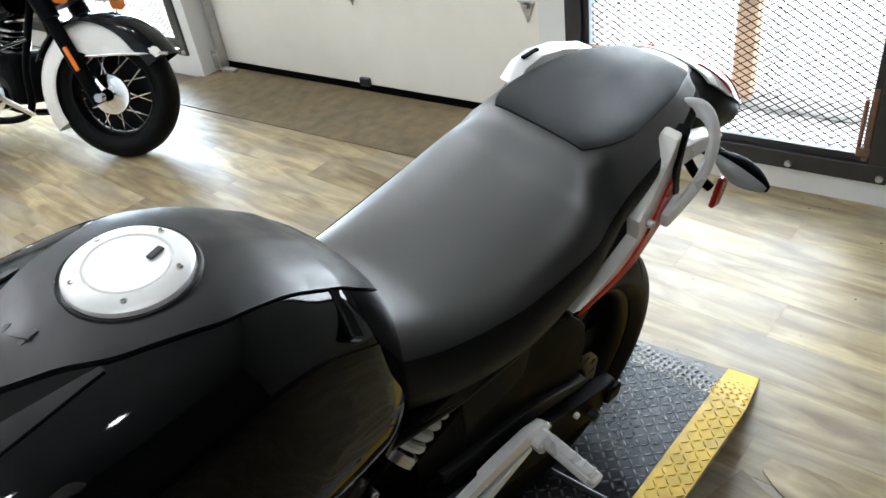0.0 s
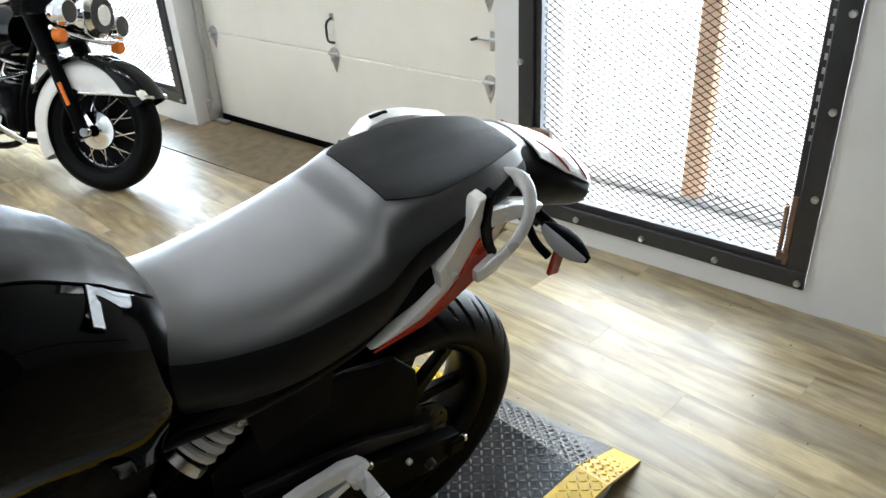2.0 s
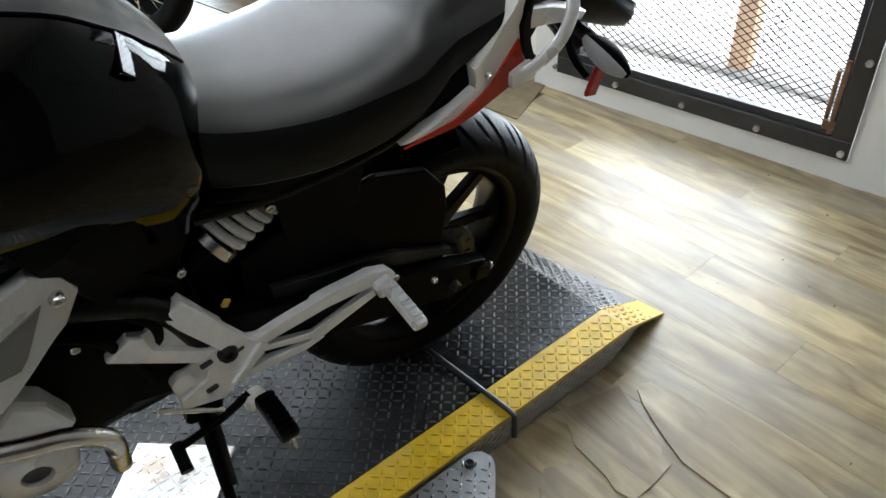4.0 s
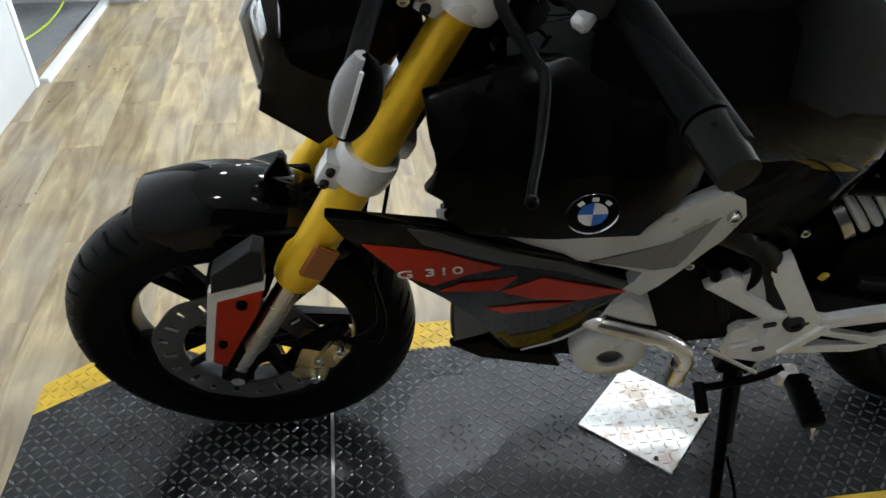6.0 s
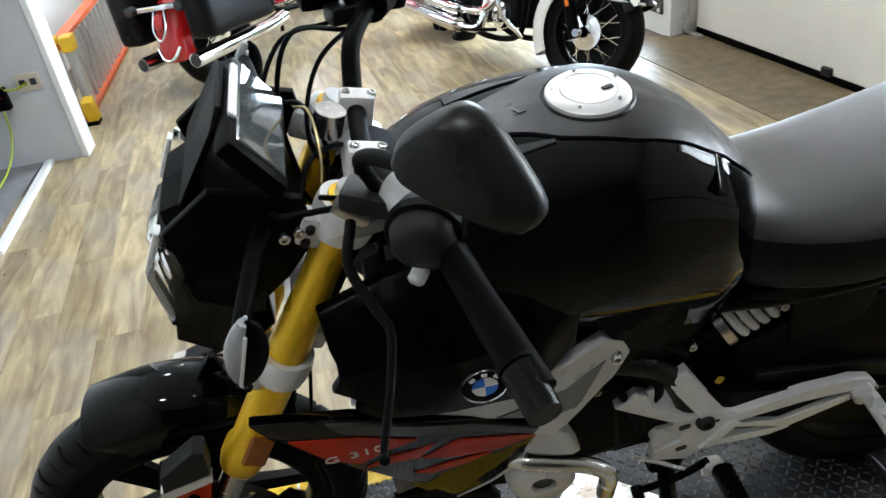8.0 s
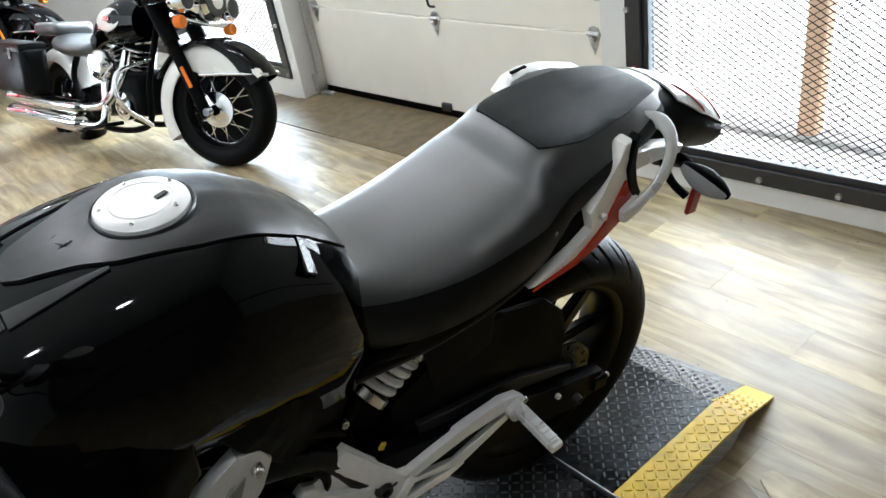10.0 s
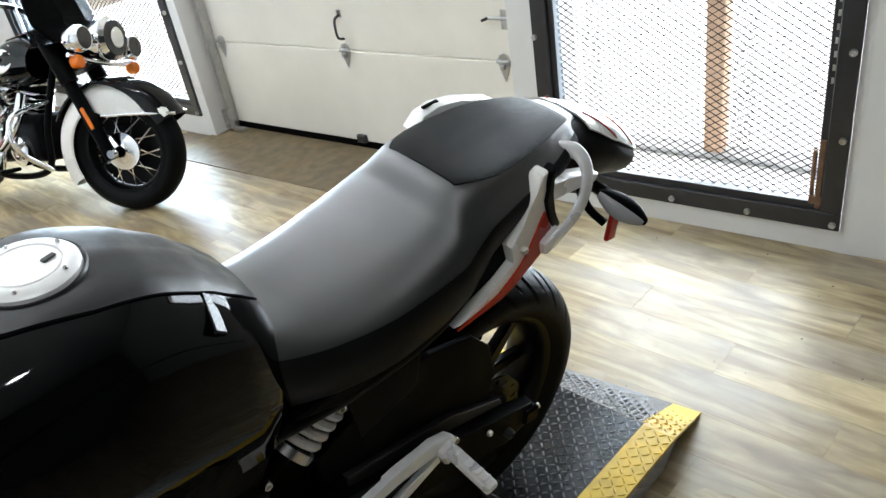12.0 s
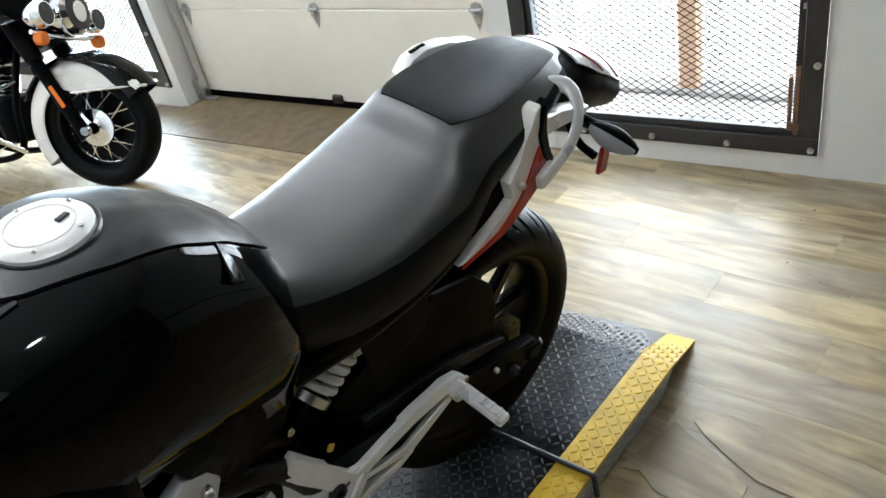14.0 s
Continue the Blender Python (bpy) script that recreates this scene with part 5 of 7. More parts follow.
def body(stations, nx, nr, y0=0.0):
    """A smooth mirrored shell through half sections."""
    bm = bmesh.new()
    rings = []
    x0, x1 = stations[0][0], stations[-1][0]
    for i in range(nx):
        prof = spline(half_section(stations, x0 + (x1 - x0) * i / (nx - 1)), nr)
        rings.append([p + Vector((0, y0, 0)) for p in prof] + [Vector((p.x, y0 - p.y, p.z)) for p in reversed(prof[1:])])
    return skin(bm, rings)


def patch(stations, x0, x1, u0, u1, lift, nx, nu, sides=(1, -1), narrow=None, y0=0.0, thick=0.004):
    """A panel laid on a body: from x0 to x1, and from u0 to u1 of its half section."""
    bm = bmesh.new()
    for s in sides:
        top, low = [], []
        for i in range(nx):
            f = i / (nx - 1)
            prof = spline(half_section(stations, x0 + (x1 - x0) * f), 61)
            a, b = narrow(f) if narrow else (u0, u1)
            row, under = [], []
            for j in range(nu):
                k = (a + (b - a) * j / (nu - 1)) * 60
                i0 = min(59, int(k))
                p = prof[i0].lerp(prof[i0 + 1], k - i0)
                t = (prof[i0 + 1] - prof[i0]).normalized()
                nrm = Vector((0, t.z * -1, t.y)) if t.y >= 0 else Vector((0, -t.z, t.y))
                q = p + nrm * lift
                w = p + nrm * (lift - thick)
                if a == 0 and j == 0:
                    q.y = w.y = 0.0
                row.append(Vector((q.x, y0 + s * q.y, q.z)))
                under.append(Vector((w.x, y0 + s * w.y, w.z)))
            top.append(row)
            low.append(under)
        rings = [t + u[::-1] for t, u in zip(top, low)]
        skin(bm, rings)
    bmesh.ops.remove_doubles(bm, verts=bm.verts, dist=1e-5)
    inner_wall = [f for f in bm.faces if all(abs(v.co.y - y0) < 1e-4 for v in f.verts)]
    bmesh.ops.delete(bm, geom=inner_wall, context="FACES")
    return bm


tank = part("fuel_tank", body(TANK, 44, 26), "gloss", bike, "gloss black fuel tank with satin grey centre panel and silver filler cap", True)
tongue = lambda f: (0.0, float(np.interp(f, (0, 0.04, 0.2, 0.283, 0.5, 1), (0.045, 0.075, 0.13, 0.175, 0.235, 0.245))))
part("centre_panel", patch(TANK, 0.548, 0.922, 0, 0.3, 0.0040, 48, 10, narrow=tongue), "satin", tank, "satin dark grey centre panel", True)
part("front_panel", patch(TANK, 0.436, 0.535, 0, 0.3, 0.0015, 16, 10, narrow=lambda f: (0.0, 0.24 - 0.04 * abs(f - 0.5))), "satin", tank, "satin dark grey front panel", True)
for side in (-1, 1):
    part("shoulder_strip", patch(TANK, 0.537, 0.645, 0, 0.3, 0.0025, 16, 6, sides=(side,), narrow=lambda f: (0.155 + 0.02 * f, 0.235 - 0.045 * f)), "satin", tank, "satin strip beside the tongue", True)
for side in (-1, 1):
    part("side_facet", patch(TANK, 0.545, 0.868, 0, 0.3, 0.0055, 30, 12, sides=(side,), thick=0.006, narrow=lambda f: (0.50 + 0.10 * (1 - f) ** 2, 0.63 + 0.24 * (1 - f) ** 0.8)), "gloss", tank, "raised gloss knee facet", True)
for side in (-1, 1):
    at = aim((0.8490, side * 0.0995, 0.9125), (0.66, side * 0.42, 0.62))
    down = at.inverted().to_3x3() @ Vector((-0.020, side * 0.038, -0.025))
    turn = math.degrees(math.atan2(down.y, down.x))
    part("corner_facet", B((0, 0, -0.004), (0.056, 0.019, 0.008), (0, 0, 0), 0.002, 2), "gloss", tank, "gloss facet at the rear corner", False, at @ pose(0, 0, 0, 0, 0, turn))

cap = part("filler_cap", L([(0, 0.011), (0.034, 0.011), (0.035, 0.0085), (0.0355, 0.0085), (0.037, 0.011), (0.049, 0.0095), (0.053, 0.006), (0.054, -0.01)], 56, "z"), "cap_alloy", tank, "bright silver filler cap", True, pose(0.708, 0.0, 0.992, 0, 2, 0))
part("cap_ring", L([(0.054, 0.001), (0.0575, 0.003), (0.059, 0.0), (0.0575, -0.004)], 56, "z"), "satin", cap, "", True, pose(0.708, 0, 0.992, 0, 2, 0))
part("lock_cover", B((0.022, -0.006, 0.0125), (0.016, 0.007, 0.003), (0, 0, 20), 0.001, 1), "ink", cap, "dark lock slot", False, pose(0.708, 0, 0.992, 0, 2, 0))
for k in range(5):
    a = 2 * math.pi * k / 5 + 0.4
    bolt("cap_screw", (0.708 + 0.044 * math.cos(a), 0.044 * math.sin(a), 1.0015), (0, 0, 1), 0.0028, cap, "steel")
bm = bmesh.new()
box(bm, (0.612, -0.002, 0.9925), (0.030, 0.004, 0.003), (0, -8, -62))
box(bm, (0.618, -0.012, 0.993), (0.016, 0.004, 0.003), (0, -8, 10))
box(bm, (0.606, 0.008, 0.9915), (0.018, 0.004, 0.003), (0, -8, 30))
part("tank_mark", bm, "ink", tank, "dark slanted letter-like mark")

# knee panels at the back of the tank, and the side shrouds
SHR = [(0.333, 0.783), (0.352, 0.808), (0.340, 0.835), (0.334, 0.868), (0.420, 0.890), (0.510, 0.905), (0.590, 0.880), (0.645, 0.810), (0.640, 0.755), (0.590, 0.743), (0.572, 0.718), (0.476, 0.719), (0.381, 0.722), (0.354, 0.744), (0.376, 0.757)]
bend = lambda x, z: 0.10 * max(0, 0.46 - x) + 0.60 * max(0, x - 0.58) + 1.0 * max(0, z - 0.815) - 0.05 * max(0, 0.76 - z)
for s in (-1, 1):
    b = (lambda x, z, s=s: -s * bend(x, z))
    sh = part("tank_shroud", SL(SHR, s * 0.205, s * 0.222, 0.005, b), "shroud", bike, "gloss black side shroud with round badge" if s < 0 else "gloss black side shroud", True)
    part("shroud_inner", SL([(0.36, 0.75), (0.42, 0.86), (0.52, 0.88), (0.62, 0.80), (0.60, 0.72), (0.50, 0.71)], s * 0.10, s * 0.206, 0.004, b), "plastic", sh)
    at = aim((0.513, s * 0.2215, 0.758), (0, s, 0.06)) @ Matrix.Diagonal((0.76, 0.76, 1, 1))
    badge = part("badge", L([(0, 0.003), (0.022, 0.003), (0.0225, 0.0045), (0.034, 0.0045), (0.0365, 0.003), (0.037, 0.0)], 48, "z"), "plastic", sh, "round blue and white quartered badge with silver rim", True, at)
    part("badge_rim", L([(0.0355, 0.003), (0.0375, 0.005), (0.039, 0.002), (0.038, -0.001)], 48, "z"), "chrome", badge, "", True, at)
    for k in range(4):
        q = bmesh.new()
        pts = [q.verts.new((0, 0, 0.0045))] + [q.verts.new((0.0215 * math.cos(a), 0.0215 * math.sin(a), 0.0045)) for a in (math.pi / 2 * (k + j / 8) for j in range(9))]
        q.faces.new(pts)
        part("badge_quarter", q, "blue" if k % 2 else "white", badge, "", False, at)
    bm = bmesh.new()
    for k in (-1, 0, 1):
        a = math.pi / 2 + k * 0.75
        box(bm, (0.0285 * math.cos(a), 0.0285 * math.sin(a), 0.0052), (0.009, 0.006, 0.0014), (0, 0, math.degrees(a) - 90))
    part("badge_mark", bm, "white", badge, "", False, at)
    # silver-grey cowl under the shroud
    cb = lambda x, z, s=s: -s * (0.35 * max(0, x - 0.62) + 0.15 * max(0, 0.45 - x))
    cowl = part("side_cowl", SL([(0.346, 0.716), (0.436, 0.716), (0.504, 0.708), (0.580, 0.702), (0.605, 0.728), (0.681, 0.738), (0.713, 0.715), (0.725, 0.682), (0.702, 0.648), (0.645, 0.618), (0.605, 0.580), (0.578, 0.594), (0.606, 0.631), (0.565, 0.640), (0.510, 0.656), (0.438, 0.680)], s * 0.178, s * 0.200, 0.005, cb), "silver_grey", bike, "silver grey side cowl", True)
    # shade on the recessed facet, put into a darker grey overlay
    part("cowl_groove", SL([(0.529, 0.653), (0.633, 0.684), (0.684, 0.698), (0.652, 0.642), (0.640, 0.630), (0.611, 0.634)], s * 0.196, s * 0.2025, 0.001, cb), "cowl_shade", cowl, "recessed cowl facet with its shade in a darker grey")
    bolt("cowl_bolt", (0.700, s * 0.174, 0.695), (0, s, 0), 0.009, cowl, "steel")
    # lower wing with red stripes
    wb = lambda x, z, s=s: -s * (0.10 * max(0, 0.34 - x) + 0.12 * max(0, x - 0.42) + 0.12 * max(0, 0.60 - z))
    wing = part("radiator_wing", SL([(0.222, 0.743), (0.345, 0.733), (0.496, 0.668), (0.597, 0.596), (0.574, 0.562), (0.561, 0.519), (0.517, 0.480), (0.461, 0.463), (0.440, 0.473), (0.391, 0.575), (0.358, 0.612), (0.323, 0.632), (0.287, 0.668), (0.240, 0.711)], s * 0.195, s * 0.214, 0.004, wb), "gloss", bike, "black radiator wing with red stripes and pale lettering", True)
    for q in ([(0.261, 0.704), (0.348, 0.696), (0.421, 0.664), (0.382, 0.655), (0.341, 0.637), (0.303, 0.654)],
              [(0.348, 0.625), (0.375, 0.639), (0.442, 0.644), (0.418, 0.623)],
              [(0.422, 0.619), (0.475, 0.635), (0.590, 0.585), (0.530, 0.578), (0.463, 0.599)],
              [(0.406, 0.588), (0.465, 0.586), (0.519, 0.576), (0.482, 0.568), (0.429, 0.572)]):
        part("stripe", SL(q, s * 0.2135, s * 0.2160, 0.0, wb), "red", wing, "red stripe")
    part("wing_band", SL([(0.313, 0.733), (0.345, 0.728), (0.496, 0.662), (0.595, 0.598), (0.590, 0.586), (0.499, 0.645), (0.348, 0.703), (0.330, 0.709)], s * 0.2125, s * 0.2175, 0.0015, wb), "band_grey", wing, "dark grey upper band")
    # reflection along the lower edge, modelled as a thin pale tube
    lip = [(0.590, 0.588), (0.573, 0.558), (0.561, 0.519), (0.517, 0.480), (0.461, 0.464)]
    part("wing_lip", T([(x, s * 0.213 + wb(x, z), z) for x, z in lip], 0.0022, 8, 24), "silver_grey", wing, "edge highlight made as a pale tube", True)
    text = bpy.data.curves.new("lettering", "FONT")
    text.body, text.size, text.extrude, text.space_character = "G 310", 0.0225, 0.0006, 1.15
    tob = bpy.data.objects.new("lettering", text)
    scene.collection.objects.link(tob)
    bpy.context.view_layer.update()
    me = bpy.data.meshes.new_from_object(tob.evaluated_get(bpy.context.evaluated_depsgraph_get()))
    bpy.data.objects.remove(tob)
    me.transform(Matrix.Diagonal((1.25, 0.8, 1, 1)))
    me.transform((pose(0.298, -0.2165, 0.653, 90, -4, 0)) if s < 0 else (pose(0.370, 0.2165, 0.657, 90, -4, 180)))
    me.materials.append(M["silver_print"])
    lt = new("lettering", me)
    lt.parent = wing
    tagged(lt, "pale silver lettering")
    # radiator side, belly pan
    pan = part("belly_pan", SL([(0.370, 0.505), (0.369, 0.416), (0.412, 0.389), (0.480, 0.364), (0.553, 0.347), (0.600, 0.362), (0.612, 0.470), (0.590, 0.530), (0.470, 0.535), (0.400, 0.548)], s * 0.095, s * 0.136, 0.008, lambda x, z, s=s: s * 0.10 * (z - 0.45)), "plastic", bike, "black belly pan")
    part("pan_panel", SL([(0.372, 0.500), (0.372, 0.424), (0.418, 0.440), (0.440, 0.470), (0.400, 0.520)], s * 0.136, s * 0.146, 0.003), "pan_grey", pan, "grey scoop face")
    part("pan_fin", SL([(0.366, 0.420), (0.420, 0.428), (0.452, 0.392), (0.520, 0.388), (0.535, 0.352), (0.412, 0.386)], s * 0.134, s * 0.150, 0.004), "plastic", pan, "black lower fin")
    # tank knee panel, raised to hide the yellow stripe's reflection in the tank
    part("frame_cover", SL([(0.655, 0.795), (0.740, 0.790), (0.820, 0.778), (0.882, 0.760), (0.885, 0.690), (0.872, 0.640), (0.855, 0.560), (0.800, 0.540), (0.740, 0.620), (0.690, 0.735)], s * 0.140, s * 0.1745, 0.008, lambda x, z, s=s: -s * (0.34 * max(0, x - 0.74) + 0.30 * max(0, 0.74 - z))), "plastic", bike, "black frame cover raised over a tank reflection")
part("radiator", B((0.430, 0.0, 0.590), (0.035, 0.26, 0.200), (0, -18, 0), 0.006, 1), "plastic", bike, "black radiator")

# ---- seat and tail ----
SEAT = [
    (0.858, [(0, 0.872), (0.030, 0.868), (0.055, 0.850), (0.075, 0.818), (0.083, 0.775), (0.078, 0.735)]),
    (0.900, [(0, 0.838), (0.050, 0.834), (0.085, 0.820), (0.108, 0.788), (0.114, 0.750), (0.106, 0.712)]),
    (0.970, [(0, 0.814), (0.060, 0.813), (0.101, 0.804), (0.130, 0.778), (0.139, 0.742), (0.130, 0.706)]),
    (1.060, [(0, 0.813), (0.069, 0.812), (0.114, 0.803), (0.145, 0.777), (0.152, 0.742), (0.142, 0.704)]),
    (1.140, [(0, 0.828), (0.075, 0.826), (0.121, 0.815), (0.149, 0.786), (0.153, 0.748), (0.142, 0.712)]),
    (1.200, [(0, 0.848), (0.079, 0.847), (0.124, 0.830), (0.147, 0.794), (0.149, 0.757), (0.138, 0.726)]),
    (1.230, [(0, 0.881), (0.076, 0.876), (0.116, 0.845), (0.141, 0.810), (0.143, 0.772), (0.133, 0.744)]),
    (1.262, [(0, 0.889), (0.084, 0.884), (0.115, 0.857), (0.137, 0.829), (0.138, 0.798), (0.129, 0.775)]),
    (1.350, [(0, 0.893), (0.083, 0.888), (0.110, 0.867), (0.130, 0.842), (0.131, 0.826), (0.122, 0.811)]),
    (1.430, [(0, 0.894), (0.073, 0.889), (0.097, 0.872), (0.116, 0.854), (0.117, 0.838), (0.110, 0.830)]),
    (1.500, [(0, 0.885), (0.052, 0.881), (0.073, 0.868), (0.089, 0.854), (0.090, 0.840), (0.084, 0.827)]),
    (1.545, [(0, 0.872), (0.036, 0.868), (0.050, 0.858), (0.056, 0.846), (0.057, 0.836), (0.052, 0.829)]),
]
seat = part("seat", body(SEAT, 110, 34), "seat", bike, "black grained vinyl seat with a raised pillion pad", True)
part("pillion_pad", patch(SEAT, 1.243, 1.515, 0, 0.2, 0.0025, 40, 12, narrow=lambda f: (0.0, 0.18 + 0.08 * min(1, f * 4))), "pillion_shade", seat, "grained pillion top with shade in its darker colour", True)
# flank overlays: the shade below the seat's crease is put into the colour
for side in (-1, 1):
    part("seat_side", patch(SEAT, 0.90, 1.52, 0, 1, 0.0010, 70, 14, sides=(side,), narrow=lambda f: (0.55 + 0.04 * f - 0.30 * max(0.0, f - 0.6), 0.985)), "seat_side", seat, "black vinyl seat flank with its shade in the colour", True)
part("seat_base", body([(x, [(y * 0.86, min(z, 0.715 + 0.34 * max(0, x - 1.16)) - 0.004 * i) for i, (y, z) in enumerate(p)]) for x, p in SEAT], 30, 12), "plastic", seat)

for s in (-1, 1):
    tb = lambda x, z, s=s: -s * 0.17 * max(0, x - 1.30)
    panel = part("tail_panel", SL([(1.171, 0.697), (1.262, 0.728), (1.297, 0.748), (1.287, 0.785), (1.335, 0.832), (1.362, 0.872), (1.378, 0.874), (1.366, 0.822), (1.382, 0.785), (1.404, 0.752), (1.385, 0.735), (1.325, 0.722), (1.262, 0.703)], s * 0.120, s * 0.148, 0.005, tb), "white_p", bike, "white and red tail side panel")
    part("red_flash", SL([(1.173, 0.695), (1.260, 0.713), (1.322, 0.750), (1.370, 0.806), (1.396, 0.752), (1.390, 0.738), (1.374, 0.731), (1.325, 0.720), (1.262, 0.701)], s * 0.1475, s * 0.1515, 0.0, tb), "red", panel, "red flash")
    part("black_edge", SL([(1.368, 0.826), (1.380, 0.872), (1.394, 0.876), (1.384, 0.828), (1.398, 0.792), (1.418, 0.758), (1.400, 0.735), (1.388, 0.742), (1.404, 0.752), (1.380, 0.786)], s * 0.132, s * 0.153, 0.004, tb), "plastic", panel, "black trim edge")
    part("side_infill", SL([(0.90, 0.700), (1.00, 0.708), (1.17, 0.712), (1.30, 0.790), (1.42, 0.860), (1.48, 0.850), (1.42, 0.760), (1.30, 0.715), (1.16, 0.680), (0.98, 0.675)], s * 0.085, s * 0.128, 0.004, tb), "plastic", bike, "black plastic side panel")
    bolt("panel_screw", (1.312, s * 0.150, 0.770), (0, s, 0), 0.006, panel, "steel")
    rail = [(1.376, s * 0.146, 0.748), (1.412, s * 0.150, 0.764), (1.448, s * 0.148, 0.790), (1.470, s * 0.138, 0.826), (1.474, s * 0.118, 0.852), (1.462, s * 0.095, 0.862), (1.440, s * 0.075, 0.858)]
    bm = bmesh.new()
    pts = spline(rail, 30)
    rings = []
    for i, p in enumerate(pts):
        t = (pts[min(i + 1, 29)] - pts[max(i - 1, 0)]).normalized()
        u = Vector((0, s, 0))
        u = (u - t * u.dot(t)).normalized()
        v = t.cross(u)
        w = 0.0105 + 0.003 * math.sin(math.pi * i / 29)
        rings.append([p + u * 0.0075 * math.cos(a) + v * w * math.sin(a) for a in (2 * math.pi * k / 12 for k in range(12))])
    skin(bm, rings)
    grab = part("grab_rail", bm, "silver", bike, "silver cast grab rail", True)
    part("rail_root", B((1.382, s * 0.142, 0.748), (0.046, 0.022, 0.026), (0, -12, 0), 0.006, 2), "silver", grab, "", True)
    dz = 0.0 if s > 0 else -0.045
    plate = [(1.322, 0.866), (1.345, 0.886), (1.378, 0.892), (1.430, 0.884), (1.505, 0.858), (1.496, 0.846), (1.420, 0.862), (1.345, 0.862)]
    part("rail_plate", SL([(x, z + dz) for x, z in plate], s * 0.104, s * 0.136, 0.004), "silver", grab, "flat silver rail beside the pad", True)
    part("rail_slot", B((1.372, s * 0.122, 0.8915 + dz), (0.034, 0.007, 0.004), (0, -2, 0), 0.001, 1), "plastic", grab, "dark slot", False)
TAIL = [
    (1.450, [(0.000, 0.884), (0.050, 0.882), (0.078, 0.872), (0.088, 0.850), (0.070, 0.812), (0.040, 0.802)]),
    (1.530, [(0.000, 0.872), (0.050, 0.866), (0.080, 0.846), (0.090, 0.816), (0.070, 0.768), (0.040, 0.758)]),
    (1.630, [(0.000, 0.832), (0.050, 0.824), (0.076, 0.800), (0.084, 0.768), (0.065, 0.726), (0.040, 0.716)]),
    (1.710, [(0.000, 0.776), (0.042, 0.768), (0.062, 0.746), (0.068, 0.722), (0.052, 0.694), (0.030, 0.686)]),
    (1.752, [(0.000, 0.724), (0.022, 0.718), (0.032, 0.706), (0.036, 0.694), (0.030, 0.680), (0.020, 0.676)]),
]
tail = part("tail_unit", body(TAIL, 36, 24), "plastic", bike, "black tail with white top and red marks", True)
part("tail_top", patch(TAIL, 1.555, 1.746, 0, 0.42, 0.006, 24, 12, narrow=lambda f: (0.0, 0.32 + 0.11 * min(1, f * 3))), "white_p", tail, "white tail cover", True)
for k, side in ((0, -1), (1, -1), (0, 1), (1, 1)):
    part("red_mark", patch(TAIL, 1.575 + 0.070 * k, 1.622 + 0.070 * k, 0, 0.5, 0.0085, 12, 6, sides=(side,), narrow=lambda f: (0.14 + 0.22 * f, 0.15 + 0.25 * f)), "red", tail, "red arrow mark", True)
part("tail_light", B((1.744, 0, 0.692), (0.020, 0.060, 0.024), (0, 20, 0), 0.006, 2), "red_lens", tail, "red tail light", True)
part("seat_lock", T([(1.500, -0.078, 0.838), (1.508, -0.092, 0.834)], 0.009, 14), "steel", tail, "", True)

# plate holder, rear signals, reflector
holder = part("plate_holder", T([(1.52, 0, 0.790), (1.57, 0, 0.735), (1.60, 0, 0.705), (1.63, 0, 0.670)], 0.020, 10, 16), "plastic", bike, "black plate holder arm", True)
part("holder_bracket", SL([(1.50, 0.785), (1.56, 0.790), (1.62, 0.730), (1.66, 0.660), (1.635, 0.650), (1.58, 0.705)], -0.026, 0.026, 0.005), "plastic", holder)
for s in (-1, 1):
    sg = signal(pose(1.538, s * 0.165, 0.746) @ pose(0, 0, 0, 0, 0, 0) @ Matrix.Rotation(radians(s * 62), 4, "X") @ Matrix.Rotation(radians(-20), 4, "Y"), s, 1, "black leaf-shaped rear turn signal")
    part("signal_arm", T([(1.545, s * 0.130, 0.750), (1.565, s * 0.080, 0.738), (1.585, s * 0.02, 0.728)], 0.011, 10, 10), "plastic", sg, "", True)
    part("reflector_arm", T([(1.565, s * 0.05, 0.722), (1.560, s * 0.085, 0.690), (1.570, s * 0.115, 0.668)], 0.008, 8, 10), "plastic", holder, "", True)
    part("side_reflector", B((1.575, s * 0.128, 0.665), (0.026, 0.010, 0.055), (0, 10, 0), 0.003, 1), "red_lens", holder, "red side reflector")

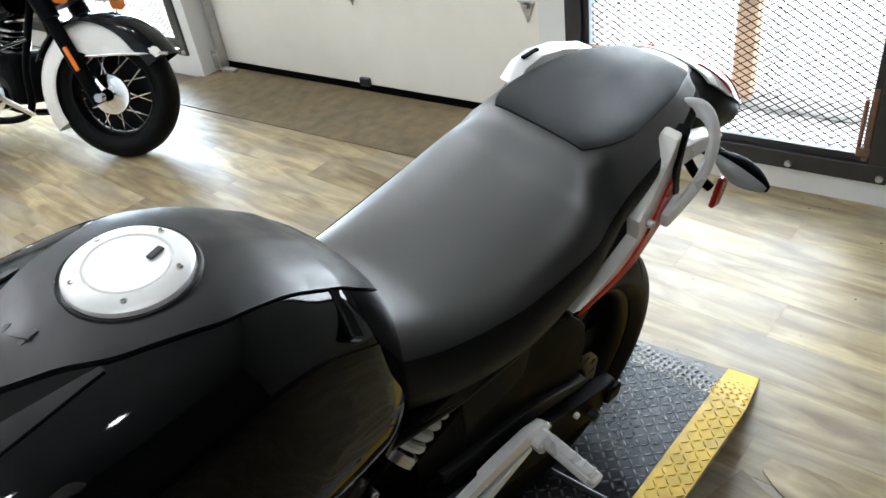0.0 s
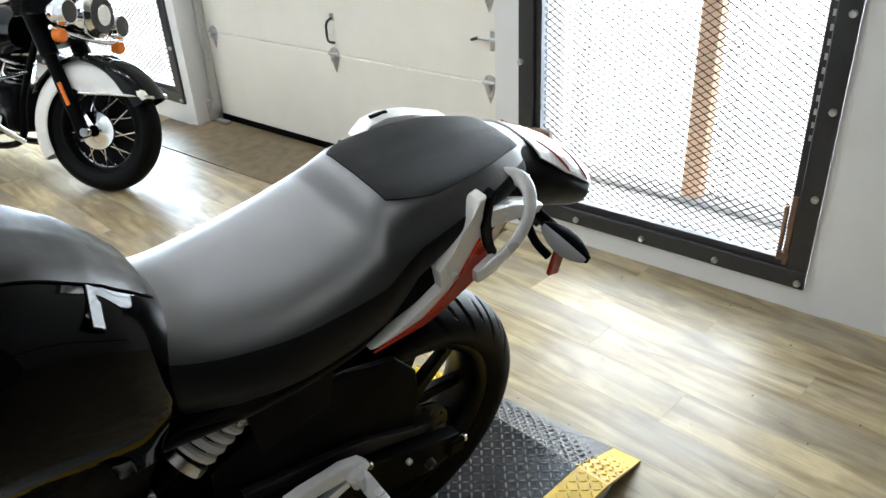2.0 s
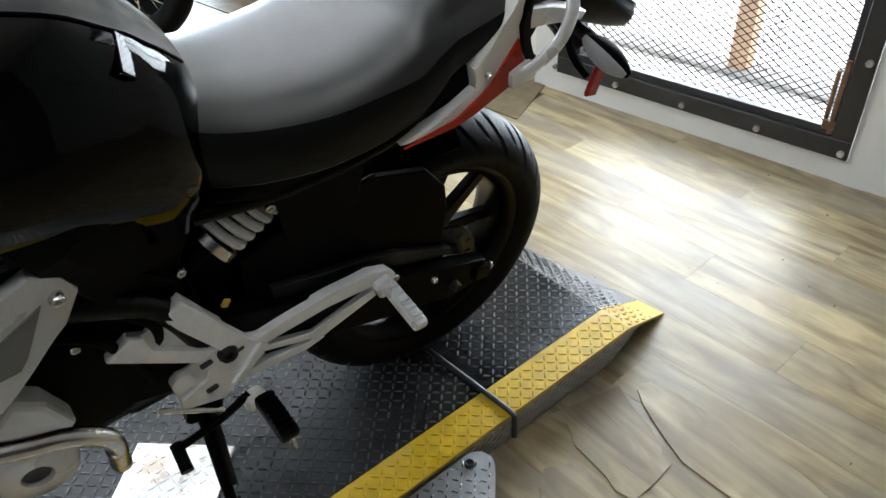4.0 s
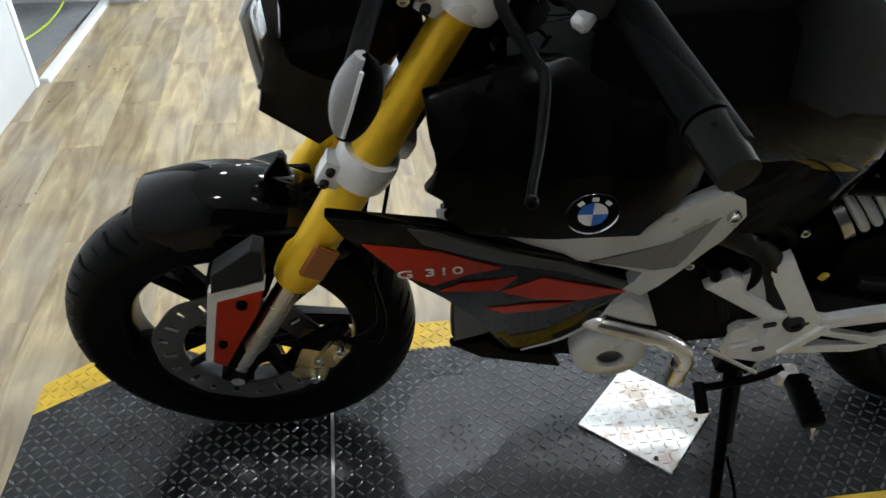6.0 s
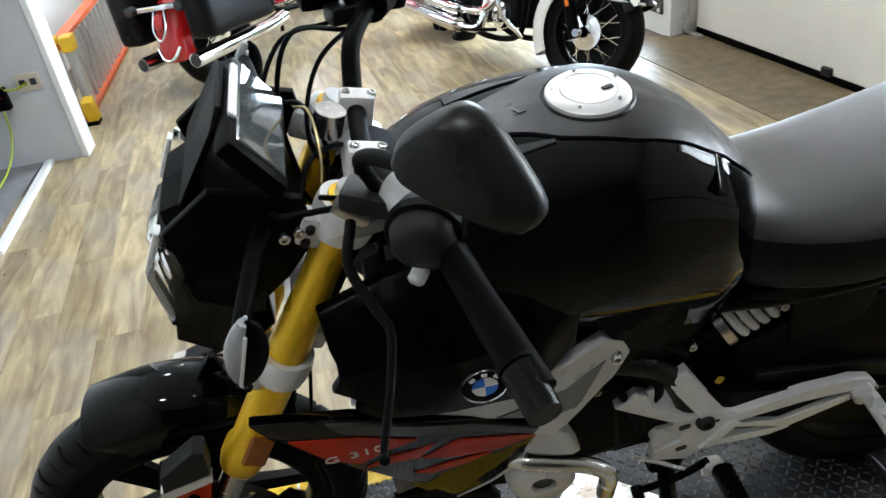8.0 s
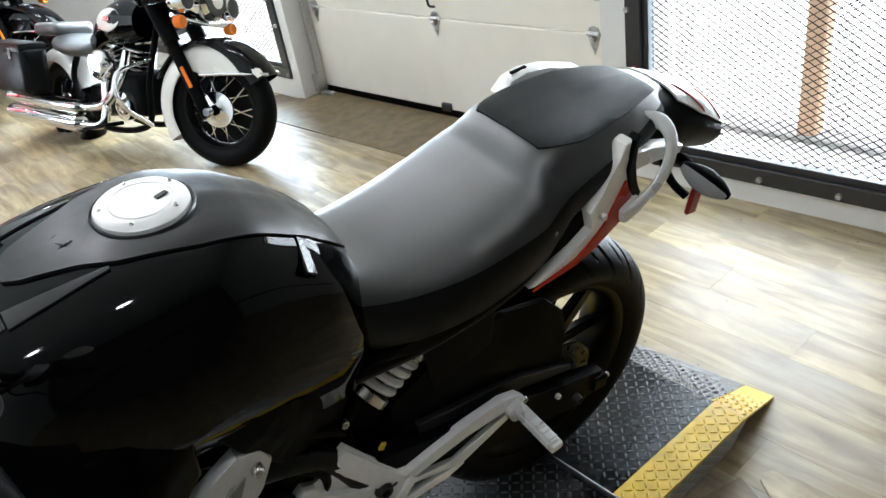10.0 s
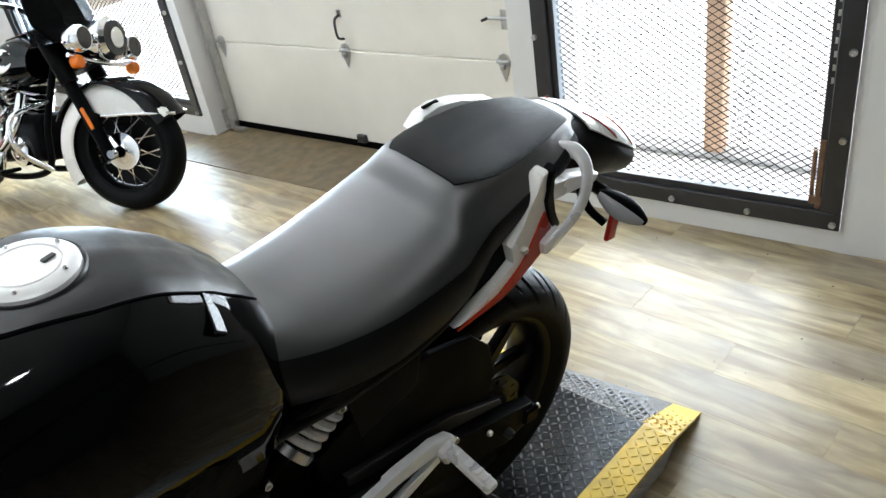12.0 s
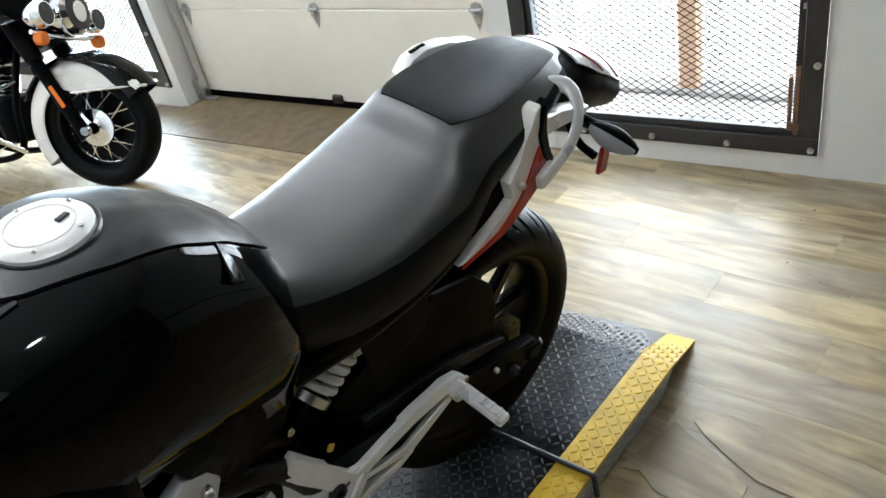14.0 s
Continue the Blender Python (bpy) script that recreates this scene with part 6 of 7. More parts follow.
# ---- frame, swingarm, shock ----
for s in (-1, 1):
    part("frame_tube", T([(0.43, s * 0.03, 0.86), (0.52, s * 0.11, 0.74), (0.66, s * 0.135, 0.66), (0.80, s * 0.115, 0.56), (0.865, s * 0.105, 0.42)], 0.019, 12, 24), "rim", bike, "black frame tube", True)
    part("subframe_tube", T([(0.88, s * 0.105, 0.672), (1.01, s * 0.118, 0.675), (1.165, s * 0.122, 0.700), (1.30, s * 0.105, 0.770), (1.46, s * 0.075, 0.850)], 0.0125, 10, 24), "rim", bike, "black subframe tube", True)
    arm_pts = [(0.86, 0.455), (0.90, 0.475), (1.00, 0.442), (1.12, 0.420), (1.24, 0.370), (1.335, 0.340), (1.405, 0.318), (1.408, 0.270), (1.33, 0.256), (1.20, 0.285), (1.05, 0.335), (0.90, 0.355), (0.86, 0.375)]
    arm = part("swingarm", SL(arm_pts, s * 0.088, s * 0.116, 0.006, lambda x, z, s=s: s * 0.06 * max(0, x - 1.05) * 0.0), "plastic", bike, "black swingarm", False)
    part("chain_adjuster", B((1.395, s * 0.118, 0.292), (0.040, 0.014, 0.034), (0, 8, 0), 0.004, 1), "plastic", arm)
    bolt("adjuster_bolt", (1.418, s * 0.112, 0.290), (1, 0, 0.1), 0.008, arm, "steel")
    bolt("axle_nut", (1.328, s * 0.124, 0.297), (0, s, 0), 0.010, arm, "plastic_grey")
    bolt("swing_screw", (1.192, s * 0.118, 0.395), (0, s, 0), 0.007, arm, "steel")
    bolt("swing_screw", (1.28, s * 0.118, 0.335), (0, s, 0), 0.006, arm, "steel")
    bolt("pivot_bolt", (0.885, s * 0.124, 0.415), (0, s, 0), 0.016, arm, "plastic_grey")
part("swingarm_bridge", B((0.99, 0.0, 0.43), (0.10, 0.19, 0.07), (0, 14, 0), 0.012, 2), "plastic", bike, "", True)
bm = bmesh.new()
rings = []
for k in range(15):
    a = radians(150 - 62 * k / 14)
    sect = [(0.318 - 0.035 * (1 - math.sin(math.pi * j / 10)), 0.085 * math.cos(math.pi * j / 10)) for j in range(11)]
    ring = sect + [(h - 0.004, y * 0.96) for h, y in reversed(sect)]
    rings.append([(1.335 + h * math.cos(a), 0.012 + y, 0.297 + h * math.sin(a)) for h, y in ring])
skin(bm, rings)
part("rear_hugger", bm, "plastic", bike, "black rear mudguard over the tyre", True)
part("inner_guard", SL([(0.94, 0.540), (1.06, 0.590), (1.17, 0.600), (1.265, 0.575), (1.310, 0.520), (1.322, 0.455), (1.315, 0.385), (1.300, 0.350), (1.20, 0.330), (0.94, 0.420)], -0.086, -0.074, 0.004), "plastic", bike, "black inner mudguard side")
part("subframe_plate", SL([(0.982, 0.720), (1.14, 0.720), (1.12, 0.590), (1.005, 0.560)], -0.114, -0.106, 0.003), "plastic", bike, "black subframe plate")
part("chain_guard", SL([(0.98, 0.470), (1.20, 0.430), (1.33, 0.372), (1.335, 0.355), (1.20, 0.395), (0.98, 0.440)], -0.098, -0.072, 0.004), "plastic_grey", bike, "dark chain guard")
bm = bmesh.new()
for k in range(44):
    f = k / 43
    for zz in (0.0, 1.0):
        x = 0.90 + 0.44 * f
        z = (0.425 - 0.068 * f) if zz else (0.372 - 0.140 * f)
        box(bm, (x, -0.062, z), (0.008, 0.010 if k % 2 else 0.014, 0.010), (0, 12, 0))
tagged(part("drive_chain", bm, "dark_chain", bike, "dark oily drive chain"), kind="stuff")
part("rear_sprocket", disc_mesh(0.055, 0.092, 0.006, 16), "dark_chain", bike, "dark steel rear sprocket", False, pose(1.328, -0.062, 0.297))
shock_a, shock_b = Vector((1.075, -0.060, 0.685)), Vector((0.865, -0.066, 0.552))
axis = (shock_b - shock_a).normalized()
shock = part("rear_shock", T([shock_a, shock_b], 0.014, 14), "plastic", bike, "rear shock absorber with white coil spring", True)
side = Vector((0, 1, 0))
up = axis.cross(side)
coil = []
for k in range(111):
    f = k / 110
    a = 2 * math.pi * 6 * f
    coil.append(shock_a.lerp(shock_b, 0.30 + 0.42 * f) + 0.033 * (math.cos(a) * side + math.sin(a) * up))
part("coil_spring", T(coil, 0.0075, 8), "spring_white", shock, "white coil spring", True)
part("spring_seat", T([shock_a.lerp(shock_b, 0.20), shock_a.lerp(shock_b, 0.28)], 0.040, 20), "plastic_grey", shock, "", True)
part("spring_seat", T([shock_a.lerp(shock_b, 0.74), shock_a.lerp(shock_b, 0.80)], 0.040, 20), "steel", shock, "", True)

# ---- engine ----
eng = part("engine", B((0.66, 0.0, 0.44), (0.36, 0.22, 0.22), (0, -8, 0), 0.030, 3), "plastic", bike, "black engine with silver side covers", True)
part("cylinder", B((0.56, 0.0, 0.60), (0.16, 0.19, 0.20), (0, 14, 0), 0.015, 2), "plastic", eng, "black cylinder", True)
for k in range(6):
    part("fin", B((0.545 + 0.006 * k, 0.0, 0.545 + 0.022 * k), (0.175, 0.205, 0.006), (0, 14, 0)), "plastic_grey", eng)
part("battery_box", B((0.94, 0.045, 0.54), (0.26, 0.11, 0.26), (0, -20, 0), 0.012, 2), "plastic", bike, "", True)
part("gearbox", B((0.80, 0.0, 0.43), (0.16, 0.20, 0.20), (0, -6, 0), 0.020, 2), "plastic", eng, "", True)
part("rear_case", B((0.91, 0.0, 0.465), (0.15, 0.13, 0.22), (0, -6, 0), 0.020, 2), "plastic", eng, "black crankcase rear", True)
for s in (-1, 1):
    at = aim((0.604, s * 0.104, 0.398), (-0.05, s, 0)) @ Matrix.Diagonal((0.86, 0.86, 1, 1))
    cover = part("engine_cover", L([(0.022, 0.060), (0.024, 0.066), (0.050, 0.066), (0.062, 0.058), (0.066, 0.045), (0.068, 0.0)], 48, "z"), "silver", eng, "round silver engine cover with a dark hub", True, at)
    part("cover_hub", L([(0, 0.058), (0.014, 0.058), (0.019, 0.060)], 32, "z"), "ink", cover, "dark round recess", True, at)
    part("cover_upper", SL([(0.566, 0.482), (0.610, 0.528), (0.646, 0.499), (0.668, 0.442), (0.640, 0.425), (0.590, 0.445)], s * 0.110, s * 0.150, 0.008), "silver", cover, "grey cast cover")
    for k in range(5):
        a = 2 * math.pi * k / 5 + 0.3
        bolt("cover_bolt", (0.604 + 0.052 * math.cos(a), s * 0.140, 0.398 + 0.052 * math.sin(a)), (0, s, 0), 0.006, cover, "steel")
    sp = part("sprocket_cover", SL([(0.73, 0.49), (0.80, 0.52), (0.87, 0.48), (0.88, 0.40), (0.82, 0.35), (0.74, 0.37)], s * 0.085, s * 0.112, 0.008), "plastic", eng, "black sprocket cover")
    guard = part("crash_bar", T([(0.520, s * 0.150, 0.500), (0.560, s * 0.185, 0.512), (0.606, s * 0.195, 0.502), (0.648, s * 0.195, 0.484), (0.684, s * 0.195, 0.456), (0.698, s * 0.195, 0.425), (0.696, s * 0.190, 0.374)], 0.0135, 14, 40), "steel", bike, "polished steel crash bar with a bronze tint", True)
    part("bar_tip", T([(0.697, s * 0.1935, 0.412), (0.696, s * 0.190, 0.370)], 0.0145, 14), "steel", guard, "", True)
for p in ((0.735, -0.118, 0.620), (0.775, -0.112, 0.585), (0.852, -0.100, 0.585), (0.825, -0.11, 0.545), (0.960, -0.10, 0.655), (0.985, -0.102, 0.640), (0.70, -0.112, 0.54), (0.76, -0.11, 0.47)):
    bolt("frame_bolt", p, (0, -1, 0), 0.008, bike, "steel", "small steel bolt")
part("hose_clip", B((0.898, -0.122, 0.512), (0.011, 0.006, 0.015), (0, 30, 0), 0.002, 1), "yellow", bike, "yellow tag")
for k, (a, b, c, d) in enumerate((((0.70, -0.10, 0.60), (0.76, -0.125, 0.58), (0.80, -0.12, 0.52), (0.79, -0.10, 0.44)), ((0.72, -0.09, 0.63), (0.77, -0.115, 0.64), (0.82, -0.11, 0.60), (0.85, -0.09, 0.55)), ((0.66, -0.10, 0.57), (0.72, -0.12, 0.55), (0.75, -0.12, 0.50), (0.78, -0.12, 0.42)))):
    part("hose", T([a, b, c, d], 0.008, 8, 20), "plastic", bike, "", True)
part("exhaust_pipe", T([(0.48, 0.04, 0.58), (0.44, 0.06, 0.46), (0.47, 0.10, 0.31), (0.62, 0.13, 0.24), (0.85, 0.15, 0.26), (0.98, 0.17, 0.33)], 0.021, 14, 40), "steel", bike, "steel exhaust pipe", True)
sil = part("silencer", T([(0.97, 0.175, 0.325), (1.06, 0.185, 0.37), (1.22, 0.195, 0.44), (1.34, 0.20, 0.50), (1.36, 0.20, 0.51)], [0.048, 0.058], 20, 16), "plastic", bike, "black exhaust silencer", True)
part("silencer_tip", T([(1.355, 0.20, 0.508), (1.375, 0.20, 0.517)], 0.030, 18), "steel", sil, "", True)

# ---- footrest hangers, pegs, gear lever, side stand ----
for s in (-1, 1):
    plate = part("footrest_hanger", SL([(0.729, 0.500), (0.762, 0.526), (0.784, 0.514), (0.808, 0.535), (0.840, 0.557), (0.915, 0.426), (0.942, 0.416), (0.943, 0.370), (0.894, 0.331), (0.868, 0.305), (0.803, 0.322), (0.801, 0.384), (0.808, 0.404), (0.832, 0.405), (0.846, 0.414)], s * 0.106, s * 0.119, 0.003), "silver_cast", bike, "silver cast footrest hanger")
    part("horn", SL([(0.727, 0.504), (0.760, 0.530), (0.780, 0.518), (0.783, 0.489), (0.848, 0.447), (0.874, 0.433), (0.843, 0.420)], s * 0.117, s * 0.131, 0.004), "silver_cast", plate)
    part("horn", SL([(0.805, 0.540), (0.837, 0.562), (0.912, 0.430), (0.928, 0.418), (0.884, 0.410), (0.866, 0.444), (0.828, 0.512)], s * 0.117, s * 0.131, 0.004), "silver_cast", plate)
    part("hub_plate", SL([(0.845, 0.421), (0.892, 0.430), (0.941, 0.420), (0.944, 0.369), (0.894, 0.330), (0.868, 0.306), (0.804, 0.324), (0.806, 0.350), (0.850, 0.362), (0.858, 0.390)], s * 0.117, s * 0.127, 0.003), "silver_cast", plate)
    part("hub_lobe", T([(0.814, s * 0.104, 0.386), (0.814, s * 0.127, 0.386)], 0.017, 18), "silver_cast", plate, "", True)
    part("rib", SL([(0.884, 0.338), (0.900, 0.334), (0.950, 0.392), (0.938, 0.408)], s * 0.124, s * 0.133, 0.003), "silver_cast", plate)
    part("hanger_arm", SL([(0.925, 0.415), (0.985, 0.428), (1.060, 0.440), (1.133, 0.446), (1.170, 0.434), (1.186, 0.414), (1.180, 0.398), (1.144, 0.416), (1.060, 0.412), (0.935, 0.392)], s * 0.112, s * 0.130, 0.004), "silver_cast", plate)
    part("hanger_arm", SL([(0.935, 0.389), (1.030, 0.360), (1.145, 0.398), (1.150, 0.380), (1.047, 0.340), (0.940, 0.374)], s * 0.112, s * 0.127, 0.003), "silver_cast", plate)
    part("hanger_arm", SL([(0.905, 0.347), (1.014, 0.342), (1.040, 0.350), (1.050, 0.336), (1.013, 0.325), (0.905, 0.328)], s * 0.112, s * 0.127, 0.003), "silver_cast", plate)
    for p in ((0.852, 0.408), (0.902, 0.408), (0.853, 0.346)):
        part("plate_hole", B((p[0], s * 0.1275, p[1]), (0.020, 0.003, 0.011), (0, -14, 0), 0.0025, 1), "ink", plate, "dark oval hole")
    peg = part("passenger_peg", B((0, 0, 0), (0.026, 0.100, 0.018), (0, 0, 0), 0.006, 2), "silver", bike, "silver passenger footpeg", True, pose(1.160, s * 0.192, 0.413, s * -3, 0, 0))
    part("peg_pad", B((0, 0, 0.008), (0.019, 0.082, 0.008), (0, 0, 0), 0.003, 1), "silver", peg, "", False, pose(1.160, s * 0.194, 0.413, s * -3, 0, 0))
    bm = bmesh.new()
    for k in range(5):
        box(bm, (1.160, s * (0.160 + 0.017 * k), 0.4265), (0.016, 0.004, 0.004))
    tagged(part("peg_teeth", bm, "silver", peg), kind="stuff")
    part("peg_clevis", B((1.158, s * 0.136, 0.408), (0.034, 0.022, 0.034), (0, -20, 0), 0.005, 1), "silver", peg, "", False)
    rp = part("rider_peg", B((0, 0, 0), (0.034, 0.088, 0.026), (0, 0, 0), 0.008, 2), "plastic", bike, "black rubber rider footpeg", True, pose(0.925, s * 0.188, 0.286, s * -6, 0, s * -4))
    bm = bmesh.new()
    for k in range(7):
        box(bm, (0.925, s * (0.155 + 0.011 * k), 0.300), (0.028, 0.005, 0.008))
    part("peg_rib", bm, "plastic", rp)
    part("feeler", T([(0.930, s * 0.228, 0.274), (0.934, s * 0.232, 0.246)], 0.004, 10), "steel", rp, "steel feeler pin", True)
    part("peg_clevis", B((0.912, s * 0.138, 0.284), (0.036, 0.026, 0.036), (0, 0, 0), 0.006, 1), "silver", rp)
gear = part("gear_lever", T([(0.905, -0.135, 0.300), (0.86, -0.142, 0.285), (0.81, -0.142, 0.268), (0.778, -0.140, 0.258)], 0.007, 10, 16), "plastic", bike, "black gear lever", True)
part("lever_rubber", T([(0.778, -0.132, 0.260), (0.776, -0.178, 0.246)], 0.0105, 12), "plastic", gear, "black rubber toe piece", True)
part("shift_rod", T([(0.86, -0.138, 0.295), (0.77, -0.122, 0.345)], 0.0045, 8), "steel", gear, "", True)
inv = BIKE.inverted()
ft = inv @ Vector((0.815, -0.205, 0.143))
stand = part("side_stand", T([(0.835, -0.105, 0.290), (0.828, -0.16, 0.21), tuple(ft)], [0.0125, 0.0085], 12), "plastic", bike, "black side stand with return spring", True)
part("stand_spring", T([(0.850, -0.100, 0.300), (0.842, -0.15, 0.225), (0.836, -0.19, 0.165)], 0.0075, 10), "plastic_grey", stand, "", True)
part("stand_tang", T([(0.835, -0.205, 0.145), tuple(ft + Vector((0.035, 0.02, 0.035))), tuple(ft + Vector((0.03, -0.005, 0.008)))], 0.003, 8, 12), "plastic", stand, "", True)
part("stand_foot", B(tuple(inv @ Vector((0.818, -0.207, 0.1425))), (0.052, 0.042, 0.006), (-10.7, 0, 12), 0.002, 1), "plastic", stand)
part("stand_hinge", B((0.838, -0.108, 0.290), (0.060, 0.030, 0.050), (0, 10, 0), 0.006, 1), "plastic", stand)

# ---------- the other motorcycles ----------
def spoke_wheel(owner, x, R, w, rim_r, hub_mat, name, spokes=40):
    at = pose(x, 0, R)
    hoop = part(name, L([(rim_r + 0.012, -w * 0.38), (rim_r - 0.004, -w * 0.36), (rim_r - 0.016, -w * 0.2), (rim_r - 0.016, w * 0.2), (rim_r - 0.004, w * 0.36), (rim_r + 0.012, w * 0.38)], 64, closed=True), "rim" if hub_mat == "rim" else "chrome", owner, "wire-spoked wheel", True, at)
    prof = []
    for k in range(15):
        a = math.pi * (-0.62 + 1.24 * k / 14)
        prof.append((max(rim_r, R - w * 0.42 * (1 - math.cos(a))), max(-w / 2, min(w / 2, w * 0.5 * math.sin(a)))))
    part("tyre", L(prof + [(rim_r, w * 0.3), (rim_r, -w * 0.3)], 72, closed=True), "tyre", hoop, "wide black tyre", True, at)
    part("brake_rotor", L([(0.05, 0.050), (0.150, 0.050), (0.150, 0.058), (0.05, 0.058)], 40, closed=True), "disc_steel", hoop, "dark brake rotor", True, at)
    # added dark disc stands in for the shade inside the open wheel
    part("wheel_web", L([(0.0, 0.012), (0.196, 0.012), (0.196, 0.020), (0.0, 0.020)], 40), "rim", hoop, "", True, at)
    part("hub", L([(0, -0.078), (0.030, -0.078), (0.040, -0.068), (0.098, -0.060), (0.102, -0.052), (0.080, -0.040), (0.078, 0.040), (0.102, 0.052), (0.098, 0.060), (0.040, 0.068), (0.030, 0.078), (0, 0.078)], 40), "chrome", hoop, "chrome wheel hub", True, at)
    bm = bmesh.new()
    for k in range(spokes):
        a = 2 * math.pi * k / spokes
        sgn = 1 if k % 2 else -1
        b = a + 0.28 * (1 if (k // 2) % 2 else -1)
        tube(bm, [(0.095 * math.cos(a), sgn * 0.050, 0.095 * math.sin(a)), ((rim_r - 0.012) * math.cos(b), sgn * 0.010, (rim_r - 0.012) * math.sin(b))], 0.0042, 6)
    part("spoke_set", bm, "chrome", hoop, "chrome spokes", True, at)
    return hoop


def fender(owner, x, R, r, a0, a1, hw, drop, material, name, label):
    bm = bmesh.new()
    rings = []
    for k in range(29):
        a = radians(a0 + (a1 - a0) * k / 28)
        d = drop(a) if callable(drop) else drop
        sect = [(r - d * (1 - math.sin(math.pi * j / 12) ** 0.6), hw * math.cos(math.pi * j / 12)) for j in range(13)]
        ring = sect + [(h - 0.006, y * 0.94) for h, y in reversed(sect)]
        rings.append([(x + h * math.cos(a), y, R + h * math.sin(a)) for h, y in ring])
    skin(bm, rings)
    return part(name, bm, material, owner, label, True)


FRONT = ("front_wheel", "front_fender", "fork_leg", "spot_lamp", "turn_signal", "handlebar_half", "grip", "mirror", "fork_cover", "light_bar", "headlamp", "nacelle", "windshield")


def cruiser(m, label, body, trim, group, steer=23.0):
    """A large cruiser: front axle over the origin, x ahead, y to its left."""
    c = thing("cruiser", label, "motorcycle", m, group)
    R = 0.325
    spoke_wheel(c, 0, R, 0.130, 0.215, "rim", "front_wheel")
    spoke_wheel(c, -1.63, R, 0.150, 0.215, "rim", "rear_wheel")
    def edge(a):
        ahead = min(0.345, 0.190 / max(0.2, math.sin(a)))
        f = max(0.0, min(1.0, (a - 1.75) / 0.45))
        return 0.378 - (ahead * (1 - f) + 0.272 * f)

    fr = fender(c, 0, R, 0.378, 28, 207, 0.098, edge, body, "front_fender", "two-tone front fender with chrome trim")
    fender(c, 0, R, 0.388, 26, 150, 0.103, lambda a: 0.018 + 0.085 * max(0, min(1, (1.75 - a) / 0.9)), trim, "fender_crown", "").parent = fr
    for s in (-1, 1):
        part("fender_trim", T([(0.345, s * 0.055, R + 0.172), (0.29, s * 0.088, R + 0.180), (0.12, s * 0.102, R + 0.190), (-0.05, s * 0.103, R + 0.192)], 0.009, 8, 24), "chrome", fr, "chrome fender trim", True)
        leg = part("fork_leg", T([(-0.02, s * 0.125, R - 0.03), (-0.28, s * 0.125, 0.98)], 0.034, 16), "plastic", c, "black fork leg", True)
        part("fork_reflector", B((-0.093, s * 0.160, 0.515), (0.022, 0.010, 0.120), (0, -21, 0), 0.003, 1), "amber", leg, "amber fork reflector")
        part("axle_cap", T([(0, s * 0.13, R), (0, s * 0.165, R)], 0.022, 14), "chrome", leg, "", True)
        lz = 0.880 - s * 0.028
        spot = part("spot_lamp", L([(0, 0.02), (0.055, 0.025), (0.066, 0.0), (0.060, -0.05), (0.03, -0.09), (0, -0.10)], 28, "x"), "chrome", c, "chrome auxiliary lamp", True, pose(0.0, s * 0.205, lz) @ Matrix.Scale(1.05, 4))
        part("lamp_glass", L([(0, 0.030), (0.050, 0.026), (0.052, 0.022)], 28, "x"), "smoke", spot, "dark lamp glass", True, pose(0.0, s * 0.205, lz) @ Matrix.Scale(1.05, 4))
        sig = part("turn_signal", L([(0, 0.02), (0.030, 0.016), (0.036, 0.0), (0.030, -0.03), (0, -0.045)], 20, "x"), "amber", c, "amber turn signal", True, pose(-0.02, s * 0.225, lz - 0.11))
        part("signal_stem", T([(-0.03, s * 0.225, lz - 0.11), (-0.05, s * 0.20, lz - 0.075)], 0.010, 8), "chrome", sig, "", True)
        part("handlebar_half", T([(-0.36, s * 0.03, 1.05), (-0.38, s * 0.20, 1.10), (-0.48, s * 0.36, 1.10), (-0.62, s * 0.42, 1.06)], 0.014, 10, 20), "chrome", c, "chrome handlebar", True)
        part("grip", T([(-0.52, s * 0.385, 1.09), (-0.64, s * 0.425, 1.055)], 0.019, 12), "plastic", c, "black grip", True)
        part("mirror", B((-0.42, s * 0.36, 1.22), (0.020, 0.13, 0.075), (0, 0, s * 12), 0.008, 2), "chrome", c, "chrome mirror", True)
        bag = part("saddlebag", B((-1.72, s * 0.27, 0.60), (0.52, 0.17, 0.30), (0, 4, 0), 0.045, 3), "leather", c, "black hard saddlebag", True)
        part("bag_lid", B((-1.72, s * 0.272, 0.745), (0.53, 0.180, 0.060), (0, 4, 0), 0.022, 2), "leather", bag, "", True)
        part("bag_latch", B((-1.60, s * 0.364, 0.70), (0.030, 0.010, 0.07), (0, 4, 0), 0.004, 1), "chrome", bag)
        part("crash_bar", T([(-0.40, s * 0.05, 0.62), (-0.36, s * 0.30, 0.56), (-0.34, s * 0.32, 0.40), (-0.42, s * 0.12, 0.25)], 0.014, 10, 24), "chrome", c, "chrome engine guard", True)
        part("floorboard", B((-0.62, s * 0.31, 0.27), (0.30, 0.11, 0.022), (0, -6, 0), 0.008, 1), "plastic", c, "black floorboard")
        part("fork_cover", T([(-0.17, s * 0.125, 0.70), (-0.265, s * 0.125, 0.94)], 0.046, 16), "plastic", c, "black fork cover", True)
    part("light_bar", T([(-0.04, -0.27, 0.835), (-0.02, -0.15, 0.800), (-0.01, 0, 0.775), (-0.02, 0.15, 0.765), (-0.04, 0.27, 0.780)], 0.012, 10, 30), "chrome", c, "chrome lamp bar", True)
    hl = part("headlamp", L([(0, 0.03), (0.075, 0.034), (0.098, 0.012), (0.100, -0.03), (0.085, -0.12), (0.04, -0.18), (0, -0.19)], 36, "x"), "chrome", c, "round chrome headlamp", True, pose(0.02, 0, 0.900) @ Matrix.Scale(1.15, 4))
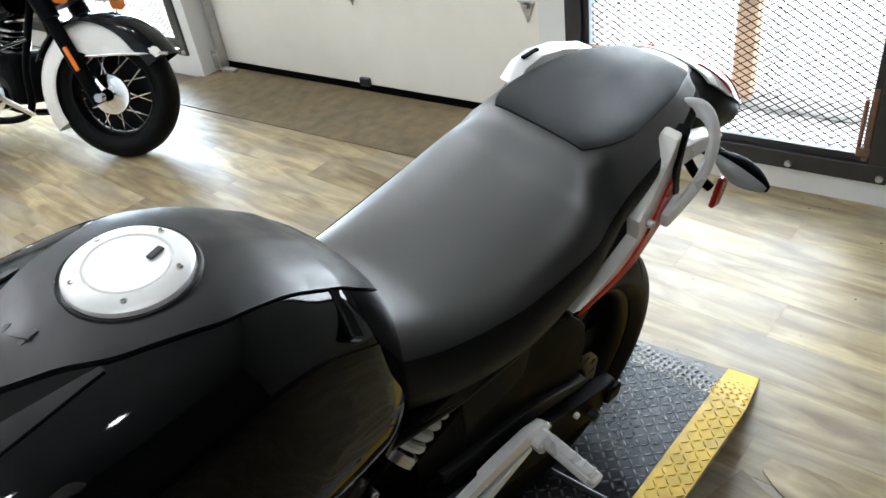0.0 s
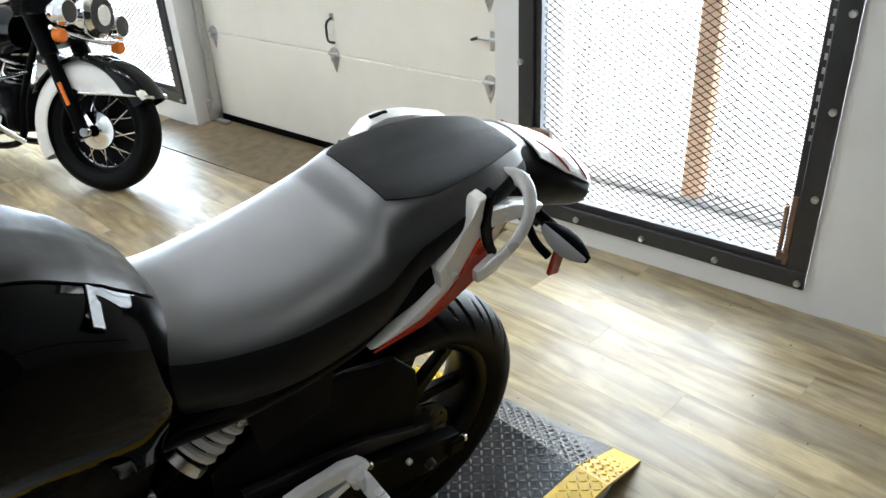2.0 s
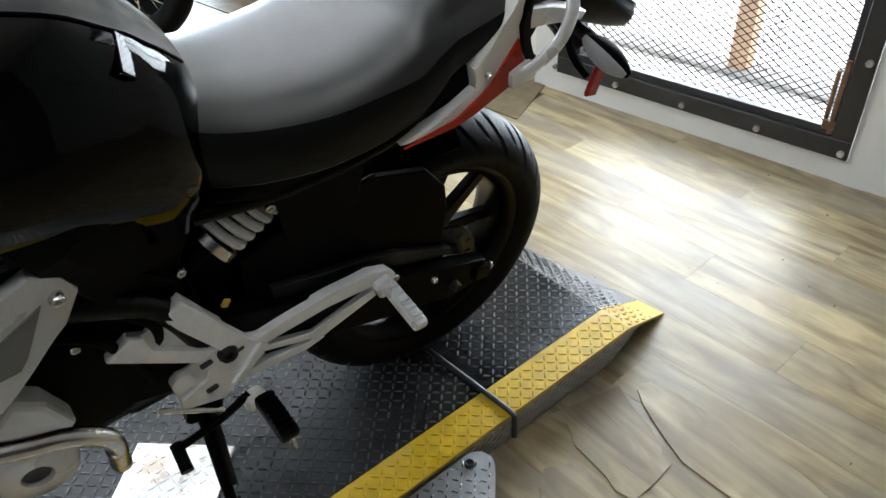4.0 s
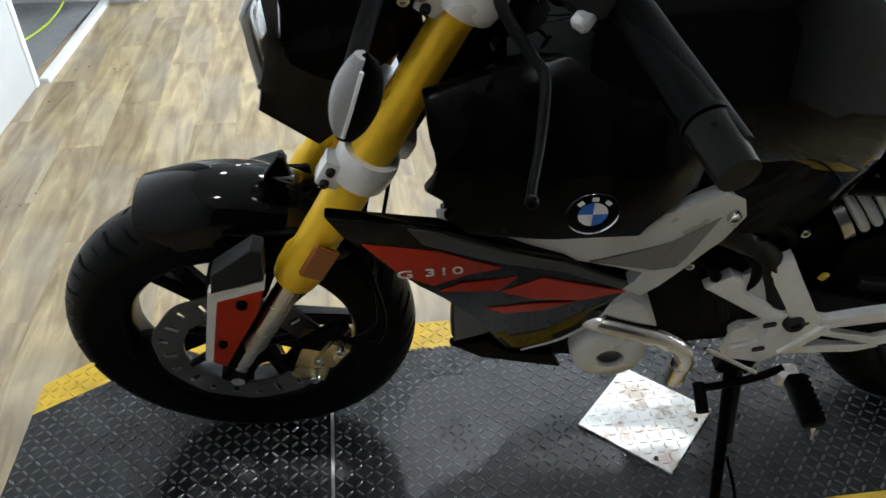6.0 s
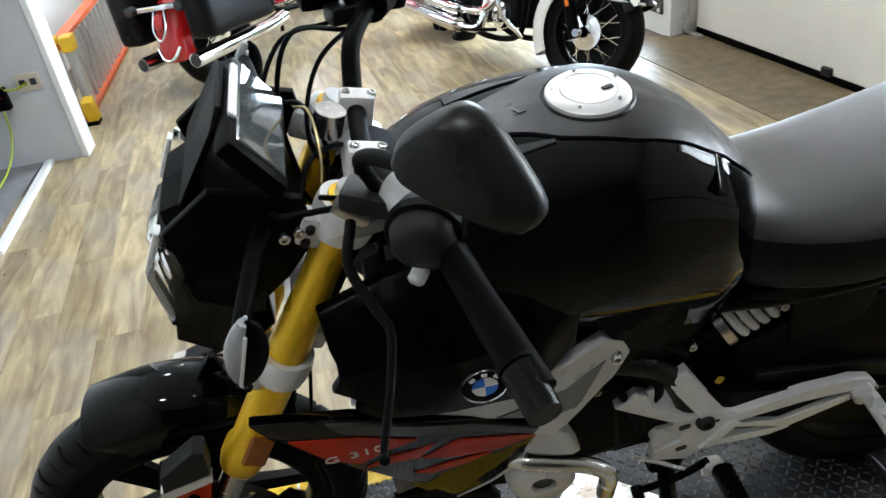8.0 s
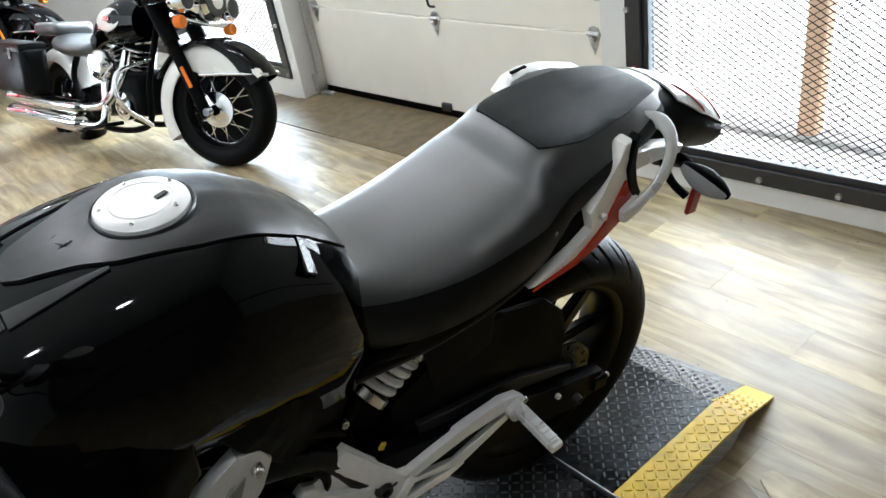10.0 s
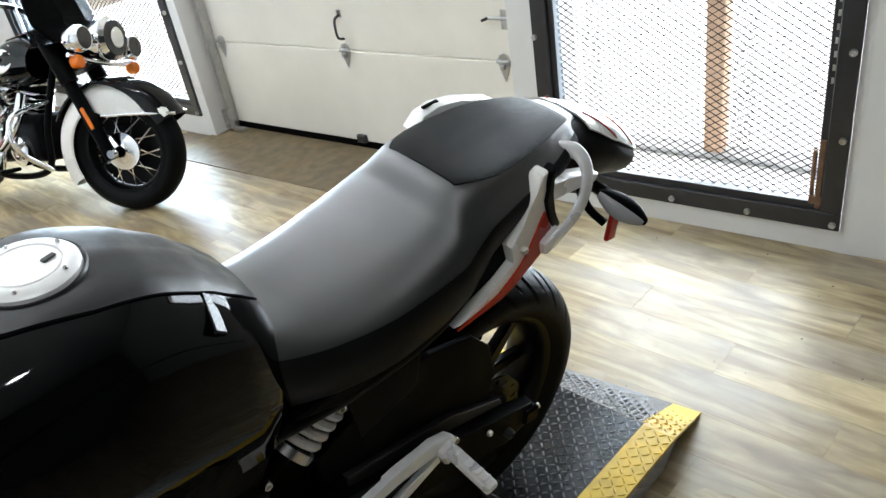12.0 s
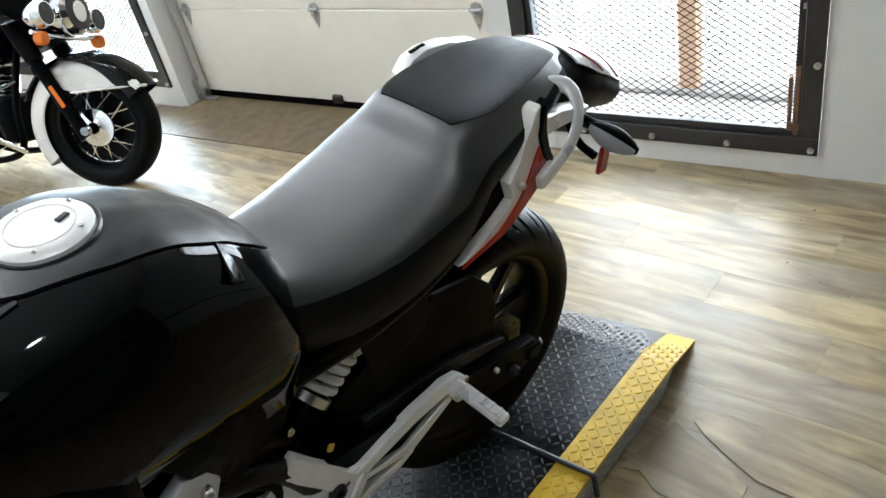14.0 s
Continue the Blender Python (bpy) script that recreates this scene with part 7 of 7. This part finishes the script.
    part("lamp_glass", L([(0, 0.043), (0.078, 0.036), (0.080, 0.030)], 32, "x"), "smoke", hl, "dark lamp glass", True, pose(0.02, 0, 0.900) @ Matrix.Scale(1.15, 4))
    part("lamp_star", L([(0, 0.050), (0.030, 0.046), (0.045, 0.042)], 20, "x"), "chrome", hl, "", True, pose(0.02, 0, 0.900) @ Matrix.Scale(1.15, 4))
    part("nacelle", B((-0.20, 0, 0.85), (0.20, 0.20, 0.20), (0, -20, 0), 0.05, 3), "plastic", c, "black lamp nacelle", True)
    shield = part("windshield", SL([(-0.30, 0.0), (0.30, 0.0), (0.27, 0.30), (0.17, 0.44), (-0.17, 0.44), (-0.27, 0.30)], -0.004, 0.004, 0.002, lambda x, z: 1.6 * x * x), "screen_glass", c, "smoked windshield", False, pose(-0.07, 0, 0.93, 20, 0, -90) @ pose(0, 0, 0, 0, 0, 180))
    part("shield_band", SL([(-0.215, -0.005), (0.215, -0.005), (0.26, 0.10), (0.25, 0.25), (-0.25, 0.25), (-0.26, 0.10)], -0.007, 0.007, 0.002, lambda x, z: 1.6 * x * x), "plastic", shield, "black lower screen band", False, pose(-0.07, 0, 0.93, 20, 0, -90) @ pose(0, 0, 0, 0, 0, 180))
    TK = [(-0.98, [(0, 0.80), (0.08, 0.79), (0.12, 0.74), (0.11, 0.68), (0.06, 0.66)]), (-0.80, [(0, 0.92), (0.10, 0.90), (0.155, 0.82), (0.14, 0.72), (0.07, 0.68)]), (-0.58, [(0, 0.97), (0.11, 0.94), (0.175, 0.85), (0.16, 0.74), (0.08, 0.70)]), (-0.40, [(0, 0.93), (0.09, 0.91), (0.14, 0.84), (0.13, 0.76), (0.07, 0.73)])]
    tk = part("fuel_tank", body_shell(TK), trim, c, "two-tone teardrop fuel tank", True)
    for s in (-1, 1):
        part("tank_panel", L([(0.0, 0.012), (0.06, 0.010), (0.095, 0.004), (0.105, -0.010)], 28, "z"), body, tk, "pale side panel", True, aim((-0.62, s * 0.163, 0.845), (0.05, s, 0.25)) @ Matrix.Diagonal((1.25, 0.66, 1, 1)))
        part("tank_badge", B((-0.62, s * 0.180, 0.855), (0.075, 0.006, 0.022), (0, 8, 0), 0.002, 1), "chrome", tk, "chrome tank emblem")
    part("tank_cap", L([(0, 0.015), (0.035, 0.013), (0.042, 0.0)], 24, "z"), "chrome", tk, "", True, pose(-0.62, 0.05, 0.968))
    part("tank_stripe", B((-0.60, 0, 0.968), (0.30, 0.09, 0.012), (0, -6, 0), 0.005, 1), trim, tk)
    st = part("rider_seat", body_shell([(-1.45, [(0, 0.80), (0.10, 0.79), (0.15, 0.75), (0.14, 0.70), (0.08, 0.68)]), (-1.25, [(0, 0.735), (0.13, 0.735), (0.19, 0.715), (0.17, 0.67), (0.08, 0.65)]), (-1.05, [(0, 0.72), (0.11, 0.72), (0.16, 0.70), (0.14, 0.66), (0.07, 0.64)]), (-0.93, [(0, 0.76), (0.06, 0.75), (0.09, 0.72), (0.08, 0.68), (0.05, 0.66)])]), "seat", c, "black stepped seat", True)
    part("pillion_seat", B((-1.58, 0, 0.83), (0.32, 0.26, 0.08), (0, 3, 0), 0.035, 3), "seat", st, "", True)
    fender(c, -1.63, R, 0.395, 20, 150, 0.105, 0.09, body, "rear_fender", "rear fender")
    tail = part("tail_lamp", B((-2.00, 0, 0.52), (0.05, 0.10, 0.06), (0, -20, 0), 0.012, 2), "red_lens", c, "red tail lamp", True)
    eng = part("engine", B((-0.72, 0, 0.42), (0.50, 0.24, 0.26), (0, 0, 0), 0.05, 3), "plastic", c, "black and chrome V-twin engine", True)
    for tilt in (-22, 22):
        cyl = part("cylinder", T([(-0.72, 0, 0.46), (-0.72 - 0.30 * math.sin(radians(tilt)), 0, 0.46 + 0.26)], 0.070, 18), "plastic", eng, "", True)
        for k in range(7):
            f = 0.25 + 0.1 * k
            q = Vector((-0.72 - 0.30 * f * math.sin(radians(tilt)), 0, 0.46 + 0.26 * f))
            part("fin", L([(0, -0.004), (0.092, -0.004), (0.094, 0.0), (0.092, 0.004), (0, 0.004)], 24, "z"), "steel", cyl, "", False, Matrix.Translation(q) @ pose(0, 0, 0, 0, -tilt, 0))
        part("rocker_cover", B((-0.72 - 0.31 * math.sin(radians(tilt)), 0, 0.745), (0.15, 0.15, 0.06), (0, -tilt, 0), 0.02, 2), "chrome", cyl, "chrome rocker cover", True)
    part("air_cleaner", L([(0, 0.05), (0.07, 0.048), (0.085, 0.03), (0.085, -0.02)], 28), "chrome", eng, "round chrome air cleaner", True, pose(-0.72, -0.20, 0.60, 0, 0, 180))
    part("timer_cover", L([(0, 0.045), (0.05, 0.042), (0.085, 0.02), (0.09, -0.02)], 28), "chrome", eng, "chrome side cover", True, pose(-0.66, -0.135, 0.36, 0, 0, 180))
    part("primary_cover", B((-0.80, 0.165, 0.36), (0.56, 0.06, 0.19), (0, 0, 0), 0.05, 3), "chrome", eng, "chrome primary cover", True)
    part("gearbox", B((-1.06, 0, 0.38), (0.24, 0.20, 0.20), (0, 0, 0), 0.04, 2), "plastic", eng, "", True)
    for k, (za, yb) in enumerate(((0.40, -0.245), (0.30, -0.265))):
        pipe = part("exhaust_pipe", T([(-0.60 - 0.22 * k, -0.10, 0.66 - 0.05 * k), (-0.56 - 0.16 * k, -0.20, 0.50), (-0.70, yb, za - 0.02), (-1.05, yb, za - 0.04)], 0.026, 14, 30), "chrome", c, "chrome exhaust header", True)
        part("silencer", T([(-1.00, yb, za - 0.04), (-1.08, yb, za - 0.04), (-1.95, yb, za + 0.02), (-2.0, yb, za + 0.02)], [0.048, 0.050], 18), "chrome", pipe, "chrome silencer", True)
    for s in (-1, 1):
        part("frame_tube", T([(-0.35, 0, 0.86), (-0.42, s * 0.09, 0.50), (-0.50, s * 0.11, 0.24), (-1.10, s * 0.12, 0.24), (-1.30, s * 0.12, 0.50), (-1.20, s * 0.10, 0.70)], 0.019, 10, 40), "plastic", c, "black frame tube", True)
        part("rear_strut", T([(-1.25, s * 0.115, 0.42), (-1.63, s * 0.125, R)], 0.022, 10), "plastic", c, "", True)
    part("side_stand", T([(-0.60, 0.16, 0.25), (-0.52, 0.30, 0.090)], 0.014, 10), "plastic", c, "black side stand", True)
    swing = pose(-0.26, 0, 0, 0, 0, -steer) @ pose(0.26, 0, 0)
    for ob in c.children:
        if ob.name.split(".")[0] not in FRONT:
            for d in (ob, *ob.children_recursive):
                d.data.transform(swing)
    return c


def body_shell(stations):
    return body(sorted(stations), 24, 16)


body_white = cruiser(pose(1.570, 2.610, 0.002, -15, 0, -52.0) @ Matrix.Scale(0.875, 4), "black and white cruiser motorcycle with chrome and smoked windshield", "white_p", "gloss", "parked cruisers")
cruiser(pose(1.09, 4.86, 0.002, -14, 0, -52.0) @ Matrix.Scale(0.92, 4), "black cruiser motorcycle with chrome exhaust parked behind", "gloss", "gloss", "parked cruisers")
cruiser(pose(0.92, 6.35, 0.002, -14, 0, -52.0) @ Matrix.Scale(0.92, 4), "white and black cruiser motorcycle parked in the row", "white_p", "gloss", "parked cruisers")


def tourer(m, label):
    """A red touring motorcycle seen from behind; rear axle over the origin, x ahead."""
    c = thing("touring_motorcycle", label, "motorcycle", m)
    R = 0.315
    spoke_wheel(c, 0, R, 0.150, 0.205, "rim", "rear_wheel")
    spoke_wheel(c, 1.62, R, 0.130, 0.215, "rim", "front_wheel")
    rf = fender(c, 0, R, 0.372, 40, 190, 0.105, 0.10, "red_bike", "rear_fender", "candy red rear fender with chrome trim")
    part("fender_trim", T([(-0.352, -0.085, 0.335), (-0.378, -0.045, 0.285), (-0.384, 0, 0.268), (-0.378, 0.045, 0.285), (-0.352, 0.085, 0.335)], 0.009, 8, 24), "chrome", rf, "chrome fender tip", True)
    part("fender_loop", T([(-0.325, -0.040, 0.54), (-0.372, -0.046, 0.44), (-0.392, 0, 0.385), (-0.372, 0.046, 0.44), (-0.325, 0.040, 0.54)], 0.007, 8, 30), "chrome", rf, "chrome trim loop", True)
    part("tail_lamp", B((-0.345, 0, 0.475), (0.040, 0.065, 0.090), (0, 20, 0), 0.014, 2), "red_lens", rf, "red tail lamp", True)
    fender(c, 1.62, R, 0.368, 30, 190, 0.090, 0.09, "red_bike", "front_fender", "candy red front fender")
    bar = part("signal_bar", B((-0.330, 0, 0.555), (0.045, 0.300, 0.030), (0, 0, 0), 0.008, 2), "chrome", c, "chrome rear signal bar", True)
    for s in (-1, 1):
        part("turn_signal", L([(0, 0.03), (0.028, 0.024), (0.034, 0.0), (0.026, -0.03), (0, -0.04)], 20, "x"), "smoke", bar, "round clear turn signal", True, pose(-0.345, s * 0.19, 0.555, 0, 0, 180))
        bag = part("saddlebag", B((-0.06, s * 0.275, 0.52), (0.60, 0.185, 0.36), (0, 3, 0), 0.060, 3), "leather", c, "black leather saddlebag", True)
        part("bag_lid", B((-0.06, s * 0.277, 0.690), (0.61, 0.196, 0.080), (0, 3, 0), 0.034, 3), "leather", bag, "", True)
        part("bag_buckle", B((-0.06, s * 0.380, 0.63), (0.040, 0.012, 0.11), (0, 3, 0), 0.004, 1), "chrome", bag)
        part("silencer", T([(0.45, s * 0.20, 0.25), (0.30, s * 0.20, 0.24), (-0.40, s * 0.205, 0.262)], 0.043, 18), "chrome", c, "chrome silencer", True)
        part("silencer_mouth", T([(-0.39, s * 0.205, 0.2615), (-0.403, s * 0.205, 0.2622)], 0.034, 18), "ink", c, "", True)
        part("sissy_rail", T([(-0.04, s * 0.12, 0.68), (-0.12, s * 0.125, 0.78), (-0.20, s * 0.11, 0.97), (-0.22, s * 0.04, 1.04), (-0.22, 0, 1.05)], 0.010, 10, 24), "chrome", c, "chrome backrest rail", True)
        part("fork_leg", T([(1.60, s * 0.12, R), (1.36, s * 0.12, 0.98)], 0.030, 14), "chrome", c, "chrome fork leg", True)
        part("handlebar_half", T([(1.28, s * 0.03, 1.05), (1.24, s * 0.25, 1.14), (1.06, s * 0.40, 1.10), (0.92, s * 0.43, 1.06)], 0.014, 10, 20), "chrome", c, "chrome handlebar", True)
        part("mirror", B((1.16, s * 0.36, 1.24), (0.020, 0.13, 0.08), (0, 0, s * -12), 0.008, 2), "chrome", c, "chrome mirror", True)
        part("crash_bar", T([(1.18, s * 0.06, 0.62), (1.22, s * 0.32, 0.55), (1.20, s * 0.33, 0.40), (1.12, s * 0.12, 0.25)], 0.014, 10, 24), "chrome", c, "chrome engine guard", True)
        part("frame_tube", T([(1.30, 0, 0.86), (1.18, s * 0.10, 0.30), (0.60, s * 0.12, 0.26), (0.25, s * 0.12, 0.45)], 0.018, 10, 30), "plastic", c, "", True)
        part("passenger_board", B((0.42, s * 0.31, 0.36), (0.20, 0.09, 0.020), (0, 0, 0), 0.006, 1), "chrome", c, "chrome passenger board")
    part("rider_seat", body([(-0.28, [(0, 0.80), (0.10, 0.79), (0.14, 0.75), (0.13, 0.71), (0.07, 0.69)]), (-0.05, [(0, 0.82), (0.14, 0.81), (0.18, 0.76), (0.16, 0.71), (0.08, 0.69)]), (0.12, [(0, 0.77), (0.15, 0.76), (0.19, 0.73), (0.17, 0.69), (0.08, 0.67)]), (0.40, [(0, 0.73), (0.14, 0.73), (0.19, 0.71), (0.17, 0.67), (0.08, 0.65)]), (0.62, [(0, 0.76), (0.07, 0.75), (0.10, 0.72), (0.09, 0.68), (0.05, 0.66)])], 30, 16), "seat", c, "black leather touring seat", True)
    part("fuel_tank", body([(0.58, [(0, 0.79), (0.08, 0.78), (0.12, 0.74), (0.11, 0.68), (0.06, 0.66)]), (0.80, [(0, 0.92), (0.10, 0.90), (0.16, 0.82), (0.15, 0.72), (0.07, 0.68)]), (1.02, [(0, 0.96), (0.11, 0.94), (0.18, 0.85), (0.16, 0.74), (0.08, 0.70)]), (1.22, [(0, 0.92), (0.09, 0.90), (0.14, 0.84), (0.13, 0.76), (0.07, 0.73)])], 24, 16), "red_bike", c, "candy red fuel tank", True)
    part("side_cover", B((0.35, -0.145, 0.56), (0.26, 0.05, 0.16), (0, 0, 0), 0.03, 2), "red_bike", c, "candy red side cover", True)
    part("side_cover", B((0.35, 0.145, 0.56), (0.26, 0.05, 0.16), (0, 0, 0), 0.03, 2), "red_bike", c, "candy red side cover", True)
    part("engine", B((0.82, 0, 0.44), (0.46, 0.30, 0.34), (0, 0, 0), 0.06, 3), "chrome", c, "chrome engine", True)
    part("headlamp", L([(0, 0.03), (0.085, 0.03), (0.10, 0.0), (0.09, -0.10), (0, -0.16)], 30, "x"), "chrome", c, "chrome headlamp", True, pose(1.50, 0, 0.88))
    part("side_stand", T([(0.90, 0.16, 0.25), (0.98, 0.28, 0.022)], 0.014, 10), "plastic", c, "", True)
    return c


tourer(pose(-0.32, 3.76, 0.002, -6, 0, 56.0), "candy red touring motorcycle with black leather saddlebags seen from behind")

# ---------- loose and worn floor pieces, then the planks ----------
def flat_piece(pts, z0, z1):
    bm = bmesh.new()
    lo = [bm.verts.new((x, y, z0)) for x, y in pts]
    hi = [bm.verts.new((x, y, z1)) for x, y in pts]
    bm.faces.new(lo[::-1]); bm.faces.new(hi)
    for i in range(len(pts)):
        j = (i + 1) % len(pts)
        bm.faces.new((lo[i], lo[j], hi[j], hi[i]))
    return bm


loose = [
    [(1.500, -0.200), (1.520, -0.245), (1.492, -0.298), (1.490, -0.345), (1.486, -0.395), (1.476, -0.425), (1.488, -0.465), (1.550, -0.462), (1.612, -0.452), (1.618, -0.425), (1.632, -0.408), (1.655, -0.360), (1.668, -0.300), (1.690, -0.235)],
    [(1.735, -0.262), (1.756, -0.272), (1.775, -0.330), (1.790, -0.45), (1.800, -0.62), (1.790, -0.70), (1.655, -0.70), (1.640, -0.55), (1.636, -0.46), (1.660, -0.385), (1.690, -0.310), (1.715, -0.270)],
    [(1.40, -0.30), (1.47, -0.33), (1.47, -0.44), (1.46, -0.62), (1.33, -0.64), (1.32, -0.40), (1.36, -0.33)],
]
for pts in loose:
    ob = tagged(part("loose_plank", flat_piece(pts, 0.0005, 0.0065), "plank"), "torn tan vinyl plank piece lifting from the floor", "floor piece")
debris_rng = random.Random(5)
bm = bmesh.new()
for k in range(48):
    x, y = debris_rng.uniform(1.9, 2.8), debris_rng.uniform(-0.9, 1.2)
    if k % 3 == 0:
        x, y = debris_rng.uniform(-1.12, -0.85), debris_rng.uniform(0.6, 2.2)
    r = debris_rng.uniform(0.0012, 0.0035)
    box(bm, (x, y, 0.0055), (r * debris_rng.uniform(0.6, 2.5), r, 0.002), (0, 0, debris_rng.uniform(0, 180)))
tagged(part("floor_debris", bm, "ink"), "scattered dark grit on the floor", "grit", kind="stuff")

PLANK_W, PLANK_L, ANGLE = 0.150, 0.92, 6.0
turn = pose(0, 0, 0, 0, 0, ANGLE)
mesh = bpy.data.meshes.new("plank")
bm = B((0, 0, 0), (PLANK_W - 0.0005, PLANK_L - 0.0006, 0.006))
bm.to_mesh(mesh)
bm.free()
mesh.materials.append(M["plank"])
count = 0
extra = bmesh.new()
for i in range(-9, 24):
    off = (i * 0.37) % 1.0 * PLANK_L
    for j in range(-6, 12):
        c = turn @ Vector(((i + 0.5) * PLANK_W, j * PLANK_L + off, 0))
        sl = WALL.inverted() @ c
        if c.x < -1.29 or sl.y < -0.05 or c.y < -3.12 or c.y > 9.2:
            continue
        if 1.18 < sl.x < 3.22 and sl.y < 0.20:
            continue
        near = -1.2 < c.y < 5.6
        if near and count < 300:
            ob = new("plank", mesh)
            ob.matrix_world = pose(c.x, c.y, 0.0, 0, 0, ANGLE)
            ob.parent = floor_ob
            count += 1
        else:
            box(extra, (c.x, c.y, 0), (PLANK_W - 0.0012, PLANK_L - 0.0014, 0.006), (0, 0, ANGLE))
tagged(part("far_planks", extra, "plank", floor_ob), kind="stuff")
